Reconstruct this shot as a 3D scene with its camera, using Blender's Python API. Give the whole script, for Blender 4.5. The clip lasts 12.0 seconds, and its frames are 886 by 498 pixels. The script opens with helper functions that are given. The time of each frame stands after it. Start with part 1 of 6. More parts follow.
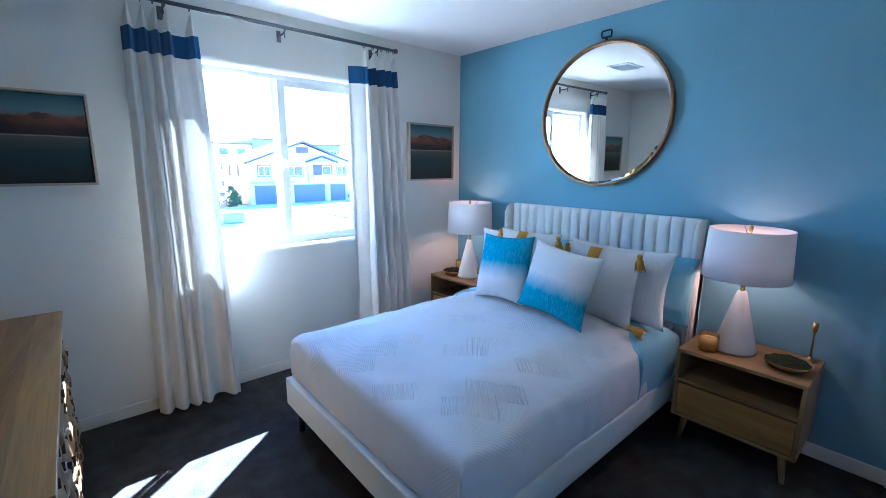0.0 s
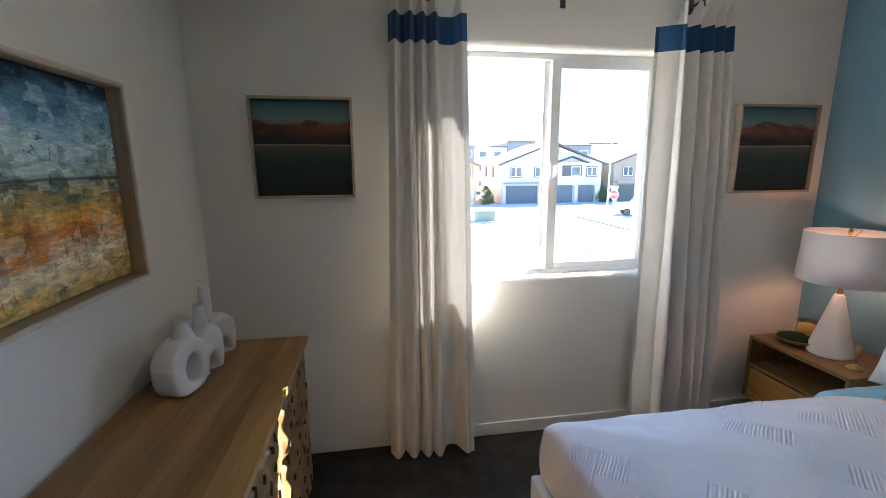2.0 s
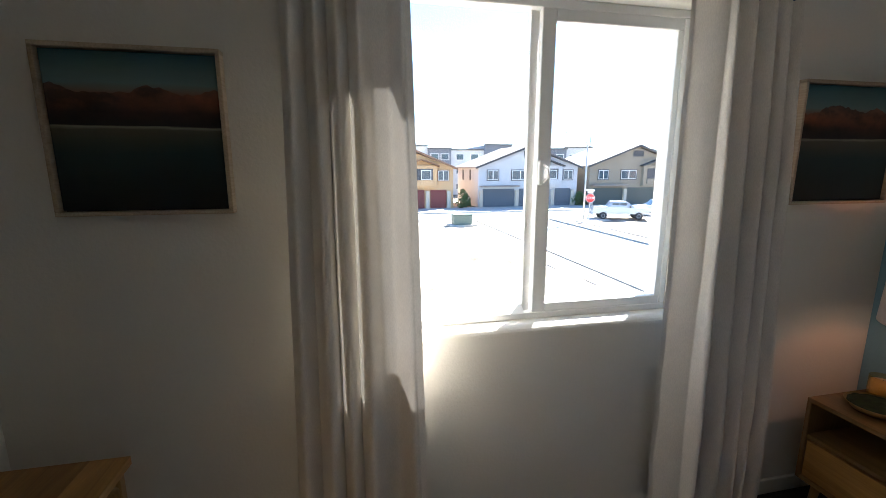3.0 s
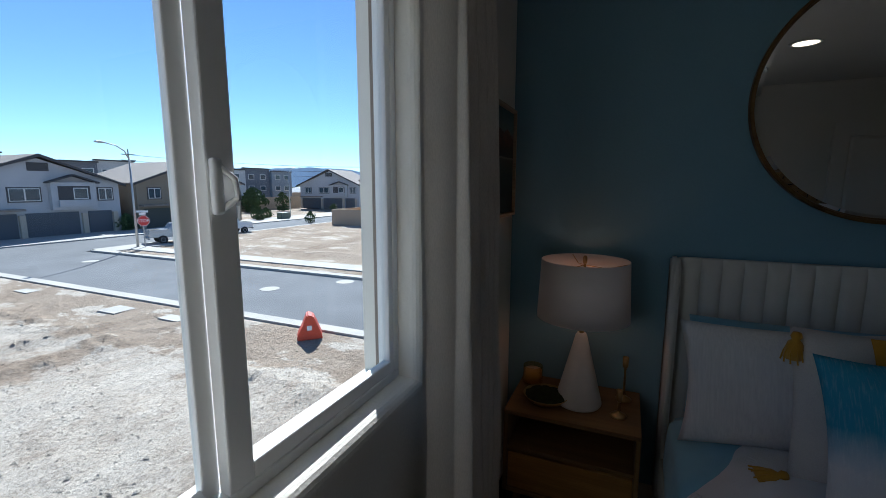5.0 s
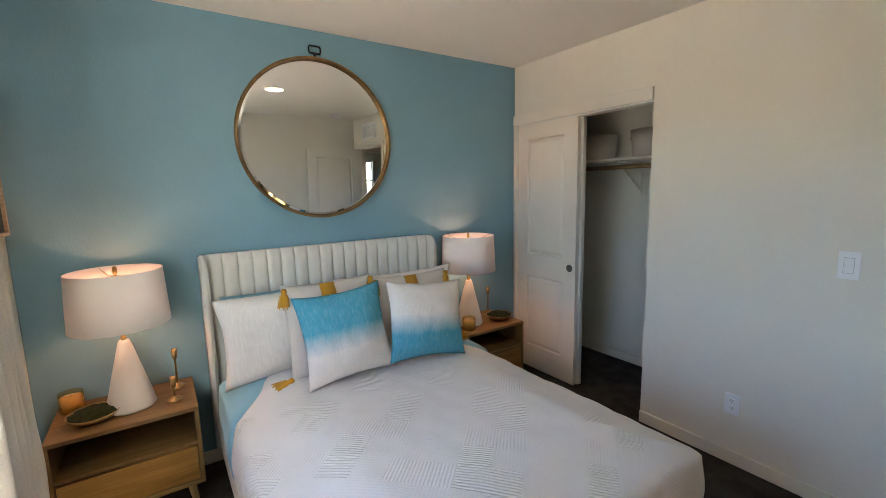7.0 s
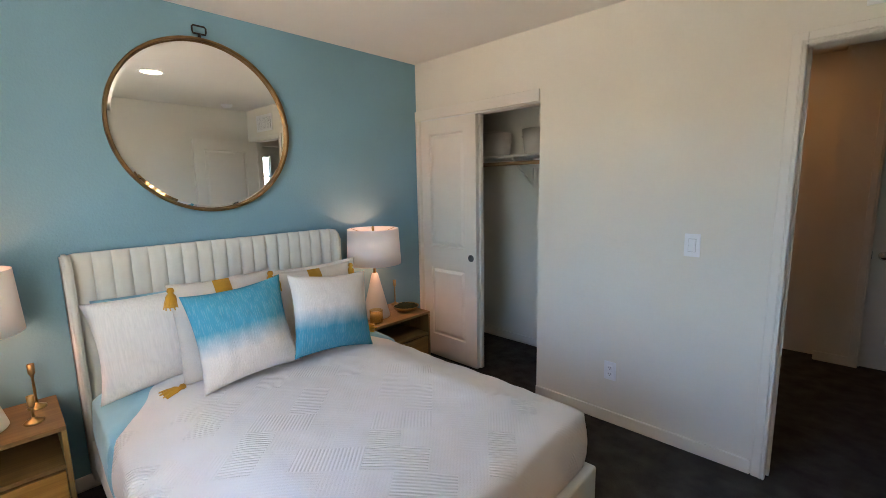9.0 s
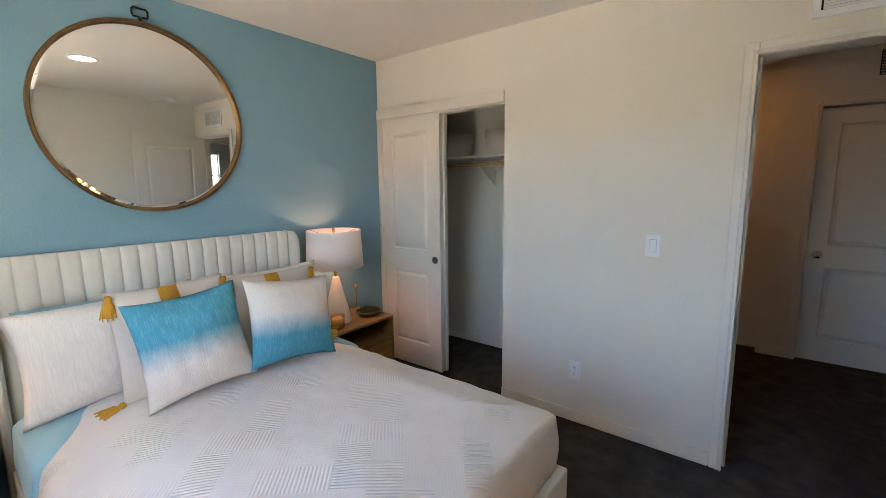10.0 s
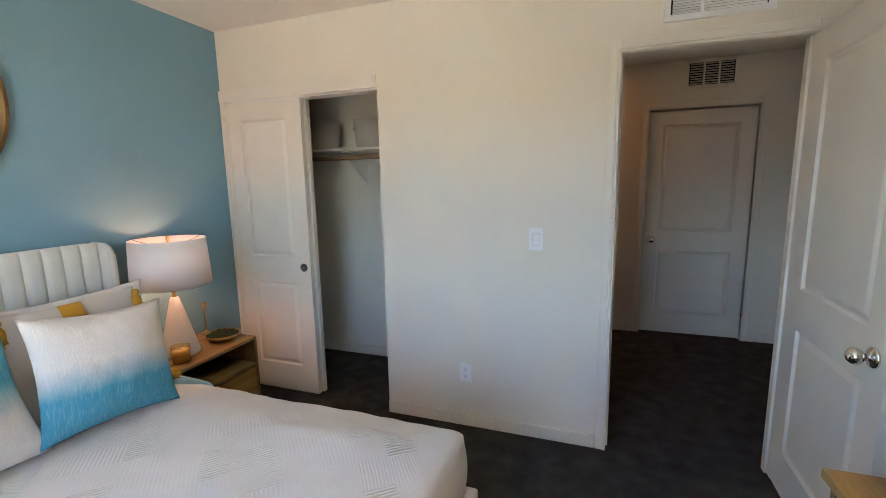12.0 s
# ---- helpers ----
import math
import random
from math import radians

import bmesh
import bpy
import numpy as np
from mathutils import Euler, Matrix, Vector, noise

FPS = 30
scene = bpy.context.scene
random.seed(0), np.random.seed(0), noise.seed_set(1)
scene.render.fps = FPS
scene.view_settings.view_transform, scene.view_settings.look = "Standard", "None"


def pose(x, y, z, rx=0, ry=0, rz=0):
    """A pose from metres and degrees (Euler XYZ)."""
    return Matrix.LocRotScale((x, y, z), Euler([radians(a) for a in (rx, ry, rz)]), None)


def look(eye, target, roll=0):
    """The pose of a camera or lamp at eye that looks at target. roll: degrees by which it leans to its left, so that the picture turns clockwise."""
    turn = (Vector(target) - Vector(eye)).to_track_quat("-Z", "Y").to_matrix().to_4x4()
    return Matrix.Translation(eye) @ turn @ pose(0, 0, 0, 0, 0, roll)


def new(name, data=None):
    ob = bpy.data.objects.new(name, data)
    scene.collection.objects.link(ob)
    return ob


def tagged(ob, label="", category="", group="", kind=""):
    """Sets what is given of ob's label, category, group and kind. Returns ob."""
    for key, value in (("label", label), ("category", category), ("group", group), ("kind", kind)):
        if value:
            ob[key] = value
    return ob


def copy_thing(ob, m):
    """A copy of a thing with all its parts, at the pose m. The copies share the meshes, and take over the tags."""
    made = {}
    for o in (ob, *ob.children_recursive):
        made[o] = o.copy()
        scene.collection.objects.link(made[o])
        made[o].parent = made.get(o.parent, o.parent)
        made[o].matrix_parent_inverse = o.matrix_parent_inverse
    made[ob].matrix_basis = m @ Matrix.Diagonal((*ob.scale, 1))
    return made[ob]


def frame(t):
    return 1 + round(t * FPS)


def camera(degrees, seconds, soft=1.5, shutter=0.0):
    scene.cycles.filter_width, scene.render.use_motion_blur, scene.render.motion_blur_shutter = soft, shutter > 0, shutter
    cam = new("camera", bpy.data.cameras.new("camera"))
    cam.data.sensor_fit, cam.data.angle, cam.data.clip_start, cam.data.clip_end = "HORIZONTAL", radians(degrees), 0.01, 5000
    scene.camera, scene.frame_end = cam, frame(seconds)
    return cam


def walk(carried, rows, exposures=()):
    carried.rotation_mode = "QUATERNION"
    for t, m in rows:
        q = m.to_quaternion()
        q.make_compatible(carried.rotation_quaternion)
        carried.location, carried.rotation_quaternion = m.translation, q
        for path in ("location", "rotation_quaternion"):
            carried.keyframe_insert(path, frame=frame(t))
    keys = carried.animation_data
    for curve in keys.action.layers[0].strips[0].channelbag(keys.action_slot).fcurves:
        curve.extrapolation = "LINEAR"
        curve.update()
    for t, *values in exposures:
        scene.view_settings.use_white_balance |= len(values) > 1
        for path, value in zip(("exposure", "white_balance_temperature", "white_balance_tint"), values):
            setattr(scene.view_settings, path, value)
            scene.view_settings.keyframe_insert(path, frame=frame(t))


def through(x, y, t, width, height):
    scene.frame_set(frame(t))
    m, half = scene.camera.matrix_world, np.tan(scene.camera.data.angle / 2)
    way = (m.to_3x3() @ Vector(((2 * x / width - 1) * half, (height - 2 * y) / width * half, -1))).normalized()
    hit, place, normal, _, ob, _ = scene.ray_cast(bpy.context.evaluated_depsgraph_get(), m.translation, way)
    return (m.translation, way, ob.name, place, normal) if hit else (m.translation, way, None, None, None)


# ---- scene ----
cam = camera(92.4, 12.0, soft=0.75)
PATH = [
    (0, (-2.749, -2.944, 1.477), (-1.462, -1.463, 1.092), 0.35),
    (0.5, (-2.676, -2.717, 1.506), (-2.0, -0.875, 1.12), 0.3),
    (1, (-2.725, -2.55, 1.55), (-2.362, -0.621, 1.167), 0.1),
    (1.5, (-2.691, -2.405, 1.54), (-2.383, -0.464, 1.166), -0.2),
    (2, (-2.538, -2.124, 1.51), (-2.236, -0.184, 1.127), -0.4),
    (2.5, (-2.409, -1.791, 1.515), (-2.084, 0.147, 1.142), -0.2),
    (2.7, (-2.365, -1.632, 1.503), (-2.014, 0.302, 1.131), -0.2),
    (4.3, (-1.998, -0.713, 1.485), (-0.856, 0.896, 1.161), 0.3),
    (4.5, (-2.002, -0.648, 1.482), (-0.648, 0.79, 1.166), 0.1),
    (5, (-2.089, -0.531, 1.48), (-0.273, 0.256, 1.191), 0.1),
    (5.5, (-2.177, -0.504, 1.499), (-0.203, -0.341, 1.223), -0.6),
    (6, (-2.345, -0.536, 1.498), (-0.387, -0.848, 1.235), -1.2),
    (6.5, (-2.485, -0.563, 1.492), (-0.65, -1.312, 1.219), -1.2),
    (7, (-2.585, -0.559, 1.502), (-0.939, -1.66, 1.222), -1.3),
    (7.5, (-2.622, -0.544, 1.483), (-1.126, -1.84, 1.194), -1.2),
    (7.7, (-2.636, -0.554, 1.477), (-1.176, -1.89, 1.188), -1.3),
    (9.5, (-2.631, -0.536, 1.465), (-1.308, -2.006, 1.169), -0.8),
    (10, (-2.556, -0.553, 1.461), (-1.341, -2.115, 1.169), -0.6),
    (10.5, (-2.471, -0.547, 1.477), (-1.497, -2.27, 1.186), -0.7),
    (11, (-2.391, -0.527, 1.47), (-1.68, -2.374, 1.181), -0.9),
    (11.5, (-2.327, -0.569, 1.458), (-1.66, -2.433, 1.173), -0.8),
    (12, (-2.347, -0.732, 1.445), (-1.686, -2.594, 1.135), -1.1),
]
EXPOSURES = [
    (0.0, 4.87, 4250, 5), (0.5, 4.52, 4550, 6), (1.0, 4.4, 5100, 8), (1.5, 4.38, 5450, 9), (2.0, 4.15, 5850, 10), (2.5, 3.92, 6200, 10), (2.7, 3.72, 6200, 10),
    (4.3, 0.88, 5550, 8), (5.0, 1.05, 5550, 8), (5.5, 1.70, 5650, 7), (6.0, 3.0, 5950, 6), (6.5, 4.25, 6650, 8), (7.0, 4.66, 6950, 8),
    (7.7, 4.76, 6950, 9), (9.5, 4.89, 6950, 10), (11.0, 4.98, 6950, 10), (12.0, 5.08, 6950, 10),
]
walk(cam, [(t, look(eye, target, roll)) for t, eye, target, roll in PATH], EXPOSURES)

# ---- world and large lights ----
SUN_TO = Vector((0.905, 0.755, 1.0)).normalized()
world = bpy.data.worlds.new("sky")
scene.world = world
world.use_nodes = True
sky = world.node_tree.nodes.new("ShaderNodeTexSky")
sky.sky_type, sky.sun_disc = "NISHITA", False
sky.sun_elevation = math.asin(SUN_TO.z)
sky.sun_rotation = math.atan2(SUN_TO.x, SUN_TO.y)
sky.air_density, sky.dust_density, sky.ozone_density = 0.78, 0.0, 4.6
background = world.node_tree.nodes["Background"]
world.node_tree.links.new(sky.outputs[0], background.inputs[0])
background.inputs[1].default_value = 0.08
sun = new("sun", bpy.data.lights.new("sun", "SUN"))
sun.data.energy, sun.data.angle, sun.data.color = 5.0, radians(0.5), (1.0, 0.95, 0.88)
sun.matrix_world = look(SUN_TO * 50, (0, 0, 0))

# ---- materials ----
MATS = {}


def nodes_of(name):
    m = bpy.data.materials.new(name)
    m.use_nodes = True
    nt = m.node_tree
    return m, nt, nt.nodes["Principled BSDF"]


def noise_node(nt, scale, detail=3.0, rough=0.55, stretch=None, coord="Object"):
    tc = nt.nodes.new("ShaderNodeTexCoord")
    n = nt.nodes.new("ShaderNodeTexNoise")
    n.inputs["Scale"].default_value = scale
    n.inputs["Detail"].default_value = detail
    n.inputs["Roughness"].default_value = rough
    if stretch:
        mp = nt.nodes.new("ShaderNodeMapping")
        mp.inputs["Scale"].default_value = stretch
        nt.links.new(tc.outputs[coord], mp.inputs[0])
        nt.links.new(mp.outputs[0], n.inputs["Vector"])
    else:
        nt.links.new(tc.outputs[coord], n.inputs["Vector"])
    return n


def ramp(nt, source, stops):
    r = nt.nodes.new("ShaderNodeValToRGB")
    while len(r.color_ramp.elements) < len(stops):
        r.color_ramp.elements.new(0.5)
    for e, (p, c) in zip(r.color_ramp.elements, stops):
        e.position, e.color = p, (*c, 1)
    nt.links.new(source, r.inputs[0])
    return r


def mixed(nt, kind, a, b, fac=0.5):
    x = nt.nodes.new("ShaderNodeMix")
    x.data_type, x.blend_type = "RGBA", kind
    x.inputs[0].default_value = fac
    for sock, v in ((x.inputs[6], a), (x.inputs[7], b)):
        if isinstance(v, tuple):
            sock.default_value = (*v, 1)
        else:
            nt.links.new(v, sock)
    return x


def maths(nt, op, a, b=0.0, c=None):
    x = nt.nodes.new("ShaderNodeMath")
    x.operation = op
    for i, v in enumerate((a, b, c)):
        if v is None:
            continue
        if isinstance(v, (int, float)):
            x.inputs[i].default_value = v
        else:
            nt.links.new(v, x.inputs[i])
    return x.outputs[0]


def bumped(nt, bsdf, height, strength, distance):
    b = nt.nodes.new("ShaderNodeBump")
    b.inputs["Strength"].default_value = strength
    b.inputs["Distance"].default_value = distance
    nt.links.new(height, b.inputs["Height"])
    nt.links.new(b.outputs[0], bsdf.inputs["Normal"])
    return b


def plain(name, base, rough=0.6, metal=0.0, var=0.06, scale=6.0, bump=0.0, bscale=120.0, bdist=0.001, stretch=None, spec=0.5):
    """A surface with broad colour drift, fine grain and relief."""
    if name in MATS:
        return MATS[name]
    m, nt, p = nodes_of(name)
    broad = noise_node(nt, scale, 4.0)
    dark, light = tuple(c * (1 - var) for c in base), tuple(min(1, c * (1 + var)) for c in base)
    col = ramp(nt, broad.outputs[0], [(0.3, dark), (0.7, light)])
    fine = noise_node(nt, bscale, 2.0, 0.6, stretch)
    grain = ramp(nt, fine.outputs[0], [(0.3, (1 - var * 0.6,) * 3), (0.7, (1, 1, 1))])
    both = mixed(nt, "MULTIPLY", col.outputs[0], grain.outputs[0], 1.0)
    nt.links.new(both.outputs[2], p.inputs["Base Color"])
    p.inputs["Roughness"].default_value = rough
    p.inputs["Metallic"].default_value = metal
    p.inputs["Specular IOR Level"].default_value = spec
    if bump:
        bumped(nt, p, fine.outputs[0], bump, bdist)
    MATS[name] = m
    return m


def wood(name, dark, light, axis="y", rough=0.45, ring=14.0, tone=(0.72, 0.68, 0.64), figure=0.6):
    """Long-grained wood, its grain along the axis; each piece takes its own tone."""
    if name in MATS:
        return MATS[name]
    m, nt, p = nodes_of(name)
    st = {"x": (0.6, ring, ring), "y": (ring, 0.6, ring), "z": (ring, ring, 0.6)}[axis]
    fs = {"x": (4, 160, 160), "y": (160, 4, 160), "z": (160, 160, 4)}[axis]
    broad = noise_node(nt, 1.0, 5.0, 0.6, st)
    fine = noise_node(nt, 1.0, 3.0, 0.6, fs)
    broad.inputs["Distortion"].default_value = figure
    col = ramp(nt, broad.outputs[0], [(0.28, dark), (0.72, light)])
    gr = ramp(nt, fine.outputs[0], [(0.35, (0.78, 0.74, 0.7)), (0.6, (1, 1, 1))])
    both = mixed(nt, "MULTIPLY", col.outputs[0], gr.outputs[0], 0.8)
    info = nt.nodes.new("ShaderNodeObjectInfo")
    tones = ramp(nt, info.outputs["Random"], [(0.0, tone), (1.0, (1.08, 1.05, 1.0))])
    toned = mixed(nt, "MULTIPLY", both.outputs[2], tones.outputs[0], 1.0)
    nt.links.new(toned.outputs[2], p.inputs["Base Color"])
    p.inputs["Roughness"].default_value = rough
    bumped(nt, p, fine.outputs[0], 0.15, 0.0006)
    MATS[name] = m
    return m


def fabric(name, base, weave=700.0, through=0.0, var=0.05, bump=0.35, sheen=0.2, stretch=(1, 1, 1)):
    """Woven cloth; through: how much light passes it."""
    if name in MATS:
        return MATS[name]
    m, nt, p = nodes_of(name)
    broad = noise_node(nt, 5.0, 4.0)
    col = ramp(nt, broad.outputs[0], [(0.3, tuple(c * (1 - var) for c in base)), (0.7, tuple(min(1, c * (1 + var)) for c in base))])
    fine = noise_node(nt, weave, 2.0, 0.6, stretch)
    grain = ramp(nt, fine.outputs[0], [(0.3, (0.86,) * 3), (0.65, (1, 1, 1))])
    both = mixed(nt, "MULTIPLY", col.outputs[0], grain.outputs[0], 0.8)
    nt.links.new(both.outputs[2], p.inputs["Base Color"])
    p.inputs["Roughness"].default_value = 0.9
    p.inputs["Specular IOR Level"].default_value = 0.15
    p.inputs["Sheen Weight"].default_value = sheen
    bumped(nt, p, fine.outputs[0], bump, 0.0008)
    if through:
        tr = nt.nodes.new("ShaderNodeBsdfTranslucent")
        nt.links.new(both.outputs[2], tr.inputs[0])
        sh = nt.nodes.new("ShaderNodeMixShader")
        sh.inputs[0].default_value = through
        out = nt.nodes["Material Output"]
        nt.links.new(p.outputs[0], sh.inputs[1])
        nt.links.new(tr.outputs[0], sh.inputs[2])
        nt.links.new(sh.outputs[0], out.inputs[0])
    MATS[name] = m
    return m


def glowing(name, colour, strength):
    m, nt, p = nodes_of(name)
    p.inputs["Base Color"].default_value = (*colour, 1)
    p.inputs["Emission Color"].default_value = (*colour, 1)
    p.inputs["Emission Strength"].default_value = strength
    return m


def ombre(name, top, bottom, height, mid, soft):
    """Dip-dyed slub cotton: one colour above, another below, with a bleeding line."""
    m, nt, p = nodes_of(name)
    tc = nt.nodes.new("ShaderNodeTexCoord")
    sep = nt.nodes.new("ShaderNodeSeparateXYZ")
    nt.links.new(tc.outputs["Object"], sep.inputs[0])
    n = noise_node(nt, 14.0, 4.0, 0.6, (1, 1, 0.6))
    z = maths(nt, "ADD", sep.outputs[2], maths(nt, "MULTIPLY", maths(nt, "SUBTRACT", n.outputs[0], 0.5), 0.06))
    f = maths(nt, "DIVIDE", z, height)
    r = ramp(nt, f, [(mid - soft, bottom), (mid + soft, top)])
    weft = noise_node(nt, 1.0, 3.0, 0.6, (60, 30, 330))
    warp = noise_node(nt, 1.0, 3.0, 0.6, (60, 240, 22))
    strokes = ramp(nt, warp.outputs[0], [(0.50, (0, 0, 0)), (0.62, (1, 1, 1))])
    cross = ramp(nt, weft.outputs[0], [(0.52, (0, 0, 0)), (0.66, (1, 1, 1))])
    both = maths(nt, "ADD", strokes.outputs[0], maths(nt, "MULTIPLY", cross.outputs[0], 0.35))
    g = ramp(nt, both, [(0.0, (0.95, 0.95, 0.955)), (0.9, (1.0, 1.0, 1.0))])
    x = mixed(nt, "MULTIPLY", r.outputs[0], g.outputs[0], 0.85)
    pale = mixed(nt, "MIX", x.outputs[2], top if sum(top) > sum(bottom) else bottom)
    nt.links.new(maths(nt, "MULTIPLY", strokes.outputs[0], 0.11), pale.inputs[0])
    nt.links.new(pale.outputs[2], p.inputs["Base Color"])
    p.inputs["Roughness"].default_value = 0.9
    p.inputs["Specular IOR Level"].default_value = 0.15
    bumped(nt, p, both, 0.34, 0.0020)
    return m


def quilted(name, base):
    """White coverlet stitched as a herringbone of ribbed blocks set at 45 degrees; some blocks stand out, the rest lie low."""
    m, nt, p = nodes_of(name)
    tc = nt.nodes.new("ShaderNodeTexCoord")
    sep = nt.nodes.new("ShaderNodeSeparateXYZ")
    nt.links.new(tc.outputs["Object"], sep.inputs[0])
    x, y, z = sep.outputs
    w, rib = 0.108, 0.0118
    px = maths(nt, "ADD", x, maths(nt, "MULTIPLY", z, 0.8))
    a = maths(nt, "MULTIPLY_ADD", maths(nt, "ADD", px, y), 0.7071 / w, 60.3)
    b = maths(nt, "MULTIPLY_ADD", maths(nt, "SUBTRACT", px, y), 0.7071 / w, 60.6)
    i, j = maths(nt, "FLOOR", a), maths(nt, "FLOOR", b)
    k = maths(nt, "FLOORED_MODULO", maths(nt, "SUBTRACT", i, j), 4.0)
    flat = maths(nt, "LESS_THAN", k, 1.5)
    up = maths(nt, "SUBTRACT", 1.0, flat)
    upper = maths(nt, "MULTIPLY", up, maths(nt, "LESS_THAN", k, 2.5))
    ids = nt.nodes.new("ShaderNodeCombineXYZ")
    nt.links.new(maths(nt, "SUBTRACT", i, maths(nt, "MULTIPLY", flat, k)), ids.inputs[0])
    nt.links.new(maths(nt, "ADD", maths(nt, "SUBTRACT", j, upper), maths(nt, "MULTIPLY", up, 200.0)), ids.inputs[1])
    dice = nt.nodes.new("ShaderNodeTexWhiteNoise")
    dice.noise_dimensions = "2D"
    nt.links.new(ids.outputs[0], dice.inputs["Vector"])
    run = maths(nt, "ADD", maths(nt, "MULTIPLY", flat, a), maths(nt, "MULTIPLY", up, b))
    ribs = maths(nt, "SINE", maths(nt, "MULTIPLY", run, 2 * math.pi * w / rib))
    bold = ramp(nt, dice.outputs["Value"], [(0.44, (0.09, 0.09, 0.09)), (0.50, (0.9, 0.9, 0.9))])
    faint = ramp(nt, dice.outputs["Value"], [(0.70, (0.08, 0.08, 0.08)), (0.76, (0.40, 0.40, 0.40))])
    amp = maths(nt, "MULTIPLY", ribs, maths(nt, "ADD", maths(nt, "MULTIPLY", up, bold.outputs[0]), maths(nt, "MULTIPLY", flat, faint.outputs[0])))
    worn = noise_node(nt, 2.6, 2.0)
    amp = maths(nt, "MULTIPLY", amp, ramp(nt, worn.outputs[0], [(0.34, (0.45, 0.45, 0.45)), (0.5, (1, 1, 1))]).outputs[0])
    fine = noise_node(nt, 420.0, 2.0)
    crease = noise_node(nt, 5.0, 2.0, 0.5, (1, 0.5, 1))
    h = maths(nt, "ADD", maths(nt, "ADD", amp, maths(nt, "MULTIPLY", fine.outputs[0], 0.45)), maths(nt, "MULTIPLY", crease.outputs[0], 3.0))
    broad = noise_node(nt, 4.0, 3.0)
    col = ramp(nt, broad.outputs[0], [(0.3, tuple(c * 0.95 for c in base)), (0.7, base)])
    nt.links.new(col.outputs[0], p.inputs["Base Color"])
    p.inputs["Roughness"].default_value = 0.85
    p.inputs["Specular IOR Level"].default_value = 0.2
    p.inputs["Sheen Weight"].default_value = 0.15
    bumped(nt, p, h, 0.8, 0.0019)
    return m


def seascape(name, z0, z1, shift):
    """Soft painted landscape: teal sky, rust hills, dark green water."""
    m, nt, p = nodes_of(name)
    tc = nt.nodes.new("ShaderNodeTexCoord")
    sep = nt.nodes.new("ShaderNodeSeparateXYZ")
    nt.links.new(tc.outputs["Object"], sep.inputs[0])
    hill = noise_node(nt, 7.0 + shift, 3.0, 0.5, (1, 1, 0.15))
    streak = noise_node(nt, 6.0, 4.0, 0.6, (1, 1, 7))
    z = maths(nt, "DIVIDE", maths(nt, "SUBTRACT", sep.outputs[2], z0), z1 - z0)
    zz = maths(nt, "ADD", z, maths(nt, "MULTIPLY", maths(nt, "SUBTRACT", streak.outputs[0], 0.5), 0.04))
    base = ramp(nt, zz, [(0.0, (0.006, 0.008, 0.008)), (0.2, (0.008, 0.017, 0.017)), (0.38, (0.014, 0.034, 0.034)), (0.47, (0.055, 0.062, 0.040)), (0.525, (0.085, 0.080, 0.050)), (0.541, (0.26, 0.24, 0.17)),
                         (0.55, (0.014, 0.009, 0.008)), (0.6, (0.03, 0.013, 0.008)), (0.74, (0.20, 0.10, 0.06)), (0.80, (0.13, 0.21, 0.20)), (1.0, (0.008, 0.075, 0.10))])
    ridge = maths(nt, "ADD", 0.60, maths(nt, "MULTIPLY", hill.outputs[0], 0.34))
    under = maths(nt, "LESS_THAN", z, ridge)
    over = maths(nt, "GREATER_THAN", z, 0.55)
    hills = ramp(nt, z, [(0.55, (0.012, 0.008, 0.007)), (0.63, (0.035, 0.013, 0.008)), (0.70, (0.14, 0.045, 0.02)), (0.78, (0.20, 0.075, 0.035))])
    clump = noise_node(nt, 9.0 + shift, 4.0, 0.6, (1, 1, 1.6))
    tone = ramp(nt, clump.outputs[0], [(0.36, (0.30, 0.32, 0.34)), (0.50, (0.9, 0.9, 0.9)), (0.66, (1.5, 1.35, 1.2))])
    hills = mixed(nt, "MULTIPLY", hills.outputs[0], tone.outputs[0], 1.0)
    x = mixed(nt, "MIX", base.outputs[0], hills.outputs[2])
    nt.links.new(maths(nt, "MULTIPLY", maths(nt, "MULTIPLY", under, over), 0.9), x.inputs[0])
    nt.links.new(x.outputs[2], p.inputs["Base Color"])
    p.inputs["Roughness"].default_value = 0.42
    canvas = noise_node(nt, 450.0, 2.0)
    bumped(nt, p, canvas.outputs[0], 0.2, 0.0005)
    return m


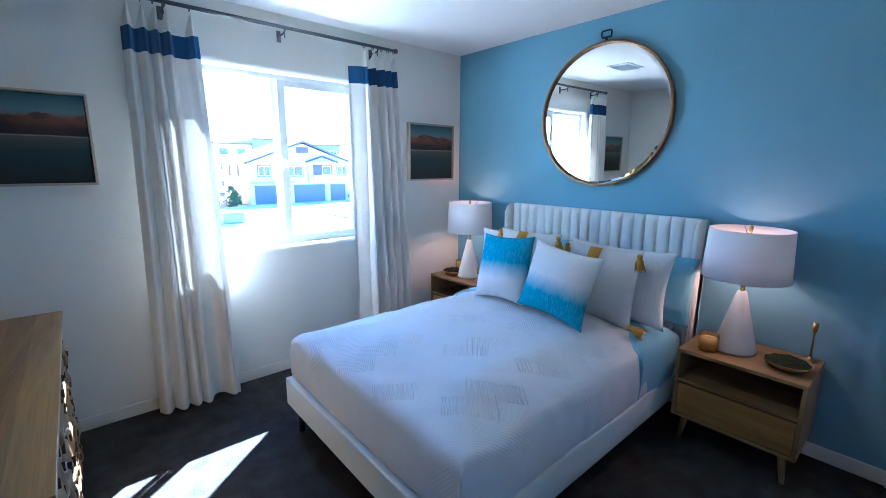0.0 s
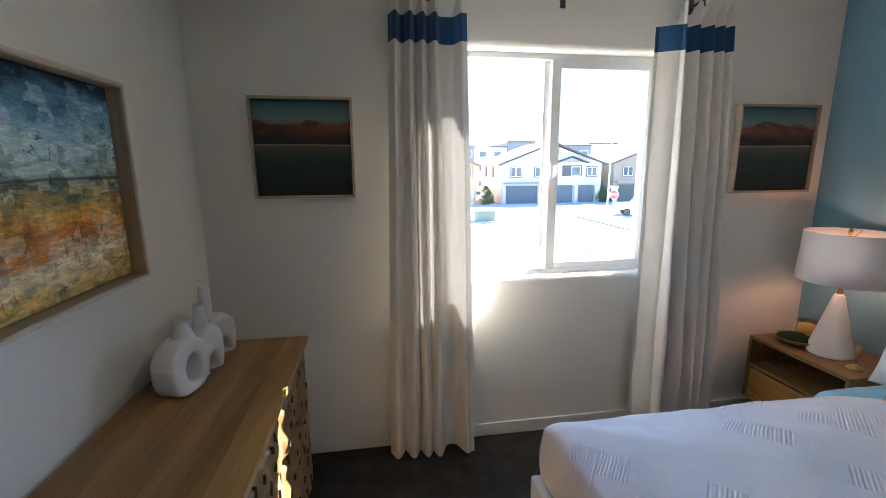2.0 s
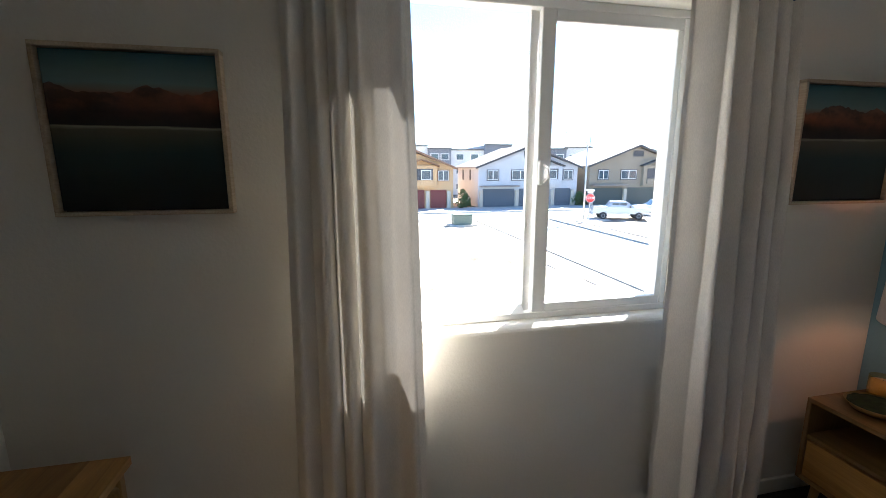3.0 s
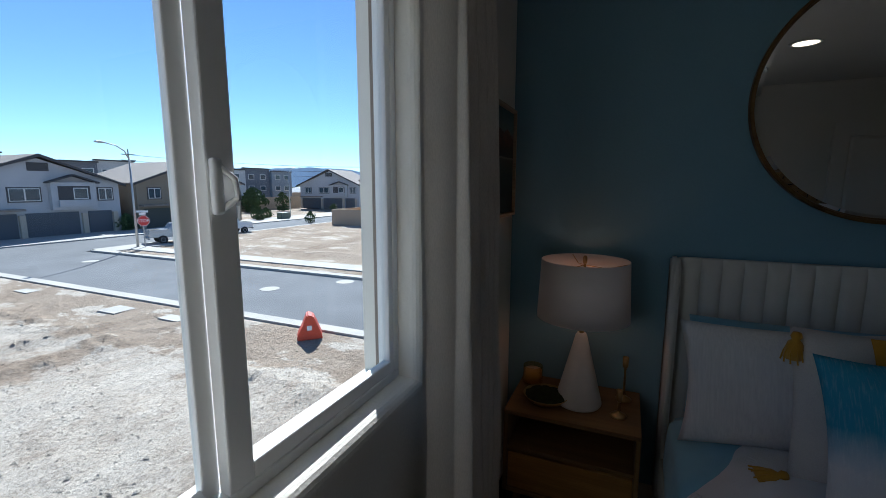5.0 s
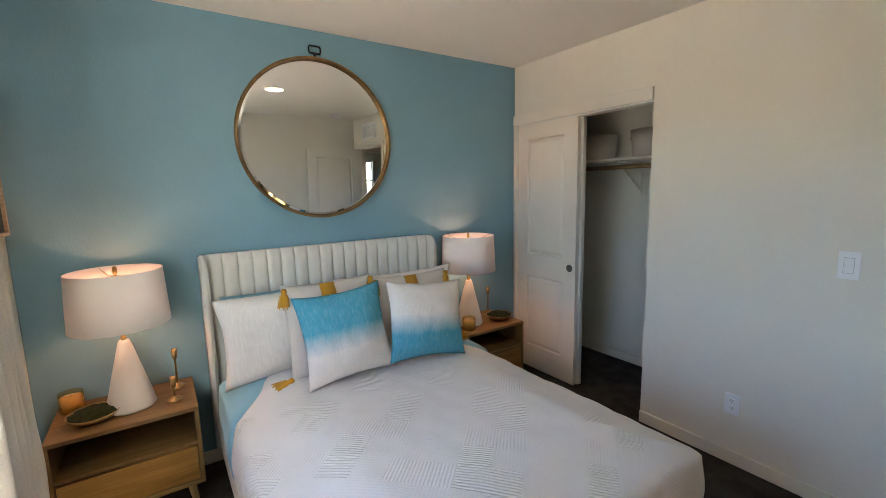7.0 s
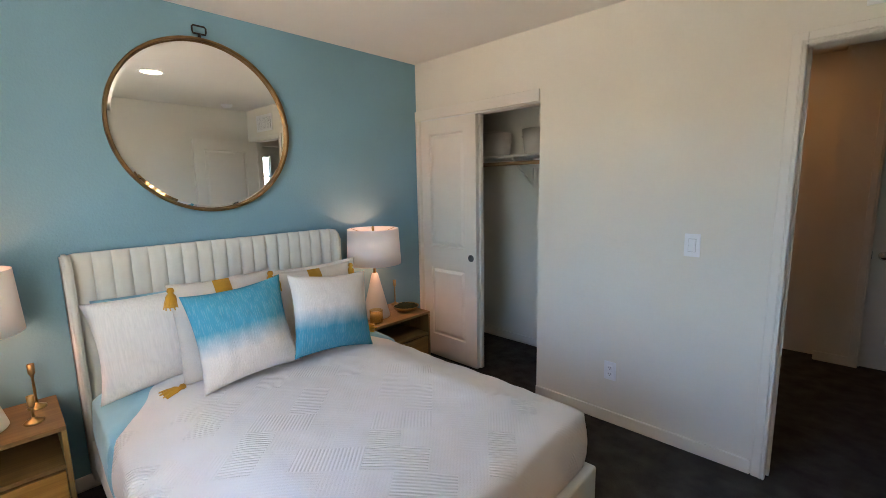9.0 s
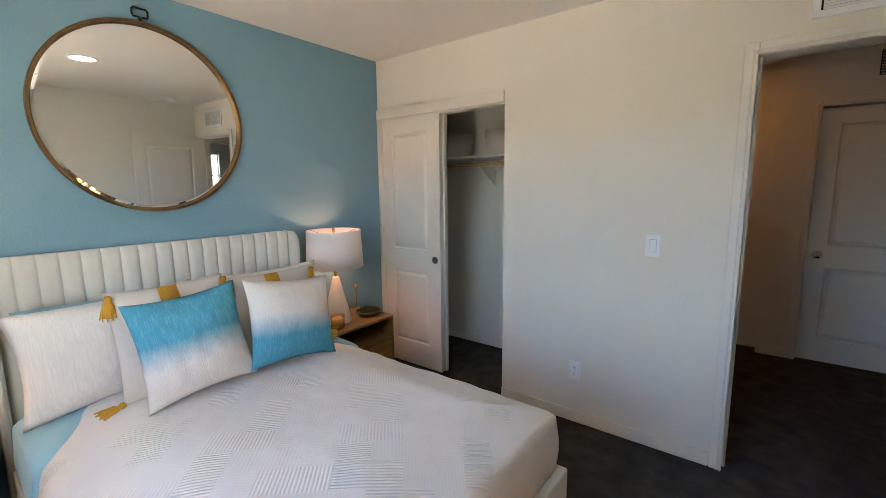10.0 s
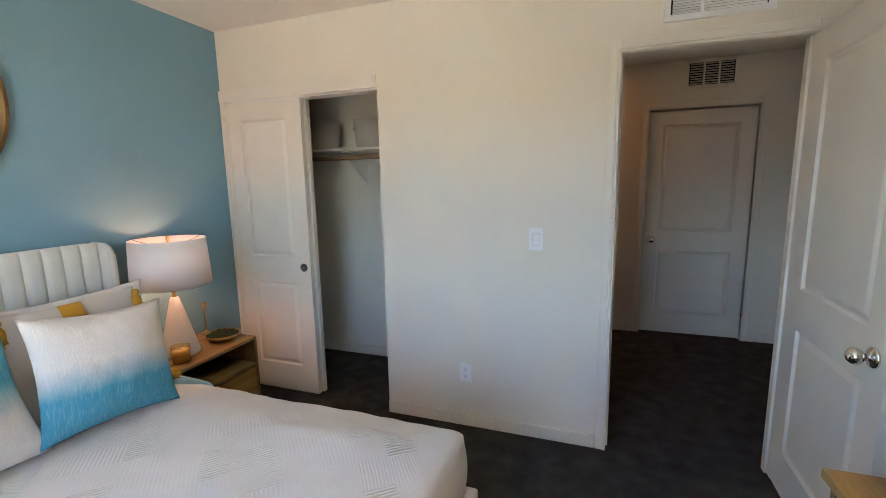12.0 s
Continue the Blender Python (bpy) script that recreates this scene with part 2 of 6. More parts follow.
def abstract(name, z0, z1):
    """Thick abstract painting: dark blue over pale blue, then ochre, rust and cream, with scraped patches and scratched lines."""
    m, nt, p = nodes_of(name)
    tc = nt.nodes.new("ShaderNodeTexCoord")
    sep = nt.nodes.new("ShaderNodeSeparateXYZ")
    nt.links.new(tc.outputs["Object"], sep.inputs[0])
    z = maths(nt, "DIVIDE", maths(nt, "SUBTRACT", sep.outputs[2], z0), z1 - z0)
    blot = noise_node(nt, 5.0, 8.0, 0.75, (1, 0.7, 2.2))
    zz = maths(nt, "ADD", z, maths(nt, "MULTIPLY", maths(nt, "SUBTRACT", blot.outputs[0], 0.5), 0.42))
    base = ramp(nt, zz, [(0.0, (0.44, 0.32, 0.10)), (0.10, (0.64, 0.43, 0.12)), (0.20, (0.80, 0.68, 0.44)), (0.29, (0.60, 0.21, 0.04)), (0.37, (0.68, 0.36, 0.06)), (0.46, (0.44, 0.33, 0.10)),
                         (0.51, (0.10, 0.14, 0.12)), (0.57, (0.42, 0.56, 0.55)), (0.70, (0.40, 0.58, 0.64)), (0.82, (0.13, 0.31, 0.47)), (0.93, (0.012, 0.035, 0.07))])
    patchy = noise_node(nt, 13.0, 8.0, 0.78, (1, 0.9, 1.5))
    light = ramp(nt, patchy.outputs[0], [(0.56, (0, 0, 0)), (0.60, (0.5, 0.5, 0.5)), (0.66, (1, 1, 1))])
    pale = ramp(nt, z, [(0.0, (0.40, 0.33, 0.12)), (0.25, (0.68, 0.62, 0.46)), (0.5, (0.50, 0.50, 0.36)), (0.7, (0.52, 0.64, 0.70)), (1.0, (0.12, 0.26, 0.42))])
    x = mixed(nt, "MIX", base.outputs[0], pale.outputs[0])
    nt.links.new(maths(nt, "MULTIPLY", light.outputs[0], 0.75), x.inputs[0])
    warp = noise_node(nt, 9.0, 5.0, 0.7)
    wv = nt.nodes.new("ShaderNodeVectorMath")
    wv.operation = "MULTIPLY_ADD"
    nt.links.new(warp.outputs["Color"], wv.inputs[0])
    wv.inputs[1].default_value = (0.0, 0.03, 0.03)
    nt.links.new(tc.outputs["Object"], wv.inputs[2])
    blocks = nt.nodes.new("ShaderNodeTexVoronoi")
    blocks.distance = "CHEBYCHEV"
    blocks.inputs["Scale"].default_value = 23.0
    nt.links.new(wv.outputs[0], blocks.inputs["Vector"])
    tone = nt.nodes.new("ShaderNodeSeparateXYZ")
    nt.links.new(blocks.outputs["Color"], tone.inputs[0])
    scraped = ramp(nt, z, [(0.0, (0.50, 0.40, 0.14)), (0.2, (0.84, 0.78, 0.62)), (0.42, (0.62, 0.46, 0.16)), (0.56, (0.60, 0.66, 0.60)), (0.75, (0.60, 0.68, 0.74)), (1.0, (0.10, 0.28, 0.46))])
    xb = mixed(nt, "MIX", x.outputs[2], scraped.outputs[0])
    nt.links.new(maths(nt, "MULTIPLY", maths(nt, "MULTIPLY", maths(nt, "GREATER_THAN", tone.outputs[0], 0.72), maths(nt, "MULTIPLY", patchy.outputs[0], 1.5)), 0.6), xb.inputs[0])
    xd = mixed(nt, "MULTIPLY", xb.outputs[2], (0.40, 0.44, 0.46))
    nt.links.new(maths(nt, "MULTIPLY", maths(nt, "LESS_THAN", tone.outputs[0], 0.20), patchy.outputs[0]), xd.inputs[0])
    x = xd
    rust = noise_node(nt, 8.0, 6.0, 0.7, (1, 1.6, 1))
    band = maths(nt, "MULTIPLY", maths(nt, "LESS_THAN", z, 0.46), maths(nt, "GREATER_THAN", rust.outputs[0], 0.60))
    xr = mixed(nt, "MIX", x.outputs[2], (0.36, 0.10, 0.015))
    nt.links.new(maths(nt, "MULTIPLY", band, 0.6), xr.inputs[0])
    strokes = nt.nodes.new("ShaderNodeTexVoronoi")
    smap = nt.nodes.new("ShaderNodeMapping")
    smap.inputs["Scale"].default_value = (1, 34, 120)
    smap.inputs["Rotation"].default_value = (0.06, 0, 0)
    nt.links.new(tc.outputs["Object"], smap.inputs[0])
    nt.links.new(smap.outputs[0], strokes.inputs["Vector"])
    strokes.inputs["Scale"].default_value = 1.0
    cellv = nt.nodes.new("ShaderNodeSeparateXYZ")
    nt.links.new(strokes.outputs["Color"], cellv.inputs[0])
    sv = ramp(nt, cellv.outputs[0], [(0.0, (0.45, 0.5, 0.55)), (0.55, (1, 1, 1)), (0.85, (1.15, 1.1, 1.0)), (1.0, (1.7, 1.6, 1.4))])
    xs = mixed(nt, "MULTIPLY", xr.outputs[2], sv.outputs[0], 0.32)
    wob = noise_node(nt, 12.0, 4.0, 0.6)
    hz = maths(nt, "ABSOLUTE", maths(nt, "SUBTRACT", maths(nt, "ADD", z, maths(nt, "MULTIPLY", wob.outputs[0], 0.02)), 0.545))
    hl = ramp(nt, hz, [(0.003, (1, 1, 1)), (0.010, (0, 0, 0))])
    xh = mixed(nt, "MIX", xs.outputs[2], (0.03, 0.03, 0.025))
    nt.links.new(maths(nt, "MULTIPLY", hl.outputs[0], 0.8), xh.inputs[0])
    xr = xh
    drag = noise_node(nt, 1.0, 6.0, 0.75, (40, 14, 110))
    dr = ramp(nt, drag.outputs[0], [(0.34, (0.35, 0.36, 0.36)), (0.48, (1, 1, 1))])
    y = mixed(nt, "MULTIPLY", xr.outputs[2], dr.outputs[0], 0.55)
    drip = noise_node(nt, 1.0, 4.0, 0.7, (50, 70, 8))
    dp = ramp(nt, drip.outputs[0], [(0.66, (0, 0, 0)), (0.72, (1, 1, 1))])
    yd = mixed(nt, "MIX", y.outputs[2], (0.09, 0.08, 0.05))
    nt.links.new(maths(nt, "MULTIPLY", maths(nt, "MULTIPLY", dp.outputs[0], maths(nt, "LESS_THAN", z, 0.52)), 0.55), yd.inputs[0])
    scratch = noise_node(nt, 24.0, 2.0, 0.5, (1, 1, 1.3))
    gate = noise_node(nt, 7.0, 2.0, 0.5)
    line = maths(nt, "ABSOLUTE", maths(nt, "SUBTRACT", scratch.outputs[0], 0.5))
    thin = ramp(nt, line, [(0.008, (1, 1, 1)), (0.018, (0, 0, 0))])
    on = maths(nt, "MULTIPLY", thin.outputs[0], maths(nt, "GREATER_THAN", gate.outputs[0], 0.57))
    w = mixed(nt, "MIX", yd.outputs[2], (0.035, 0.045, 0.05))
    nt.links.new(maths(nt, "MULTIPLY", on, 0.8), w.inputs[0])
    speck = noise_node(nt, 26.0, 9.0, 0.8, (1, 0.6, 1.5))
    sp = ramp(nt, speck.outputs[0], [(0.36, (0.5, 0.52, 0.52)), (0.45, (1, 1, 1)), (0.60, (1.7, 1.62, 1.45))])
    fin = mixed(nt, "MULTIPLY", w.outputs[2], sp.outputs[0], 0.75)
    nt.links.new(fin.outputs[2], p.inputs["Base Color"])
    p.inputs["Roughness"].default_value = 0.6
    p.inputs["Specular IOR Level"].default_value = 0.25
    h = maths(nt, "ADD", patchy.outputs[0], maths(nt, "MULTIPLY", drag.outputs[0], 0.5))
    bumped(nt, p, h, 0.6, 0.005)
    return m


WHITE = plain("white_wall_paint", (0.80, 0.766, 0.685), 0.75, var=0.025, scale=1.5, bump=0.6, bscale=85, bdist=0.002, spec=0.3)
BLUE = plain("blue_wall_paint", (0.198, 0.366, 0.468), 0.7, var=0.035, scale=1.5, bump=0.6, bscale=85, bdist=0.002, spec=0.3)
CEIL = plain("ceiling_paint", (0.84, 0.82, 0.775), 0.85, var=0.02, scale=1.5, bump=0.4, bscale=60, bdist=0.002, spec=0.2)
TRIM = plain("trim_paint", (0.80, 0.77, 0.70), 0.45, var=0.02, bump=0.05, bscale=90)
VINYL = plain("window_vinyl", (0.80, 0.80, 0.78), 0.4, var=0.02, bump=0.03)
CARPET = plain("carpet", (0.056, 0.052, 0.049), 0.95, var=0.35, scale=9, bump=1.0, bscale=260, bdist=0.006, spec=0.1)
OAK_Y = wood("oak_y", (0.205, 0.118, 0.042), (0.34, 0.215, 0.086), "y")
OAK_X = wood("oak_x", (0.26, 0.150, 0.064), (0.42, 0.270, 0.128), "x")
OAK_Z = wood("oak_z", (0.205, 0.118, 0.042), (0.34, 0.215, 0.086), "z")
WALNUT = wood("mango_y", (0.24, 0.115, 0.030), (0.57, 0.335, 0.105), "y", 0.36, 5.0, (0.60, 0.52, 0.45), 1.6)
FRAME_WOOD = wood("pale_frame_wood", (0.48, 0.395, 0.285), (0.60, 0.50, 0.375), "y", 0.5)
# frame wood with its side's shade put into the colour, grain along z
FRAME_WOOD_SHADED = wood("pale_frame_wood_shaded", (0.40, 0.325, 0.23), (0.50, 0.41, 0.30), "z", 0.5)
FRAME_EDGE = plain("pale_frame_edge", (0.62, 0.54, 0.44), 0.55, var=0.15, scale=12)
BRASS = plain("aged_brass", (0.50, 0.34, 0.15), 0.32, 1.0, var=0.15, scale=20, bump=0.05)
BRONZE = plain("bronze", (0.27, 0.17, 0.08), 0.48, 1.0, var=0.2, scale=15, bump=0.05)
IRON = plain("dark_iron", (0.03, 0.03, 0.032), 0.4, 0.8, var=0.1)
STEEL = plain("dark_grey_metal", (0.14, 0.14, 0.145), 0.35, 0.9, var=0.08)
CHROME = plain("polished_nickel", (0.72, 0.71, 0.69), 0.12, 1.0, var=0.03)
CURTAIN = fabric("cream_linen_curtain", (0.81, 0.765, 0.69), 420, through=0.03, stretch=(1, 1, 0.25))
BAND = fabric("navy_linen_band", (0.028, 0.085, 0.20), 420, through=0.12, stretch=(1, 1, 0.25))
UPHOL = fabric("ivory_upholstery", (0.72, 0.71, 0.66), 600, var=0.03)
SHEET = fabric("aqua_sheet", (0.26, 0.51, 0.64), 900, var=0.05, bump=0.15)
LINEN = fabric("oatmeal_cushion_cloth", (0.64, 0.59, 0.53), 300, var=0.05, bump=0.5)
SHAM = fabric("ivory_sham_cloth", (0.75, 0.72, 0.68), 160, var=0.03, bump=0.28, stretch=(1, 1, 0.05))
MUSTARD = fabric("mustard_thread", (0.50, 0.26, 0.03), 500, var=0.2, bump=0.8, stretch=(1, 1, 0.1))
DARKLEG = plain("black_stained_leg", (0.015, 0.013, 0.012), 0.4)
CERAMIC = plain("matte_white_ceramic", (0.72, 0.70, 0.68), 0.65, var=0.03, bump=0.15, bscale=220, bdist=0.0006)
PLASTER = plain("white_plaster_lamp_base", (0.72, 0.69, 0.66), 0.7, var=0.03, bump=0.25, bscale=150)
SHADE = fabric("white_lamp_shade_cloth", (0.90, 0.89, 0.88), 500, through=0.14, var=0.02, bump=0.15)
WAX = plain("cream_wax", (0.72, 0.58, 0.36), 0.5, var=0.05)
MOSS = plain("moss", (0.018, 0.036, 0.008), 0.95, var=0.5, scale=60, bump=1.0, bscale=300, bdist=0.01)
LEAF = plain("rubber_plant_leaf", (0.013, 0.042, 0.015), 0.3, var=0.35, scale=25, bump=0.15, bscale=60)
SOIL = plain("soil", (0.03, 0.02, 0.014), 0.95, var=0.4, bump=1.0, bscale=150, bdist=0.005)
NOTCH_DARK = plain("notch_shade_brown", (0.060, 0.034, 0.016), 0.7, var=0.2, scale=30)
# near-black, also put where slots, ducts and gaps lie in shade
DARKGAP = plain("dark_gap", (0.012, 0.010, 0.009), 0.9)
PLASTIC = plain("white_plastic", (0.85, 0.86, 0.87), 0.35, var=0.01)
BASKETM = plain("cream_felt_basket", (0.62, 0.57, 0.51), 0.9, var=0.05, bump=0.5, bscale=200)
COVER = quilted("white_ribbed_coverlet", (0.74, 0.72, 0.71))


def pane_glass(name, tint=(0.94, 0.97, 0.97), least=0.02):
    m, nt, p = nodes_of(name)
    tr, gl, lw = nt.nodes.new("ShaderNodeBsdfTransparent"), nt.nodes.new("ShaderNodeBsdfGlossy"), nt.nodes.new("ShaderNodeLayerWeight")
    gl.inputs["Roughness"].default_value = 0.01
    lw.inputs["Blend"].default_value = 0.5
    gloss = maths(nt, "MULTIPLY_ADD", maths(nt, "POWER", lw.outputs["Facing"], 5.0), 0.6, least)
    tr.inputs[0].default_value = (*tint, 1)
    sh = nt.nodes.new("ShaderNodeMixShader")
    nt.links.new(gloss, sh.inputs[0])
    nt.links.new(tr.outputs[0], sh.inputs[1])
    nt.links.new(gl.outputs[0], sh.inputs[2])
    nt.links.new(sh.outputs[0], nt.nodes["Material Output"].inputs[0])
    return m


GLASS = pane_glass("window_glass")
JAR = pane_glass("jar_glass", (0.97, 0.86, 0.62), 0.05)
MIRROR = plain("mirror_silver", (0.90, 0.90, 0.88), 0.0, 1.0, var=0.0)


# ---- building helpers ----
def thing(name, at, label, category, group="", kind="", turn=0.0):
    e = new(name)
    e.empty_display_size = 0.1
    e.matrix_world = pose(*at, 0, 0, turn)
    return tagged(e, label, category, group, kind)


def mesh_of(bm, name, material, smooth=False):
    me = bpy.data.meshes.new(name)
    bmesh.ops.recalc_face_normals(bm, faces=bm.faces[:])
    for f in bm.faces:
        f.smooth = smooth
    bm.to_mesh(me)
    bm.free()
    for mm in material if isinstance(material, (list, tuple)) else [material]:
        me.materials.append(mm)
    return me


def part(name, bm, material, parent, label="", smooth=False, m=None):
    ob = new(name, mesh_of(bm, name, material, smooth))
    ob.parent = parent
    if m is not None:
        ob.matrix_basis = m
    return tagged(ob, label) if label else ob


def single(name, bm, material, label, category="", group="", kind="", smooth=False, m=None):
    ob = new(name, mesh_of(bm, name, material, smooth))
    if m is not None:
        ob.matrix_world = m
    return tagged(ob, label, category, group, kind)


def add_box(bm, x0, x1, y0, y1, z0, z1, bevel=0.0, seg=2):
    vs = [bm.verts.new((x, y, z)) for x in (x0, x1) for y in (y0, y1) for z in (z0, z1)]
    fs = [bm.faces.new([vs[i] for i in q]) for q in ((0, 1, 3, 2), (4, 6, 7, 5), (0, 4, 5, 1), (2, 3, 7, 6), (0, 2, 6, 4), (1, 5, 7, 3))]
    if bevel:
        es = list({e for f in fs for e in f.edges})
        bmesh.ops.bevel(bm, geom=es, offset=bevel, segments=seg, affect="EDGES", profile=0.5)
    return bm


def box(x0, x1, y0, y1, z0, z1, bevel=0.0, seg=2):
    return add_box(bmesh.new(), x0, x1, y0, y1, z0, z1, bevel, seg)


def add_lathe(bm, prof, n=32, c=(0, 0, 0), axis="z", closed=False):
    """Turn a profile of (radius, height) about an axis through c."""
    rings = []
    for r, h in prof:
        ring = []
        for i in range(n):
            a = 2 * math.pi * i / n
            u, v = r * math.cos(a), r * math.sin(a)
            co = {"z": (u, v, h), "x": (h, u, v), "y": (u, h, v)}[axis]
            ring.append(bm.verts.new((c[0] + co[0], c[1] + co[1], c[2] + co[2])))
        rings.append(ring)
    for a, b in zip(rings, rings[1:] + ([rings[0]] if closed else [])):
        for i in range(n):
            j = (i + 1) % n
            bm.faces.new((a[i], a[j], b[j], b[i]))
    if not closed:
        if prof[0][0] > 1e-5:
            bm.faces.new(rings[0][::-1])
        if prof[-1][0] > 1e-5:
            bm.faces.new(rings[-1])
    return bm


def lathe(prof, n=32, c=(0, 0, 0), axis="z", closed=False):
    return add_lathe(bmesh.new(), prof, n, c, axis, closed)


def add_tube(bm, pts, r, n=8):
    """A round bar along points; r a number or one per point."""
    pts = [Vector(q) for q in pts]
    rings, up = [], None
    for i, q in enumerate(pts):
        d = (pts[min(i + 1, len(pts) - 1)] - pts[max(i - 1, 0)]).normalized()
        if up is None:
            up = Vector((0, 0, 1)) if abs(d.z) < 0.9 else Vector((1, 0, 0))
        a = d.cross(up).normalized()
        b = a.cross(d).normalized()
        up = b
        rr = r if isinstance(r, (int, float)) else r[i]
        rings.append([bm.verts.new(q + a * rr * math.cos(2 * math.pi * k / n) + b * rr * math.sin(2 * math.pi * k / n)) for k in range(n)])
    for s, t in zip(rings, rings[1:]):
        for i in range(n):
            j = (i + 1) % n
            bm.faces.new((s[i], s[j], t[j], t[i]))
    bm.faces.new(rings[0][::-1])
    bm.faces.new(rings[-1])
    return bm


def tube(pts, r, n=8):
    return add_tube(bmesh.new(), pts, r, n)


def sheet(nu, nv, fn):
    """A grid surface from fn(u, v), both 0 to 1."""
    bm = bmesh.new()
    g = [[bm.verts.new(fn(i / nu, j / nv)) for j in range(nv + 1)] for i in range(nu + 1)]
    for i in range(nu):
        for j in range(nv):
            bm.faces.new((g[i][j], g[i + 1][j], g[i + 1][j + 1], g[i][j + 1]))
    return bm


def thicken(ob, t, offset=0.0):
    s = ob.modifiers.new("thickness", "SOLIDIFY")
    s.thickness, s.offset = t, offset
    return ob


def wave(x, y, z, k=1.0):
    return noise.noise(Vector((x * k, y * k, z * k)))

# ---- the room: x to the window's right, y out through the window ----
WEST, SOUTH, TOP = -3.345, -3.005, 2.43
CLOSET_L, CLOSET_R, CLOSET_TOP = -0.03, -1.157, 2.0
DOOR_L, DOOR_R, DOOR_TOP = -2.45, -3.195, 2.025
WIN = (-2.185, -1.035, 0.920, 2.068)


def ring_wall(x0, x1, z0, z1, hole, y0, y1, bevel):
    """A wall along x with one opening whose inner edge is rounded, as plastered openings are."""
    bm = bmesh.new()
    hx0, hx1, hz0, hz1 = hole
    out = [(x0, z0), (x1, z0), (x1, z1), (x0, z1)]
    inn = [(hx0, hz0), (hx1, hz0), (hx1, hz1), (hx0, hz1)]
    a, b, c, d = ([bm.verts.new((x, y, z)) for x, z in pts] for pts, y in ((out, y0), (inn, y0), (out, y1), (inn, y1)))
    for i in range(4):
        j = (i + 1) % 4
        bm.faces.new((a[i], a[j], b[j], b[i]))
        bm.faces.new((c[i], d[i], d[j], c[j]))
        bm.faces.new((b[i], b[j], d[j], d[i]))
        bm.faces.new((a[i], c[i], c[j], a[j]))
    es = [e for e in bm.edges if all(v in b for v in e.verts)]
    bmesh.ops.bevel(bm, geom=es, offset=bevel, segments=5, affect="EDGES", profile=0.5)
    return bm


wall_north = single("wall_north", ring_wall(WEST - 0.12, 0.12, -0.02, TOP, WIN, 0.0, 0.19, 0.032), WHITE, "off-white textured plaster wall round the window", "wall", kind="structure")
single("wall_east", box(0.0, 0.12, -3.9, -0.002, -0.02, TOP), BLUE, "muted blue painted accent wall behind the bed", "wall", kind="structure")
single("wall_west", box(WEST - 0.12, WEST, SOUTH - 0.11, -0.002, -0.02, TOP), WHITE, "off-white plaster wall beside the dresser", "wall", kind="structure")
bm = bmesh.new()
S0, S1 = SOUTH - 0.11, SOUTH
add_box(bm, CLOSET_L, -0.002, S0, S1, -0.02, CLOSET_TOP)
add_box(bm, CLOSET_R, -0.002, S0, S1, CLOSET_TOP, TOP)
add_box(bm, DOOR_L + 0.02, CLOSET_R, S0, S1, -0.02, TOP)
add_box(bm, DOOR_R - 0.02, DOOR_L + 0.02, S0, S1, DOOR_TOP + 0.02, TOP)
add_box(bm, WEST, DOOR_R - 0.02, S0, S1, -0.02, TOP)
single("wall_south", bm, WHITE, "off-white wall with closet opening and doorway", "wall", kind="structure")
single("floor", box(-4.1, 0.0, -6.4, -0.002, -0.12, 0.0), CARPET, "dark charcoal cut-pile carpet floor", "floor", kind="structure")
single("ceiling", box(WEST - 0.12, 0.12, -3.9, 0.16, TOP, TOP + 0.15), CEIL, "off-white lightly textured ceiling", "ceiling", kind="structure")

# closet walls and hall walls
bm = bmesh.new()
add_box(bm, -1.75, -0.002, -3.9, -3.79, -0.02, TOP)
add_box(bm, -1.86, -1.75, -3.9, S0 - 0.002, -0.02, TOP)
single("wall_closet", bm, WHITE, "off-white closet walls", "wall", kind="structure")
HALL = -5.02
HD_L, HD_R = -2.79, -3.615
bm = bmesh.new()
add_box(bm, -4.1, HD_R, HALL - 0.12, HALL, -0.02, TOP)
add_box(bm, HD_L, -2.525, HALL - 0.12, HALL, -0.02, TOP)
add_box(bm, HD_R, HD_L, HALL - 0.12, HALL, 2.04, TOP)
single("wall_hall_south", bm, WHITE, "off-white hall wall round a closed door", "wall", kind="structure")
single("wall_hall_east", box(-2.62, -0.9, HALL - 0.30, HALL - 0.121, -0.02, TOP), WHITE, "off-white hall wall in warm lamp light", "wall", kind="structure")
bm = bmesh.new()
add_box(bm, -4.02, -3.90, -3.26, S0 - 0.01, -0.02, TOP)
add_box(bm, -4.02, -3.90, HALL, -3.96, -0.02, TOP)
add_box(bm, -4.02, -3.90, -3.96, -3.26, 2.04, TOP)
single("wall_hall_west", bm, WHITE, "off-white end wall of the hall with an open doorway", "wall", kind="structure")
# the room past that doorway, with one narrow window
bm = bmesh.new()
add_box(bm, -6.14, -6.02, -5.3, -4.53, -0.02, TOP)
add_box(bm, -6.14, -6.02, -4.37, -3.0, -0.02, TOP)
add_box(bm, -6.14, -6.02, -4.53, -4.37, -0.02, 0.95)
add_box(bm, -6.14, -6.02, -4.53, -4.37, 2.02, TOP)
add_box(bm, -6.02, -4.021, -3.0, -2.88, -0.02, TOP)
add_box(bm, -6.02, -4.021, -5.42, -5.3, -0.02, TOP)
add_box(bm, -4.06, -4.021, -5.3, HALL, -0.02, TOP)
single("wall_room_west", bm, WHITE, "off-white walls of the room past the hall", "wall", kind="structure")
window_b = thing("window_2", (0, 0, 0), "narrow white window in the room past the hall", "window", kind="structure")
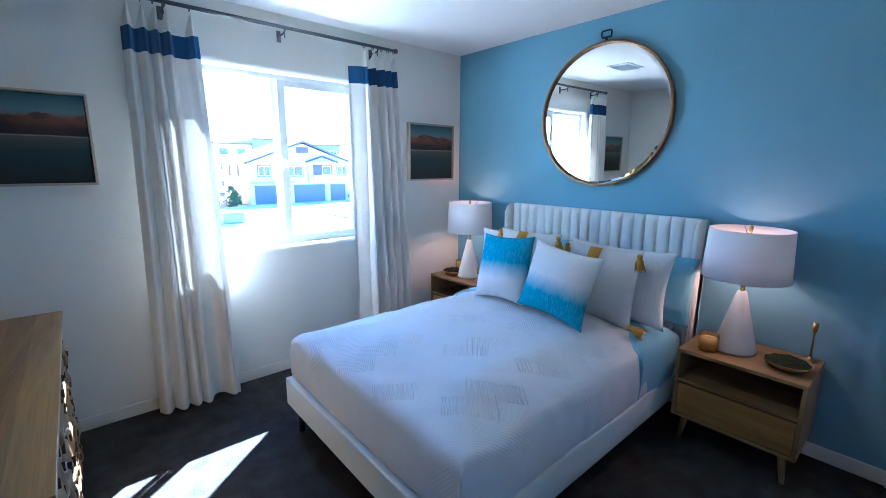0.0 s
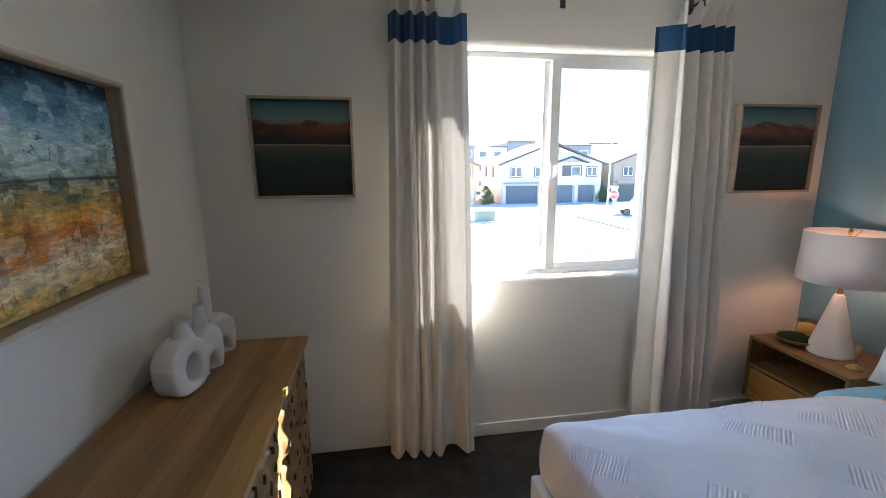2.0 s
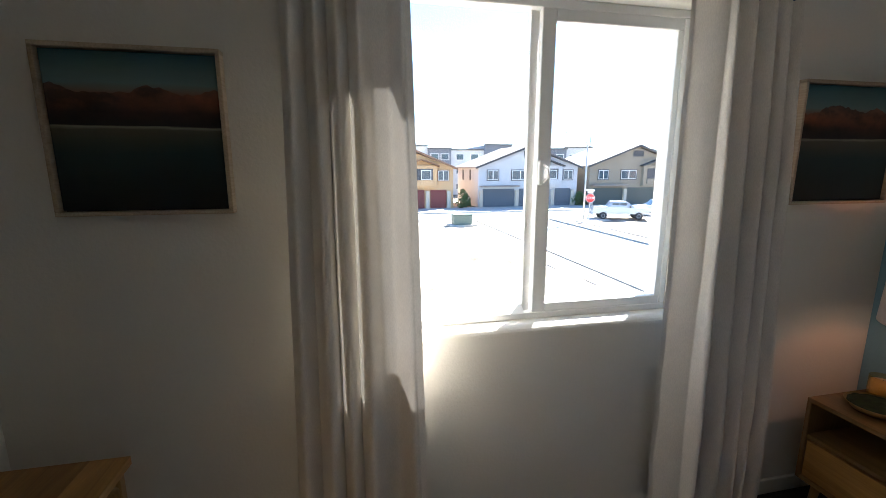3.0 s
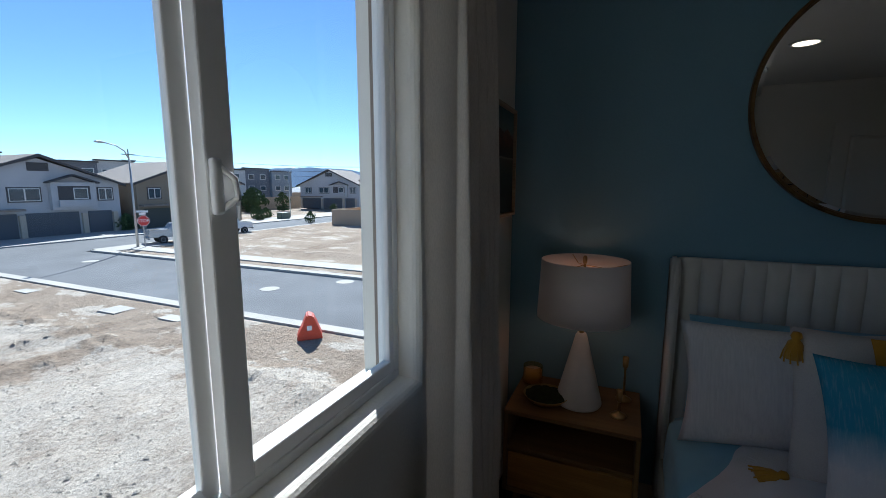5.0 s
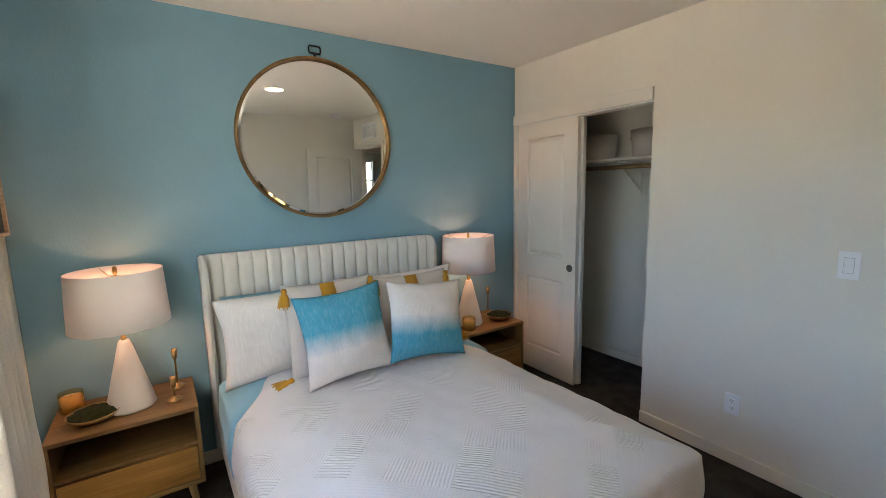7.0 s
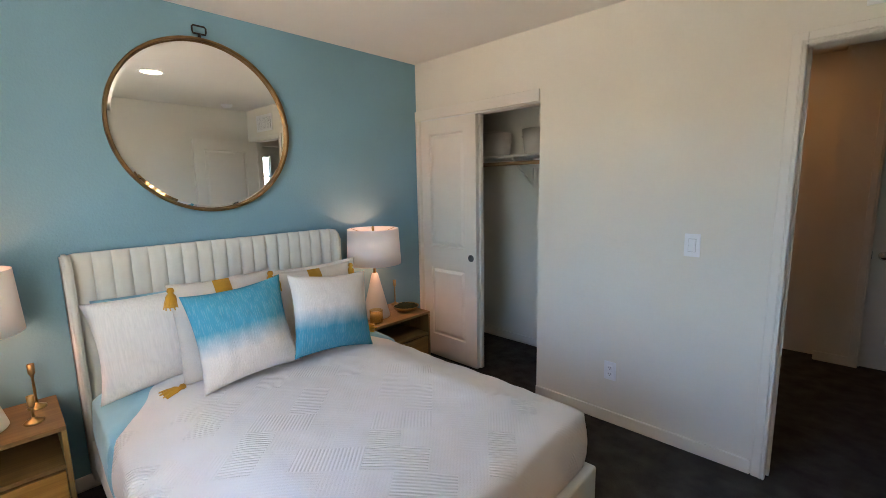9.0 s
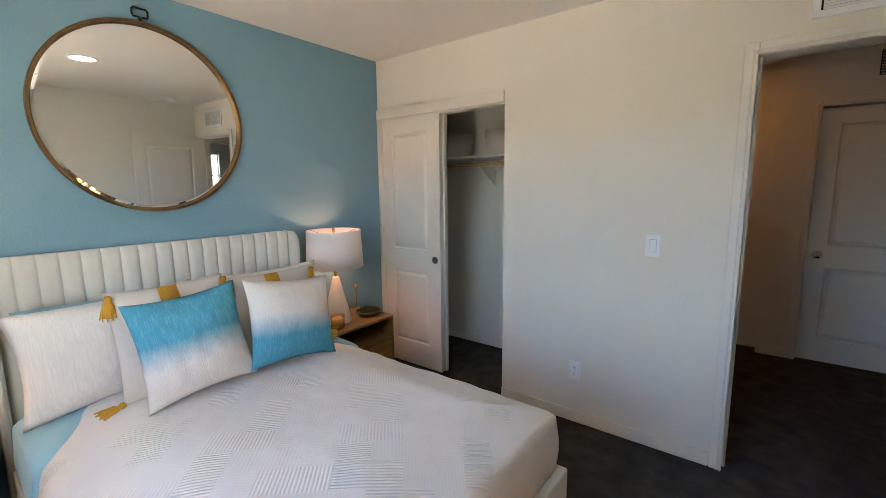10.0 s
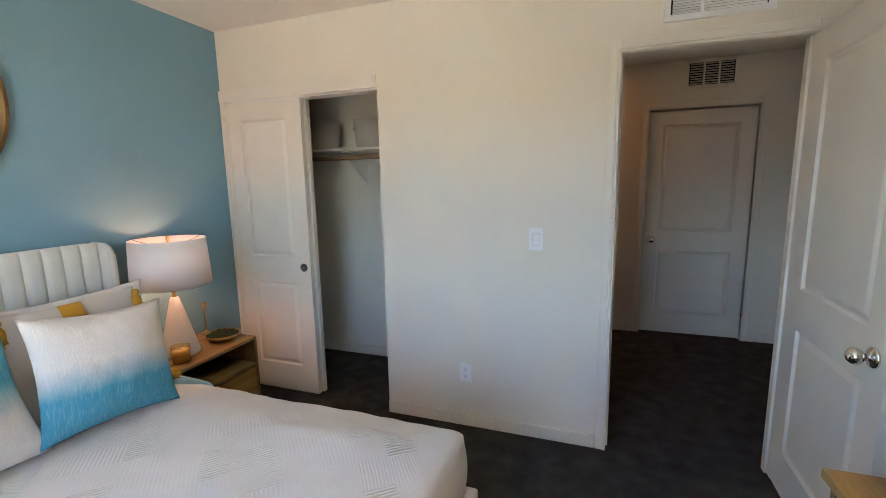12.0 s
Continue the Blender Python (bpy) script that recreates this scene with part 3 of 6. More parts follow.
for b in ((-6.10, -6.06, -4.53, -4.515, 0.95, 2.02), (-6.10, -6.06, -4.385, -4.37, 0.95, 2.02), (-6.10, -6.06, -4.515, -4.385, 0.95, 0.98), (-6.10, -6.06, -4.515, -4.385, 1.99, 2.02), (-6.10, -6.06, -4.515, -4.385, 1.60, 1.63)):
    part("window_frame", box(*b, 0.004), VINYL, window_b)
part("pane", box(-6.083, -6.079, -4.52, -4.38, 0.97, 2.0), GLASS, window_b).visible_shadow = False
single("ceiling_room_west", box(-6.14, -4.101, -5.42, -2.88, TOP + 0.001, TOP + 0.12), CEIL, "off-white ceiling of the room past the hall", "ceiling", kind="structure")
single("floor_room_west", box(-6.14, -4.101, -5.42, -2.88, -0.12, 0.0), CARPET, "dark carpet of the room past the hall", "floor", kind="structure")
single("wall_hall_end", box(-1.0, -0.9, HALL - 0.13, -3.91, -0.02, TOP), WHITE, "off-white end wall of the hall", "wall", kind="structure")
single("ceiling_hall", box(-4.1, -0.9, -5.4, -3.902, TOP + 0.001, TOP + 0.12), CEIL, "off-white hall ceiling", "ceiling", kind="structure")
single("ceiling_hall", box(-4.1, WEST - 0.122, -3.9, -3.12, TOP + 0.001, TOP + 0.12), CEIL, "off-white hall ceiling", "ceiling", kind="structure")
single("wall_hall_north", box(-4.1, WEST - 0.122, S0, S0 + 0.1, -0.02, TOP), WHITE, "off-white hall wall", "wall", kind="structure")

# added unseen behind the hall door so no sky light leaks past it
single("hall_light_blocker", box(-4.1, -2.63, HALL - 0.30, HALL - 0.20, -0.02, TOP), WHITE, "unseen panel behind the hall door, keeps outside light out", "wall", kind="structure")
# baseboards
BB, BT = 0.075, 0.014


def baseboard(x0, x1, y0, y1):
    single("baseboard", box(x0, x1, y0, y1, 0.0, BB, 0.004), TRIM, "white painted low baseboard along the wall", "baseboard", kind="structure")


baseboard(WEST, -0.002, -BT, -0.0005)
baseboard(-BT, -0.0005, SOUTH, -BT)
baseboard(WEST + 0.0005, WEST + BT, SOUTH, -BT)
baseboard(DOOR_L + 0.06, CLOSET_R - 0.001, SOUTH + 0.0005, SOUTH + BT)
baseboard(-1.75, -0.003, -3.79, -3.79 + BT)
baseboard(-3.90, HD_R - 0.055, HALL + 0.0005, HALL + BT)
baseboard(HD_L + 0.055, -2.526, HALL + 0.0005, HALL + BT)

# window: vinyl slider with a fixed left light and a sash on the right
window = thing("window_1", (0, 0, 0), "white vinyl sliding window with two lights, closed", "window", kind="structure")
wx0, wx1, wz0, wz1 = WIN
FY0, FY1 = 0.068, 0.125
for nm, b in (("window_frame", (wx0, wx1, FY0, FY1, wz0, wz0 + 0.026)), ("window_frame", (wx0, wx1, FY0, FY1, wz1 - 0.030, wz1)),
              ("window_frame", (wx0, wx0 + 0.03, FY0, FY1, wz0 + 0.026, wz1 - 0.030)), ("window_frame", (wx1 - 0.024, wx1, FY0, FY1, wz0 + 0.026, wz1 - 0.030))):
    part(nm, box(*b, 0.004), VINYL, window)
MX = -1.612
# fixed light
bm = bmesh.new()
add_box(bm, MX - 0.040, MX - 0.006, 0.101, 0.120, wz0 + 0.026, wz1 - 0.030, 0.003)
part("mullion", bm, VINYL, window)
bm = bmesh.new()
bp = [(0.069, wz0 + 0.0245), (0.107, wz0 + 0.050), (0.107, wz0 + 0.0245)]
ba, bb = [[bm.verts.new((x, y, z)) for y, z in bp] for x in (wx0 + 0.024, MX - 0.041)]
bm.faces.new(ba)
bm.faces.new(bb[::-1])
for i in range(3):
    bm.faces.new((ba[i], bb[i], bb[(i + 1) % 3], ba[(i + 1) % 3]))
part("glazing_bead", bm, VINYL, window, "sloped vinyl glazing bead")
part("pane", box(wx0 + 0.025, MX - 0.02, 0.108, 0.112, wz0 + 0.02, wz1 - 0.024), GLASS, window).visible_shadow = False
# sliding sash
sash = part("sash", box(MX - 0.010, MX + 0.044, 0.072, 0.100, wz0 + 0.024, wz1 - 0.028, 0.004), VINYL, window)
part("sash_rail", box(MX + 0.044, wx1 - 0.022, 0.072, 0.100, wz0 + 0.024, wz0 + 0.060, 0.004), VINYL, sash)
part("sash_rail", box(MX + 0.044, wx1 - 0.022, 0.072, 0.100, wz1 - 0.070, wz1 - 0.028, 0.004), VINYL, sash)
part("sash_stile", box(wx1 - 0.046, wx1 - 0.022, 0.072, 0.100, wz0 + 0.060, wz1 - 0.070, 0.004), VINYL, sash)
part("pane", box(MX + 0.03, wx1 - 0.035, 0.084, 0.088, wz0 + 0.05, wz1 - 0.06), GLASS, sash).visible_shadow = False
hb = bmesh.new()
add_box(hb, MX - 0.008, MX + 0.012, 0.058, 0.072, 1.435, 1.525, 0.006, 3)
add_tube(hb, [(MX + 0.008, 0.064, 1.512), (MX + 0.024, 0.050, 1.492), (MX + 0.027, 0.048, 1.462), (MX + 0.010, 0.064, 1.445)], 0.005, 8)
part("latch", hb, VINYL, sash, "white cast sash latch", smooth=True)

# stucco surround outside
STUC_OUT = plain("taupe_exterior_stucco", (0.27, 0.225, 0.18), 0.9, var=0.08, scale=3, bump=0.5, bscale=60, bdist=0.004, spec=0.15)
for b in ((wx0 - 0.1, wx0 + 0.004, 0.128, 0.205, wz0, wz1), (wx1 - 0.002, wx1 + 0.1, 0.128, 0.150, wz0, wz1), (wx0 - 0.1, wx1 + 0.1, 0.128, 0.150, wz1 - 0.004, wz1 + 0.1)):
    part("stucco_surround", box(*b, 0.003, 1), STUC_OUT, window, "taupe exterior stucco surround")

# door trim and leaves
CW = 0.056


def casing(name, xl, xr, top, yface, out, jamb0, jamb1):
    """Flat painted casing and jamb round an opening seen from yface; out: +1 or -1 along y."""
    t = thing(name, (0, 0, 0), "white painted door casing and jamb", "door trim", kind="structure")
    y0, y1 = sorted((yface + 0.0005 * out, yface + 0.016 * out))
    part("casing", box(xl, xl + CW, y0, y1, 0, top + CW, 0.004), TRIM, t)
    part("casing", box(xr - CW, xr, y0, y1, 0, top + CW, 0.004), TRIM, t)
    part("casing", box(xr, xl, y0, y1, top, top + CW, 0.004), TRIM, t)
    ya, yb = sorted((yface + 0.0165 * out, yface + 0.021 * out))
    for a, b in ((0.002, 0.010), (0.016, 0.022)):
        part("bead", box(xl + a, xl + b, ya, yb, 0, top + a, 0.002, 1), TRIM, t)
        part("bead", box(xr - b, xr - a, ya, yb, 0, top + a, 0.002, 1), TRIM, t)
        part("bead", box(xr - b, xl + b, ya, yb, top + a + 0.0005, top + b, 0.002, 1), TRIM, t)
    j0, j1 = sorted((jamb0, jamb1))
    part("jamb", box(xl, xl + 0.019, j0, j1, 0, top), TRIM, t)
    part("jamb", box(xr - 0.019, xr, j0, j1, 0, top), TRIM, t)
    part("jamb", box(xr - 0.019, xl + 0.019, j0, j1, top, top + 0.019), TRIM, t)
    jm = (j0 + j1) / 2
    part("door_stop", box(xl - 0.012, xl - 0.0005, jm - 0.02, jm + 0.02, 0, top - 0.001), TRIM, t)
    part("door_stop", box(xr + 0.0005, xr + 0.012, jm - 0.02, jm + 0.02, 0, top - 0.001), TRIM, t)
    return t


casing("trim_1", DOOR_L, DOOR_R, DOOR_TOP, SOUTH, 1, S0 + 0.0, SOUTH)
casing("trim_2", HD_L, HD_R, 2.035, HALL, 1, HALL - 0.12, HALL)


def leaf(width, height, thick):
    """Two-panel moulded door leaf: x 0 to width from the hinge, y its thickness, panels sunk on both faces."""
    bm = bmesh.new()
    mx = 0.118
    panels = ((0.19, 0.775), (0.955, height - 0.12))
    rows = [0.0]
    for p0, p1 in panels:
        rows += [p0, p1]
    rows.append(height)
    add_box(bm, 0, mx, 0, thick, 0, height)
    add_box(bm, width - mx, width, 0, thick, 0, height)
    for z0, z1 in ((0, panels[0][0]), (panels[0][1], panels[1][0]), (panels[1][1], height)):
        add_box(bm, mx, width - mx, 0, thick, z0, z1)
    for z0, z1 in panels:
        for ya, yb in ((0.0, 1), (thick, -1)):
            steps = [(0.0, 0.0), (0.005, 0.012), (0.009, 0.0145), (0.013, 0.0145), (0.034, 0.003), (0.038, 0.002)]
            loops = []
            for ins, dep in steps:
                y = ya + yb * dep
                loops.append([bm.verts.new(q) for q in ((mx + ins, y, z0 + ins), (width - mx - ins, y, z0 + ins), (width - mx - ins, y, z1 - ins), (mx + ins, y, z1 - ins))])
            for a, b in zip(loops, loops[1:]):
                for i in range(4):
                    bm.faces.new((a[i], a[(i + 1) % 4], b[(i + 1) % 4], b[i]))
            bm.faces.new(loops[-1])
    return bm


def knob(parent, x, z, y, out):
    prof = [(0.0, 0.069), (0.015, 0.067), (0.025, 0.058), (0.028, 0.046), (0.024, 0.035), (0.013, 0.027), (0.011, 0.014), (0.028, 0.010), (0.034, 0.005), (0.034, 0.0)]
    part("knob", lathe([(r, h * out) for r, h in prof], 24, (x, y, z), "y"), CHROME, parent, "polished nickel round door knob", smooth=True)


def door(name, at, turn, width, label, knob_sides=(1, -1)):
    d = thing(name, at, label, "door", kind="structure", turn=turn)
    part("leaf", leaf(width, 2.01, 0.035), TRIM, d)
    for s in knob_sides:
        knob(d, width - 0.065, 0.875, 0.035 if s > 0 else 0.0, s)
    lp = part("latch_plate", box(width - 0.0005, width + 0.0015, 0.005, 0.030, 0.846, 0.904, 0.0006, 1), STEEL, d, "dark metal latch plate")
    part("latch_bolt", box(width + 0.0015, width + 0.010, 0.011, 0.024, 0.866, 0.884, 0.002), STEEL, lp)
    for z in (0.2, 1.0, 1.78):
        part("hinge", lathe([(0.006, 0), (0.006, 0.09)], 10, (-0.004, 0.038, z)), CHROME, d)
    return d


# the leaf stands open into the room, close to square with its wall
door("door_1", (DOOR_R + 0.004, SOUTH - 0.004, 0.012), 88.8, 0.738, "white two-panel door standing open, nickel knob")
d2 = door("door_2", (HD_R + 0.003, HALL - 0.055, 0.012), 0.0, 0.818, "white two-panel hall door, closed", (1,))

# sliding closet door and its header
closet = thing("door_3", (0, 0, 0), "white two-panel sliding closet door, half open", "closet door", kind="structure")
part("leaf", leaf(0.60, 1.975, 0.034), TRIM, closet, m=pose(-0.605, SOUTH - 0.058, 0.016))
part("finger_pull", lathe([(0.027, 0.0), (0.027, 0.004), (0.022, 0.004), (0.020, -0.008), (0.0, -0.009)], 24, (-0.555, SOUTH - 0.022, 0.905), "y"), STEEL, closet, "round metal finger pull", smooth=True)
rear = thing("door_4", (0, 0, 0), "white sliding closet door behind the other", "closet door", kind="structure")
part("leaf", leaf(0.60, 1.975, 0.034), TRIM, rear, m=pose(-0.618, SOUTH - 0.100, 0.016))
head = thing("trim_3", (0, 0, 0), "white painted closet header board", "trim", kind="structure")
part("header", box(CLOSET_R, -0.003, SOUTH + 0.0005, SOUTH + 0.018, CLOSET_TOP - 0.015, CLOSET_TOP + 0.06, 0.003), TRIM, head)
part("track", box(CLOSET_R + 0.002, CLOSET_L - 0.002, SOUTH - 0.105, SOUTH - 0.02, CLOSET_TOP - 0.02, CLOSET_TOP - 0.0005), VINYL, head)
part("jamb", box(CLOSET_L + 0.001, CLOSET_L + 0.027, SOUTH + 0.0005, SOUTH + 0.014, 0, CLOSET_TOP - 0.016, 0.003), TRIM, head)

# ---- bedroom things ----
def curtain(name, x0t, x1t, x0b, x1b, pleats, depth, lead, label, seed):
    """Pinch-pleated panel on rings: cream header of pointed pleats, navy band, cream body that hangs in narrow ridges below the pleats with
    flatter cloth set back between them. pleats: where the rings hold, 0 to 1; lead: the edge (0 or 1) next to the window."""
    c = thing(name, (0, -0.1, 0), label, "curtain", "curtains at the window")
    b0, b1, top = 2.055, 2.172, 2.296

    def at(u, z):
        f = min(1.0, max(0.0, (top - z) / 2.28))
        x = (x0t + (x1t - x0t) * u) * (1 - f) + (x0b + (x1b - x0b) * u) * f
        wide = 0.046 + 0.030 * min(1.0, f * 1.5)
        ridge, slope = 0.0, 0.0
        for k, q in enumerate(pleats):
            d = (u - q - 0.030 * f * wave(k * 3.1, z, seed, 0.8)) / wide
            g = math.exp(-d * d) * (1 + 0.35 * f * wave(k * 2.3, z, seed + 4, 0.9))
            ridge, slope = max(ridge, g), slope + g * d
        if lead == 1 and u > pleats[-1]:
            ridge = max(ridge, 0.9)
        y = 0.036 - depth * (0.75 + 0.25 * min(1.0, f * 3)) * ridge + 0.008 * wave(x, z, seed, 5) * f
        if lead == 0 and u < pleats[0]:
            w = u / pleats[0]
            y = min(y, 0.052 - 0.070 * math.sin(math.pi / 2 * w))
        near = min(pleats, key=lambda q: abs(q - u))
        peak = max(0.03, 1 - abs(u - near) / 0.092)
        over = max(0.0, z - b1)
        return (x + 0.007 * slope * min(1.0, f * 4), min(0.084, y), min(z, b1) + over * peak)

    for nm, z0, z1, nv, mt, lb in (("curtain_body", 0.012, b0, 60, CURTAIN, ""), ("curtain_band", b0, b1, 6, BAND, "navy blue linen band"), ("curtain_header", b1, top, 6, CURTAIN, "header of pointed pinch pleats")):
        part(nm, sheet(180, nv, lambda u, v, z0=z0, z1=z1: at(u, z0 + (z1 - z0) * v)), mt, c, lb, smooth=True)
    for u in pleats:
        part("ring", lathe([(0.0165 + 0.0022 * math.cos(a), 0.0022 * math.sin(a)) for a in [k * math.pi / 4 for k in range(8)]], 18, (at(u, top)[0], 0.0, 2.318), "x", True), STEEL, c, smooth=True)
    return c


curtain("curtain", -2.456, -2.116, -2.507, -2.070, (0.08, 0.27, 0.43, 0.59, 0.93), 0.085, 1, "floor-length cream linen curtain with navy band, drawn open", 3)
curtain("curtain", -1.155, -0.757, -1.135, -0.635, (0.29, 0.47, 0.66, 0.80, 0.93), 0.085, 0, "floor-length cream linen curtain with navy band, beside the lamp", 8)
rod = thing("curtain_rod", (0, -0.1, 2.325), "thin dark grey metal curtain rod with finials", "curtain rod")
part("pole", tube([(-2.44, 0, 0), (-0.78, 0, 0)], 0.011, 14), STEEL, rod, smooth=True)
for x, s in ((-2.44, -1), (-0.78, 1)):
    part("finial", lathe([(0.011, 0.0), (0.017, 0.004 * s), (0.017, 0.022 * s), (0.012, 0.028 * s), (0.0, 0.030 * s)], 16, (x, 0, 0), "x"), STEEL, rod, smooth=True)
for x in (-2.265, -1.615, -0.93):
    bm = tube([(x, 0.099, -0.035), (x, 0.05, -0.035), (x, 0.0, -0.03), (x, -0.012, -0.012)], 0.006, 8)
    add_tube(bm, [(x, 0.0, -0.035), (x, 0.0, -0.062)], 0.004, 8)
    add_box(bm, x - 0.014, x + 0.014, 0.094, 0.0995, -0.07, 0.0, 0.002)
    part("bracket", bm, STEEL, rod, smooth=True)


def picture(name, x0, x1, z0, z1, depth, art, label):
    """Canvas in a floater frame on the window wall."""
    p = thing(name, (0, -0.002, 0), label, "picture", "pair of landscape pictures")
    t = 0.012
    for b in ((x0, x1, -depth, 0, z1 - t, z1), (x0, x1, -depth, 0, z0, z0 + t), (x0, x0 + t, -depth, 0, z0 + t, z1 - t), (x1 - t, x1, -depth, 0, z0 + t, z1 - t)):
        part("frame_bar", box(*b, 0.0015, 1), FRAME_WOOD, p)
    part("dark_backing", box(x0 + t, x1 - t, -0.006, -0.001, z0 + t, z1 - t), DARKGAP, p)
    part("canvas", box(x0 + t + 0.004, x1 - t - 0.004, -depth + 0.012, -0.006, z0 + t + 0.004, z1 - t - 0.004, 0.002), art, p, "painted canvas of teal sky, rust hills and dark water")
    return p


picture("picture", -3.092, -2.634, 1.366, 1.824, 0.04, seascape("landscape_paint", 1.37, 1.815, 0.0), "small square landscape painting in thin wooden frame, above the dresser")
picture("picture", -0.600, -0.104, 1.352, 1.825, 0.04, seascape("landscape_paint_two", 1.36, 1.815, 1.7), "small square landscape painting in thin wooden frame, above the nightstand")

art = thing("painting", (WEST + 0.002, 0, 0), "large abstract blue and ochre painting in wooden floater frame", "painting")
AY0, AY1, AZ0, AZ1, AD = -1.553, -0.640, 1.165, 1.760, 0.062
for b in ((0, AD, AY0, AY1, AZ1 - 0.014, AZ1), (0, AD, AY0, AY1, AZ0, AZ0 + 0.014), (0, AD, AY0, AY0 + 0.014, AZ0 + 0.014, AZ1 - 0.014), (0, AD, AY1 - 0.014, AY1, AZ0 + 0.014, AZ1 - 0.014)):
    part("frame_bar", box(*b, 0.002, 1), FRAME_WOOD if b[3] - b[2] > 0.1 else FRAME_WOOD_SHADED, art)
for b in ((AD, AD + 0.003, AY0, AY1, AZ1 - 0.009, AZ1 - 0.001), (AD, AD + 0.003, AY0, AY1, AZ0 + 0.001, AZ0 + 0.009), (AD, AD + 0.003, AY0 + 0.001, AY0 + 0.009, AZ0 + 0.009, AZ1 - 0.009), (AD, AD + 0.003, AY1 - 0.009, AY1 - 0.001, AZ0 + 0.009, AZ1 - 0.009)):
    part("edge_strip", box(*b), FRAME_EDGE, art, "pale strip along the frame edge")
part("dark_backing", box(0.001, 0.01, AY0 + 0.014, AY1 - 0.014, AZ0 + 0.014, AZ1 - 0.014), DARKGAP, art)
part("canvas", box(0.01, AD - 0.040, AY0 + 0.018, AY1 - 0.018, AZ0 + 0.018, AZ1 - 0.018, 0.003), abstract("abstract_paint", AZ0, AZ1), art, "thickly painted canvas, blue over ochre")

# dresser of carved mango wood
DX0, DX1, DY0, DY1, DH = WEST + 0.02, -2.852, -1.83, -0.322, 0.795
dresser = thing("dresser", (0, 0, 0), "long wooden dresser with carved rippled drawer fronts", "dresser")
part("side_panel", box(DX0, DX1 - 0.02, DY0, DY0 + 0.022, 0.10, DH - 0.022, 0.002), OAK_Z, dresser)
part("side_panel", box(DX0, DX1 - 0.02, DY1 - 0.022, DY1, 0.10, DH - 0.022, 0.002), OAK_Z, dresser)
part("back_panel", box(DX0, DX0 + 0.012, DY0 + 0.022, DY1 - 0.022, 0.10, DH - 0.022), OAK_Y, dresser)
part("bottom_panel", box(DX0 + 0.012, DX1 - 0.03, DY0 + 0.022, DY1 - 0.022, 0.10, 0.122), OAK_Y, dresser)
# near-black sheet behind the fronts puts shade into the gaps between drawers
part("gap_shade_sheet", box(DX1 - 0.05, DX1 - 0.042, DY0 + 0.022, DY1 - 0.022, 0.122, DH - 0.022), DARKGAP, dresser)
edges = [DX0, DX0 + 0.105, DX0 + 0.19, DX0 + 0.30, DX0 + 0.385, DX1]
for a, b in zip(edges, edges[1:]):
    part("top_board", box(a, b, DY0, DY1, DH - 0.022, DH, 0.0003, 1), WALNUT, dresser)
for y in (DY0 + 0.05, DY1 - 0.05):
    for x in (DX0 + 0.04, DX1 - 0.06):
        part("leg", lathe([(0.016, 0.0), (0.024, 0.10)], 14, (x, y, 0)), OAK_Z, dresser, smooth=True)
cols, rows_ = 3, 3
nr = random.Random(17)


def wedge(w, h):
    """A solid drop, pointed above, round below, coloured dark for the shade in a carved notch."""
    bm = bmesh.new()
    drop = [(-w * 0.7, -h * 0.7), (0.0, -h), (w * 0.7, -h * 0.75), (w, -h * 0.2), (w * 0.4, h * 0.4), (w * 0.15, h), (-w * 0.3, h * 0.35), (-w, -h * 0.25)]
    a = [bm.verts.new((0.0, y, z)) for y, z in drop]
    b = [bm.verts.new((-0.012, y, z)) for y, z in drop]
    bm.faces.new(a)
    bm.faces.new(b[::-1])
    for i in range(8):
        bm.faces.new((a[i], b[i], b[(i + 1) % 8], a[(i + 1) % 8]))
    return bm


notch_me = [mesh_of(wedge(w, h), "notch", NOTCH_DARK) for w, h in ((0.007, 0.015), (0.006, 0.021), (0.008, 0.013))]
cw, rh = (DY1 - DY0 - 0.012) / cols, (DH - 0.042 - 0.125) / rows_


def ripple(y):
    """The wavy line along which the drawer fronts part."""
    return 0.011 * math.sin(y * 27) + 0.005 * math.sin(y * 63 + 1)


for c in range(cols):
    for r in range(rows_):
        y0, z0 = DY0 + 0.006 + c * cw, 0.125 + r * rh

        def face(u, v, y0=y0, z0=z0):
            y, z = y0 + 0.003 + u * (cw - 0.006), z0 + v * (rh - 0.012) + ripple(y0 + u * cw)
            k = math.sin(y * 30 + 1.6 * math.sin(z * 17 + y * 6)) * math.cos(z * 34 + 1.2 * math.sin(y * 19))
            e = min(1.0, 14 * min(u, 1 - u, v, 1 - v))
            return (DX1 - 0.034 + (0.020 + 0.010 * k) * e, y, z)

        dr = part("drawer_front", sheet(48, 22, face), OAK_Z, dresser, "carved rippled drawer front", smooth=True)
        thicken(dr, 0.006, 1)
        for i in range(5):
            for j in range(2):
                yy, zz = y0 + (i + 0.5 + 0.4 * (j % 2) + nr.uniform(-0.15, 0.15)) * cw / 5.6, z0 + (j + 0.6 + nr.uniform(-0.18, 0.18)) * rh / 2.2 + 0.006
                ob = new("notch", notch_me[nr.randrange(3)])
                ob.parent = dr
                uu, vv = (yy - y0 - 0.003) / (cw - 0.006), (zz - z0 - ripple(yy)) / (rh - 0.012)
                ob.matrix_basis = pose(face(uu, vv)[0] + 0.0057, yy, zz, nr.uniform(-12, 12))

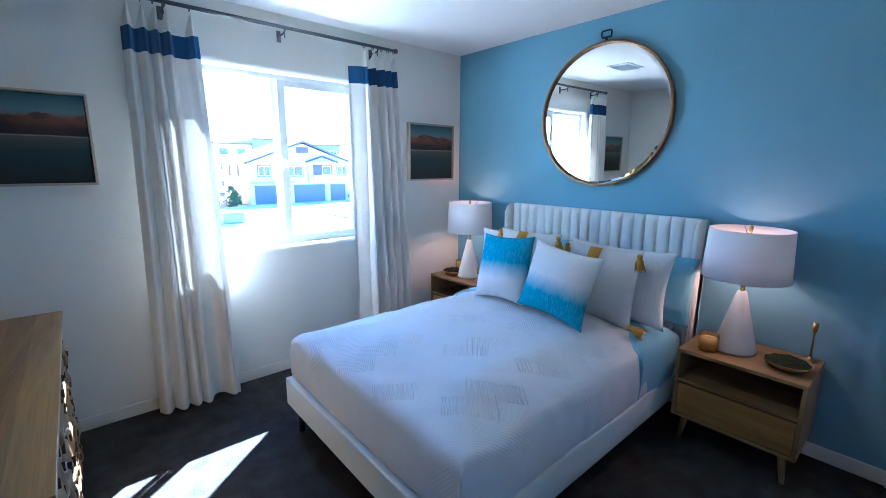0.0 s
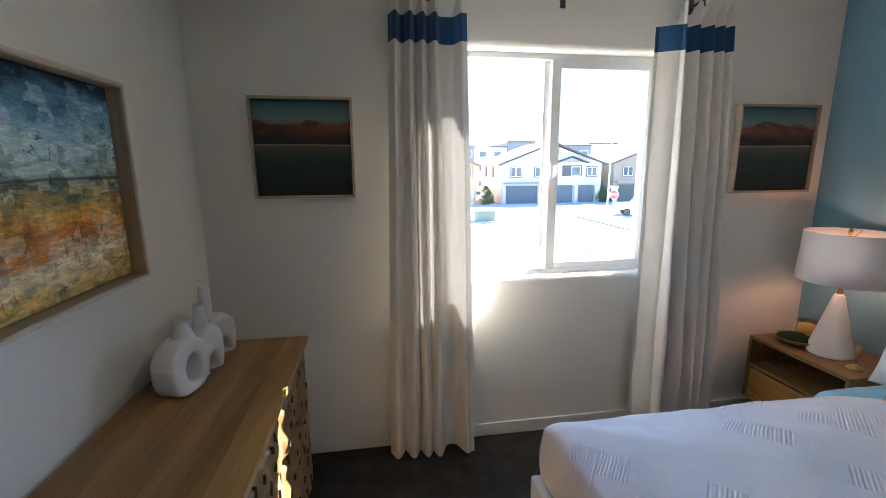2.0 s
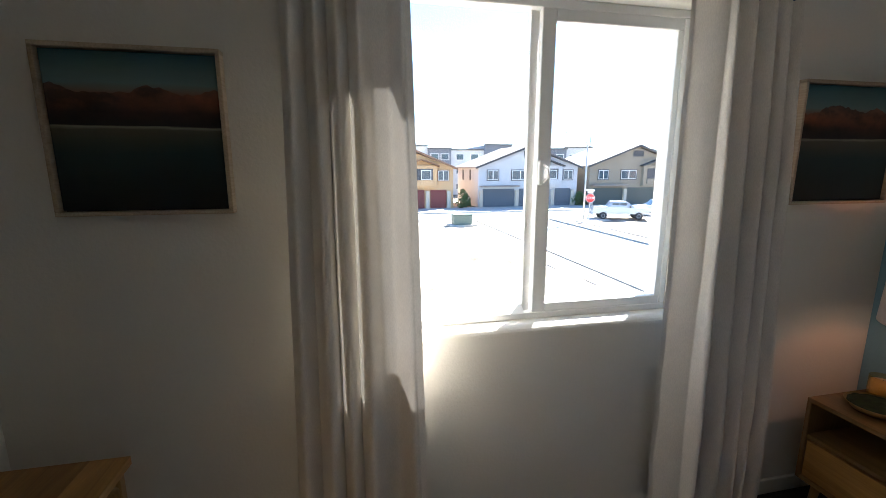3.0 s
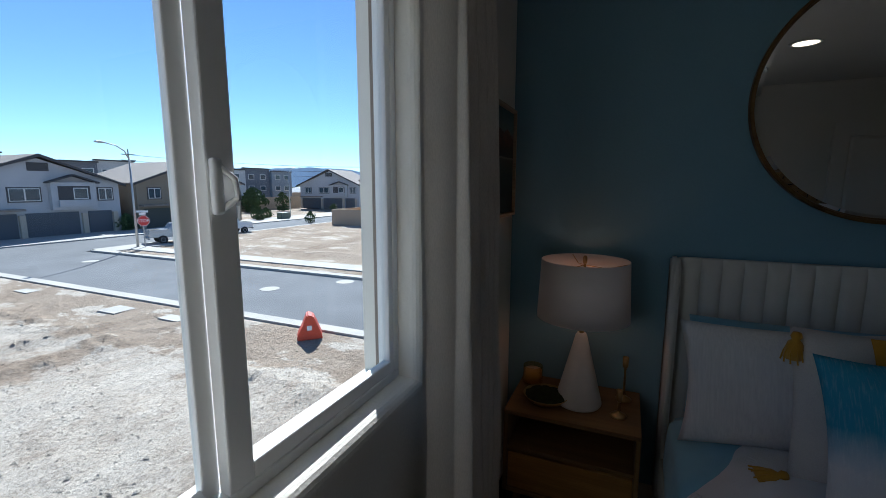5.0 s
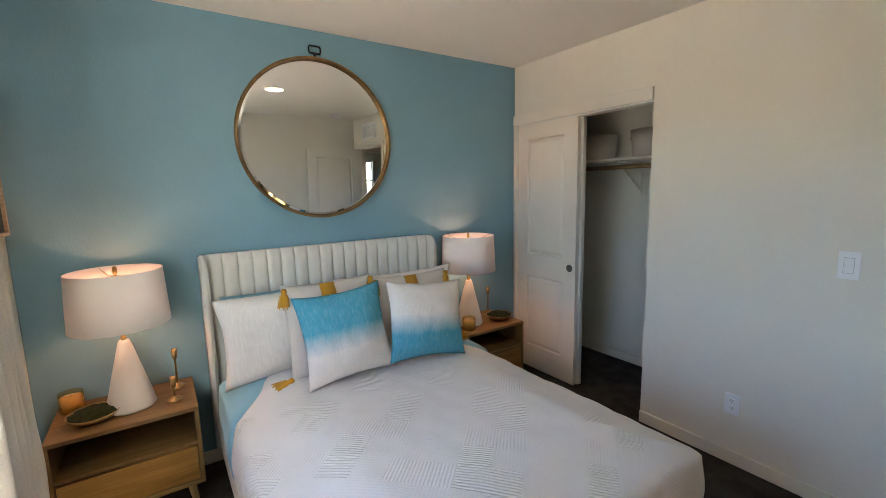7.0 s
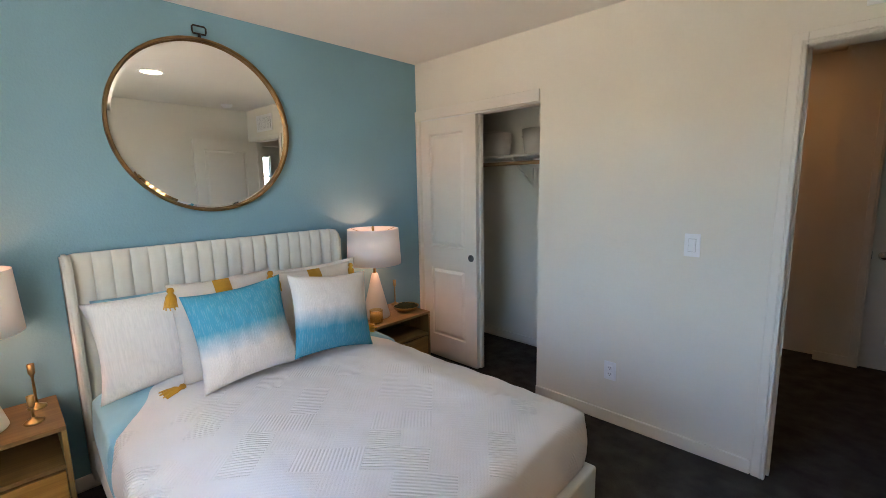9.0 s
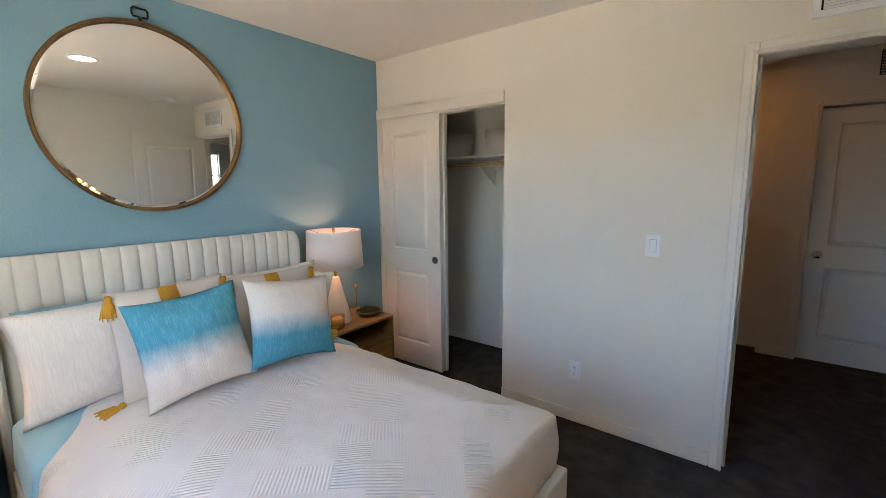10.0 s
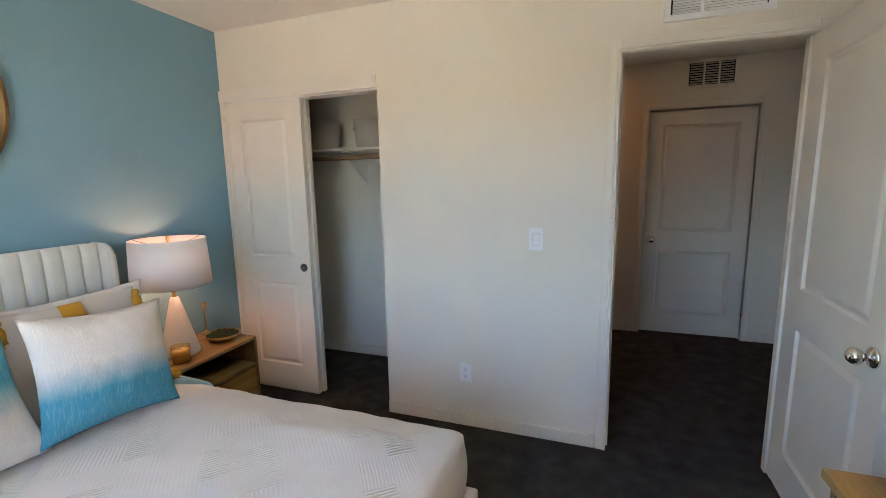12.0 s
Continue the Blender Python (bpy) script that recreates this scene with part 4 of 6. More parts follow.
# white ring vases
def vase(name, at, turn, w, h, d, hole, neck, neck_r, arch, label):
    """Flattened ceramic body with a hole through it and a short neck."""
    bm = bmesh.new()
    nn, mm = 64, 32
    rings = []
    for i in range(nn):
        a = 2 * math.pi * i / nn
        ca, sa = math.cos(a), math.sin(a)
        pw = 3.0
        rr = (abs(ca) ** pw + abs(sa) ** pw) ** (-1 / pw)
        ox, oz = w / 2 * ca * rr, h / 2 + h / 2 * sa * rr
        if sa > 0.2:
            oz = h / 2 + (oz - h / 2) * (1 - (0.34 if ca < 0 else 0.12) * abs(ca))
        hx, hz = hole[0] + hole[2] * ca, hole[1] + hole[3] * sa
        ring = []
        for j in range(mm):
            b = 2 * math.pi * j / mm
            cb, sb = math.cos(b), math.sin(b)
            f = 0.5 + 0.5 * math.copysign(abs(cb) ** 0.5, cb)
            tk = d / 2 * math.copysign(abs(sb) ** 0.42, sb)
            f2 = f
            ring.append(bm.verts.new((hx + (ox - hx) * f2, tk * (0.9 + 0.1 * f), hz + (oz - hz) * f2)))
        rings.append(ring)
    for i in range(nn):
        for j in range(mm):
            bm.faces.new((rings[i][j], rings[(i + 1) % nn][j], rings[(i + 1) % nn][(j + 1) % mm], rings[i][(j + 1) % mm]))
    if arch:
        for v in bm.verts:
            v.co.z = max(0.0, v.co.z)
        flat = [f for f in bm.faces if all(v.co.z < 1e-4 for v in f.verts)]
        bmesh.ops.delete(bm, geom=flat, context="FACES")
    nx, nz = neck
    prof = [(d * 0.40, h * 0.78), (min(neck_r * 1.55, d * 0.40), h * 0.95), (neck_r * 1.15, h * 1.03), (neck_r * 0.95, nz * 0.94), (neck_r * 1.0, nz), (neck_r * 0.78, nz), (neck_r * 0.72, h * 0.95), (0.0, h * 0.93)]
    v = thing(name, at, label, "vase", "white ring vases", turn=turn)
    part("body", bm, CERAMIC, v, smooth=True)
    part("neck", lathe(prof, 24, (nx, 0, 0)), CERAMIC, v, smooth=True)
    return v


vase("vase", (-3.180, -0.735, DH), 73, 0.165, 0.185, 0.090, (0.014, 0.080, 0.030, 0.044), (0.022, 0.236), 0.026, False, "squat matte white ceramic ring vase on the dresser")
vase("vase", (-3.172, -0.588, DH), 75, 0.14, 0.170, 0.085, (0.015, 0.0, 0.026, 0.062), (0.010, 0.245), 0.019, True, "matte white ceramic arched vase, short neck, on the dresser")
vase("vase", (-3.180, -0.446, DH), 68, 0.155, 0.165, 0.080, (0.022, 0.0, 0.028, 0.062), (-0.030, 0.292), 0.018, True, "matte white ceramic arched vase, tall neck, on the dresser")

# potted rubber plant in a brass tray
tray = thing("tray", (-3.140, -1.668, DH), "shallow round brass tray on the dresser", "tray")
part("bowl", lathe([(0.0, 0.0), (0.085, 0.0), (0.106, 0.012), (0.117, 0.066), (0.1145, 0.066), (0.103, 0.015), (0.083, 0.004), (0.0, 0.004)], 48), BRONZE, tray, smooth=True)
part("rim", lathe([(0.1158 + 0.002 * math.cos(a), 0.066 + 0.002 * math.sin(a)) for a in [k * math.pi / 4 for k in range(8)]], 48, closed=True), BRASS, tray, "polished brass rim", smooth=True)
plant = thing("potted_plant", (-3.165, -1.705, DH + 0.006), "small rubber plant with glossy dark leaves in white pot", "plant")
part("pot", lathe([(0.0, 0.0), (0.048, 0.0), (0.060, 0.095), (0.055, 0.095), (0.05, 0.08), (0.0, 0.08)], 32), CERAMIC, plant, "white ceramic pot", smooth=True)
part("soil", lathe([(0.052, 0.070), (0.052, 0.082), (0.0, 0.086)], 24), SOIL, plant)


def leaf_mesh(length, width, cup):
    def at(u, v):
        s = math.sqrt(max(0.0, 1 - abs(2 * (0.06 + 0.94 * u) - 1.06) ** 2.3)) if 0.02 < u < 0.985 else 0.08
        y = (v - 0.5) * width * s
        return (u * length, y, cup * (abs(v - 0.5) * 2) ** 1.6 * s - 0.10 * length * u * u + 0.0012 * math.sin(u * 9 + v * 4))
    bm = sheet(10, 9, lambda u, v: at(u, (0.0, 0.13, 0.26, 0.38, 0.475, 0.525, 0.62, 0.74, 0.87, 1.0)[round(v * 9)]))
    for f in bm.faces:
        f.material_index = 1 if abs(sum(v.co.y for v in f.verts)) < 1e-4 else 0
    return bm


VEIN = plain("pale_leaf_rib", (0.16, 0.26, 0.10), 0.4, var=0.2)
rnd = random.Random(11)
leaf_me = [mesh_of(leaf_mesh(l, w, c), "leaf", [LEAF, VEIN], True) for l, w, c in ((0.066, 0.060, 0.007), (0.076, 0.069, 0.009), (0.056, 0.050, 0.006))]
for i in range(8):
    a = i * 2.4 + rnd.uniform(-0.3, 0.3)
    h = 0.140 + 0.013 * i
    lean = 0.075 - 0.004 * i
    tip = (lean * math.cos(a), lean * math.sin(a), h)
    stem = part("stem", tube([(0, 0, 0.075), (tip[0] * 0.4, tip[1] * 0.4, 0.12), tip], [0.004, 0.0035, 0.002], 6), LEAF, plant, smooth=True)
    for k in range(4):
        f = 0.45 + 0.18 * k
        ob = new("leaf", leaf_me[(i + k) % 3])
        ob.parent = plant
        p0 = Vector((0, 0, 0.075)).lerp(Vector(tip), f) if k < 3 else Vector(tip)
        ob.matrix_basis = pose(*p0, rnd.uniform(-18, 18), rnd.uniform(-48, 2), math.degrees(a) + (k - 1.5) * 75 + rnd.uniform(-20, 20))

# ---- bed ----
BX0, BX1, BY0, BY1 = -1.955, -0.10, -2.118, -0.722
bed = thing("bed", (0, 0, 0), "ivory upholstered platform bed with channel-tufted winged headboard", "bed")
part("side_rail", box(BX0, BX1, BY1 - 0.035, BY1, 0.155, 0.315, 0.010, 3), UPHOL, bed, smooth=True)
part("side_rail", box(BX0, BX1, BY0, BY0 + 0.035, 0.155, 0.315, 0.010, 3), UPHOL, bed, smooth=True)
part("foot_rail", box(BX0 - 0.022, BX0 + 0.02, BY0, BY1, 0.155, 0.315, 0.010, 3), UPHOL, bed, smooth=True)
part("slat_deck", box(BX0 + 0.02, BX1, BY0 + 0.036, BY1 - 0.036, 0.24, 0.262), DARKLEG, bed)
for x in (BX0 + 0.03, BX1 - 0.08):
    for y in (BY0 + 0.07, BY1 - 0.07):
        part("leg", lathe([(0.018, 0.0), (0.028, 0.16)], 14, (x, y, 0)), DARKLEG, bed, "black tapered leg", smooth=True)
part("mattress", box(BX0 + 0.03, BX1 - 0.02, BY0 + 0.03, BY1 - 0.03, 0.263, 0.525, 0.05, 4), SHEET, bed, "mattress under an aqua fitted sheet", smooth=True)
HB0, HB1, HBT = -2.128, -0.712, 1.185
hbm = bmesh.new()


def rounded_panel(bm, x0, x1, y0, y1, z0, z1, r):
    """An upright panel in the y-z plane with its two upper corners rounded."""
    pts = [(y0, z0), (y1, z0)]
    pts += [(y1 - r + r * math.cos(a), z1 - r + r * math.sin(a)) for a in [math.pi / 2 * k / 8 for k in range(9)]]
    pts += [(y0 + r + r * math.cos(a), z1 - r + r * math.sin(a)) for a in [math.pi / 2 + math.pi / 2 * k / 8 for k in range(9)]]
    lo, hi = [bm.verts.new((x0, y, z)) for y, z in pts], [bm.verts.new((x1, y, z)) for y, z in pts]
    bm.faces.new(lo)
    bm.faces.new(hi[::-1])
    for i in range(len(pts)):
        j = (i + 1) % len(pts)
        bm.faces.new((lo[i], hi[i], hi[j], lo[j]))
    return bm


headboard = part("headboard", rounded_panel(hbm, -0.085, -0.02, HB0, HB1, 0.10, HBT, 0.055), UPHOL, bed)
# padded side wings stand forward of the panel, their upper front corners rounded


def wing(y0, y1):
    bm = bmesh.new()
    r = 0.06
    pts = [(-0.02, 0.10), (-0.158, 0.10)] + [(-0.158 + r - r * math.cos(a), HBT - r + r * math.sin(a)) for a in [math.pi / 2 * k / 8 for k in range(9)]] + [(-0.02, HBT)]
    lo, hi = [bm.verts.new((x, y0, z)) for x, z in pts], [bm.verts.new((x, y1, z)) for x, z in pts]
    bm.faces.new(lo)
    bm.faces.new(hi[::-1])
    for i in range(len(pts)):
        j = (i + 1) % len(pts)
        bm.faces.new((lo[i], hi[i], hi[j], lo[j]))
    bmesh.ops.bevel(bm, geom=[e for e in bm.edges if abs(e.verts[0].co.y - e.verts[1].co.y) < 1e-6], offset=0.009, segments=3, affect="EDGES")
    return bm


part("wing", wing(HB0, HB0 + 0.034), UPHOL, headboard, smooth=True)
part("wing", wing(HB1 - 0.034, HB1), UPHOL, headboard, smooth=True)
nch = 18
chw = (HB1 - HB0 - 0.072) / nch
ch_me = mesh_of(sheet(12, 40, lambda u, v: (-0.084 - (0.017 * (1 - abs(2 * u - 1) ** 3.5) + 0.008) * math.sqrt(max(0.0, 1 - max(0.0, (v - 0.93) / 0.07) ** 2)), u * chw, 0.30 + v * (HBT + 0.004 - 0.30))), "channel", UPHOL, True)
for i in range(nch):
    ob = new("channel", ch_me)
    ob.parent = headboard
    ob.matrix_basis = pose(0, HB0 + 0.036 + i * chw, 0)


def drape(x0, x1, y0, y1, top, hem, r, nx, ny, rough, seed, crown=0.0, sag=0.0):
    """Bedding over a mattress: flat on top, rounded over the edges and hanging down to the hem on three sides."""
    drop = top - hem

    def along(s, a, b):
        """Where a length s falls across a top from a to b with hanging ends: place, fall and how far out it leans."""
        w = b - a
        if s < drop:
            return a, drop - s
        if s > drop + w:
            return b, s - drop - w
        return a + (s - drop), 0.0

    def at(u, v):
        sx = u * (drop + (x1 - x0))
        if sx < drop:
            x, fx = x0, drop - sx
        else:
            x, fx = x0 + (sx - drop), 0.0
        y, fy = along(v * (2 * drop + (y1 - y0)), y0, y1)
        f = max(fx, fy)
        if fx and fy:
            f = (fx ** 3 + fy ** 3) ** (1 / 3)
            f = min(f, drop * 1.02)
        z = top - f
        ex = min(1.0, (x - x0) / r) if fx == 0 else 0.0
        ey = min(1.0, min(y - y0, y1 - y) / r) if fy == 0 else 0.0
        e = 1 - math.sqrt(max(0.0, 1 - (1 - ex) ** 2)) * math.sqrt(max(0.0, 1 - (1 - ey) ** 2)) if f == 0 else 1.0
        if f == 0:
            c = min(1.0, min(x - x0, y - y0, y1 - y) / 0.32)
            z += crown * c * c * (3 - 2 * c) - r * 0.55 * e
        else:
            z = top - r * 0.55 - f * (drop - r * 0.55) / drop
        puff = 0.012 * math.sin(math.pi * min(1.0, f / drop)) if f else 0.0
        k = rough * (wave(x * 5, y * 5, z * 3 + seed) + 0.5 * wave(x * 13, y * 13, z * 6 + seed))
        cx = -puff if fx else 0.0
        cy = (-puff if y == y0 else puff) if fy else 0.0
        return (x + cx + (k if fx else 0), y + cy + (k if fy else 0), z + k * (0.8 if f == 0 else 0.2) - sag * e)

    return sheet(nx, ny, at)


coverlet = thing("coverlet", (0, 0, 0), "white coverlet with zigzag ribbed patches, tucked over the mattress", "bedspread")
thicken(part("quilt", drape(BX0 + 0.022, -0.43, BY0 + 0.018, BY1 - 0.018, 0.560, 0.285, 0.065, 120, 120, 0.0105, 2.0, 0.070), COVER, coverlet, smooth=True), 0.006)
HEM = [(-0.43, BY1 - 0.012, 0.287), (BX0 + 0.05, BY1 - 0.012, 0.287), (BX0 + 0.016, BY1 - 0.045, 0.287), (BX0 + 0.016, BY0 + 0.045, 0.287), (BX0 + 0.05, BY0 + 0.012, 0.287), (-0.43, BY0 + 0.012, 0.287)]
part("hem", tube(HEM, 0.005, 6), COVER, coverlet, "stitched hem", smooth=True)
fold = thing("folded_sheet", (0, 0, 0), "aqua cotton sheet folded back over the coverlet", "sheet")
folded = drape(-0.715, -0.30, BY0 + 0.008, BY1 - 0.008, 0.578, 0.30, 0.060, 48, 110, 0.010, 7.0, 0.060)
for v in folded.verts:
    inner = min(1.0, max(0.0, min(v.co.y - BY0, BY1 - v.co.y) / 0.36))
    v.co.x = -0.30 + (v.co.x + 0.30) * (1 - 0.46 * inner * inner * (3 - 2 * inner))
thicken(part("fold", folded, SHEET, fold, smooth=True), 0.004)


def pillow_mesh(w, h, t, seed, pinch=0.06, wrinkle=0.006, n=34):
    """A stuffed cushion, its foot at the origin, its face towards -x."""
    bm = bmesh.new()
    sides = []
    for sgn in (-1, 1):
        g = []
        for i in range(n + 1):
            row = []
            for j in range(n + 1):
                u, v = 2 * i / n - 1, 2 * j / n - 1
                du, dv = 1 - abs(u) ** 2.4, 1 - abs(v) ** 2.4
                full = max(0.0, du * dv) ** 0.62
                y = u * w / 2 * (1 - pinch * (1 - v * v) * (u * u))
                z = v * h / 2 * (1 - pinch * (1 - u * u) * (v * v))
                k = wrinkle * (wave(y, z, seed + sgn, 9) + 0.6 * wave(y, z, seed, 24)) * (0.3 + full)
                row.append((sgn * (t / 2 * full + k * min(1.0, 3 * full)), y, z + h / 2))
            g.append(row)
        sides.append(g)
    vs = {}

    def vert(s, i, j):
        edge = i in (0, n) or j in (0, n)
        key = (0 if edge else s, i, j)
        if key not in vs:
            co = sides[s][i][j]
            vs[key] = bm.verts.new((0, co[1], co[2]) if edge else co)
        return vs[key]

    for s in (0, 1):
        for i in range(n):
            for j in range(n):
                q = [vert(s, i, j), vert(s, i + 1, j), vert(s, i + 1, j + 1), vert(s, i, j + 1)]
                bm.faces.new(q if s else q[::-1])
    return bm


def pillow(name, w, h, t, material, at, lean, turn, tip, label, group, seed, pinch=0.06, wrinkle=0.006):
    """lean: degrees backwards; turn: about the upright; tip: in its own plane."""
    m = pose(*at) @ pose(0, 0, 0, 0, 0, turn) @ pose(0, 0, 0, 0, lean, 0) @ pose(0, 0, 0, tip, 0, 0)
    p = new(name)
    p.matrix_world = m
    tagged(p, label, "pillow", group)
    part("cushion_cover", pillow_mesh(w, h, t, seed, pinch, wrinkle), material, p, smooth=True)
    return p


AQUA, IVORY = (0.065, 0.315, 0.435), (0.73, 0.69, 0.645)
BEDTOP = 0.604
for y in (-1.10, -1.838):
    pillow("pillow", 0.64, 0.385, 0.15, SHEET, (-0.27, y, BEDTOP), 10, 0, 0, "aqua cotton bed pillow leaning on the headboard", "bed pillows", y, 0.04, 0.012)
pillow("pillow", 0.66, 0.43, 0.15, SHAM, (-0.465, -1.07, BEDTOP), 9, 2, -2, "ivory ribbed pillow sham propped on the bed", "pillow shams", 5.0, 0.09, 0.009)
pillow("pillow", 0.66, 0.43, 0.15, SHAM, (-0.425, -1.765, BEDTOP), 11, -2, 0, "ivory ribbed pillow sham propped on the bed", "pillow shams", 6.0, 0.09, 0.009)


def tassel(parent, at, rx, ry):
    t = part("tassel", lathe([(0.0, 0.0), (0.011, -0.004), (0.015, -0.016), (0.010, -0.026), (0.020, -0.040), (0.026, -0.085), (0.0, -0.086)], 14), MUSTARD, parent, "mustard thread tassel", smooth=True, m=pose(*at, rx, ry, 0))
    for k in range(10):
        a = 2 * math.pi * k / 10
        part("strand", tube([(0.014 * math.cos(a), 0.014 * math.sin(a), -0.034), (0.024 * math.cos(a), 0.024 * math.sin(a), -0.068), (0.029 * math.cos(a + 0.2), 0.029 * math.sin(a + 0.2), -0.096)], 0.0025, 5), MUSTARD, t)
    return t


for at, turn, seed in (((-0.605, -1.245, BEDTOP), 3, 3.0), ((-0.560, -1.735, BEDTOP), -2, 4.0)):
    w, hh = 0.47, 0.47 if seed == 3.0 else 0.435
    c = pillow("pillow", w, hh, 0.13, LINEN, at, 12, turn, 0, "oatmeal linen cushion with mustard patch and corner tassels", "tasselled cushions", seed)
    part("patch", sheet(10, 10, lambda u, v: (-0.066 - 0.012 * math.sin(math.pi * u) + 0.05 * max(0, v - 0.35) ** 1.5, 0.02 - 0.035 + 0.075 * u, hh - 0.125 + 0.11 * v)), MUSTARD, c, "mustard embroidered patch", smooth=True)
    for sy in (-1, 1):
        tassel(c, (-0.03, sy * (w / 2 - 0.01), hh - 0.015), 0, -20)
        tassel(c, (-0.02, sy * (w / 2 - 0.005), 0.03), sy * 75, -10)
OM1 = ombre("ombre_blue_over_white", AQUA, IVORY, 0.415, 0.46, 0.12)
OM2 = ombre("ombre_white_over_blue", IVORY, AQUA, 0.405, 0.44, 0.12)
pillow("pillow", 0.42, 0.42, 0.16, OM1, (-0.815, -1.243, BEDTOP + 0.046), 16, -3, -4, "dip-dyed slub cotton cushion, aqua above ivory", "dip-dyed cushions", 8.0, 0.10, 0.008)
pillow("pillow", 0.44, 0.40, 0.16, OM2, (-0.842, -1.630, BEDTOP + 0.052), 16, 0, 6.5, "dip-dyed slub cotton cushion, ivory above aqua", "dip-dyed cushions", 9.0, 0.10, 0.008)

# ---- nightstands and what stands on them ----
NW, ND, NH = 0.54, 0.395, 0.533


def nightstand(at):
    """Open shelf over one drawer; back at x 0, front at -ND, y centred."""
    n = thing("nightstand", at, "oak nightstand with open shelf over one drawer", "nightstand", "pair of nightstands")
    h, b, t = NW / 2, 0.155, 0.018
    part("top", box(-ND, 0, -h, h, NH - t, NH, 0.002), OAK_Y, n)
    part("side_panel", box(-ND, 0, -h, -h + t, b, NH - t, 0.002), OAK_Z, n)
    part("side_panel", box(-ND, 0, h - t, h, b, NH - t, 0.002), OAK_Z, n)
    part("bottom", box(-ND, 0, -h + t, h - t, b, b + t, 0.002), OAK_Y, n)
    part("shelf", box(-ND + 0.004, 0, -h + t, h - t, 0.352, 0.352 + t, 0.002), OAK_Y, n)
    part("back_panel", box(-0.010, -0.001, -h + t, h - t, b + t, NH - t), OAK_Y, n)
    part("drawer_front", box(-ND + 0.006, -ND + 0.024, -h + t + 0.003, h - t - 0.003, b + t + 0.003, 0.340, 0.002), WALNUT, n, "plain oak drawer front")
    for x in (-ND + 0.05, -0.05):
        for s in (-1, 1):
            y = s * (h - 0.06)
            part("leg", tube([(x, y, b), (x, y + s * 0.02, 0.0)], [0.019, 0.011], 12), OAK_Z, n, "tapered splayed leg", smooth=True)
    return n


NS_N, NS_S = (-0.018, -0.362, 0), (-0.018, -2.437, 0)
n1 = nightstand(NS_N)
n2 = copy_thing(n1, pose(*NS_S))


def table_lamp(at):
    l = thing("table_lamp", at, "white plaster cone table lamp with lit white drum shade", "table lamp", "pair of table lamps")
    part("base", lathe([(0.0, 0.0), (0.094, 0.0), (0.098, 0.006), (0.098, 0.012), (0.024, 0.312), (0.018, 0.322), (0.0, 0.322)], 48), PLASTER, l, smooth=True)
    part("neck", lathe([(0.011, 0.318), (0.011, 0.40), (0.005, 0.402), (0.005, 0.655), (0.0, 0.655)], 18), BRASS, l, "brass lamp neck", smooth=True)
    r0, r1, z0, z1 = 0.192, 0.180, 0.392, 0.642
    part("shade", lathe([(r0, z0), (r1, z1), (r1 - 0.002, z1), (r0 - 0.002, z0)], 64, closed=True), SHADE, l, "white cloth drum shade", smooth=True)
    for k in range(3):
        a = 2 * math.pi * k / 3 + 0.4
        part("spider", tube([(0.004 * math.cos(a), 0.004 * math.sin(a), 0.620), (0.09 * math.cos(a), 0.09 * math.sin(a), 0.612), (0.178 * math.cos(a), 0.178 * math.sin(a), 0.638)], 0.0018, 6), BRASS, l)
    part("finial", lathe([(0.006, 0.625), (0.009, 0.632), (0.009, 0.652), (0.005, 0.660), (0.0, 0.660)], 16), BRASS, l, smooth=True)
    part("bulb", lathe([(0.0, 0.405), (0.02, 0.41), (0.03, 0.435), (0.024, 0.46), (0.013, 0.474), (0.0, 0.475)], 20), BULB, l, "glowing warm bulb", smooth=True)
    return l


BULB = glowing("warm_bulb", (1.0, 0.66, 0.42), 1.1)
LAMP_N, LAMP_S = (-0.218, -0.378, NH), (-0.205, -2.366, NH)
l1 = table_lamp(LAMP_N)
l2 = copy_thing(l1, pose(*LAMP_S))
for n_, (x, y, z) in (("lamp_glow", LAMP_N), ("lamp_glow", LAMP_S)):
    lt = new(n_, bpy.data.lights.new(n_, "POINT"))
    lt.data.energy, lt.data.color, lt.data.shadow_soft_size = 0.15, (1.0, 0.41, 0.23), 0.022
    lt.location = (x, y, z + 0.515)


def candle(at):
    c = thing("candle", at, "cream candle in a pale amber glass jar", "candle", "jar candles")
    part("jar", lathe([(0.0, 0.0), (0.044, 0.0), (0.046, 0.004), (0.046, 0.088), (0.043, 0.088), (0.043, 0.006), (0.0, 0.006)], 36), JAR, c, "amber glass jar", smooth=True)
    part("wax", lathe([(0.0, 0.007), (0.0425, 0.007), (0.0425, 0.066), (0.0, 0.064)], 30), WAX, c, smooth=True)
    part("wick", tube([(0, 0, 0.063), (0.001, 0, 0.074)], 0.001, 5), DARKGAP, c)
    return c


candle((-0.105, -0.152, NH))
copy_thing(bpy.data.objects["candle"], pose(-0.318, -2.278, NH))


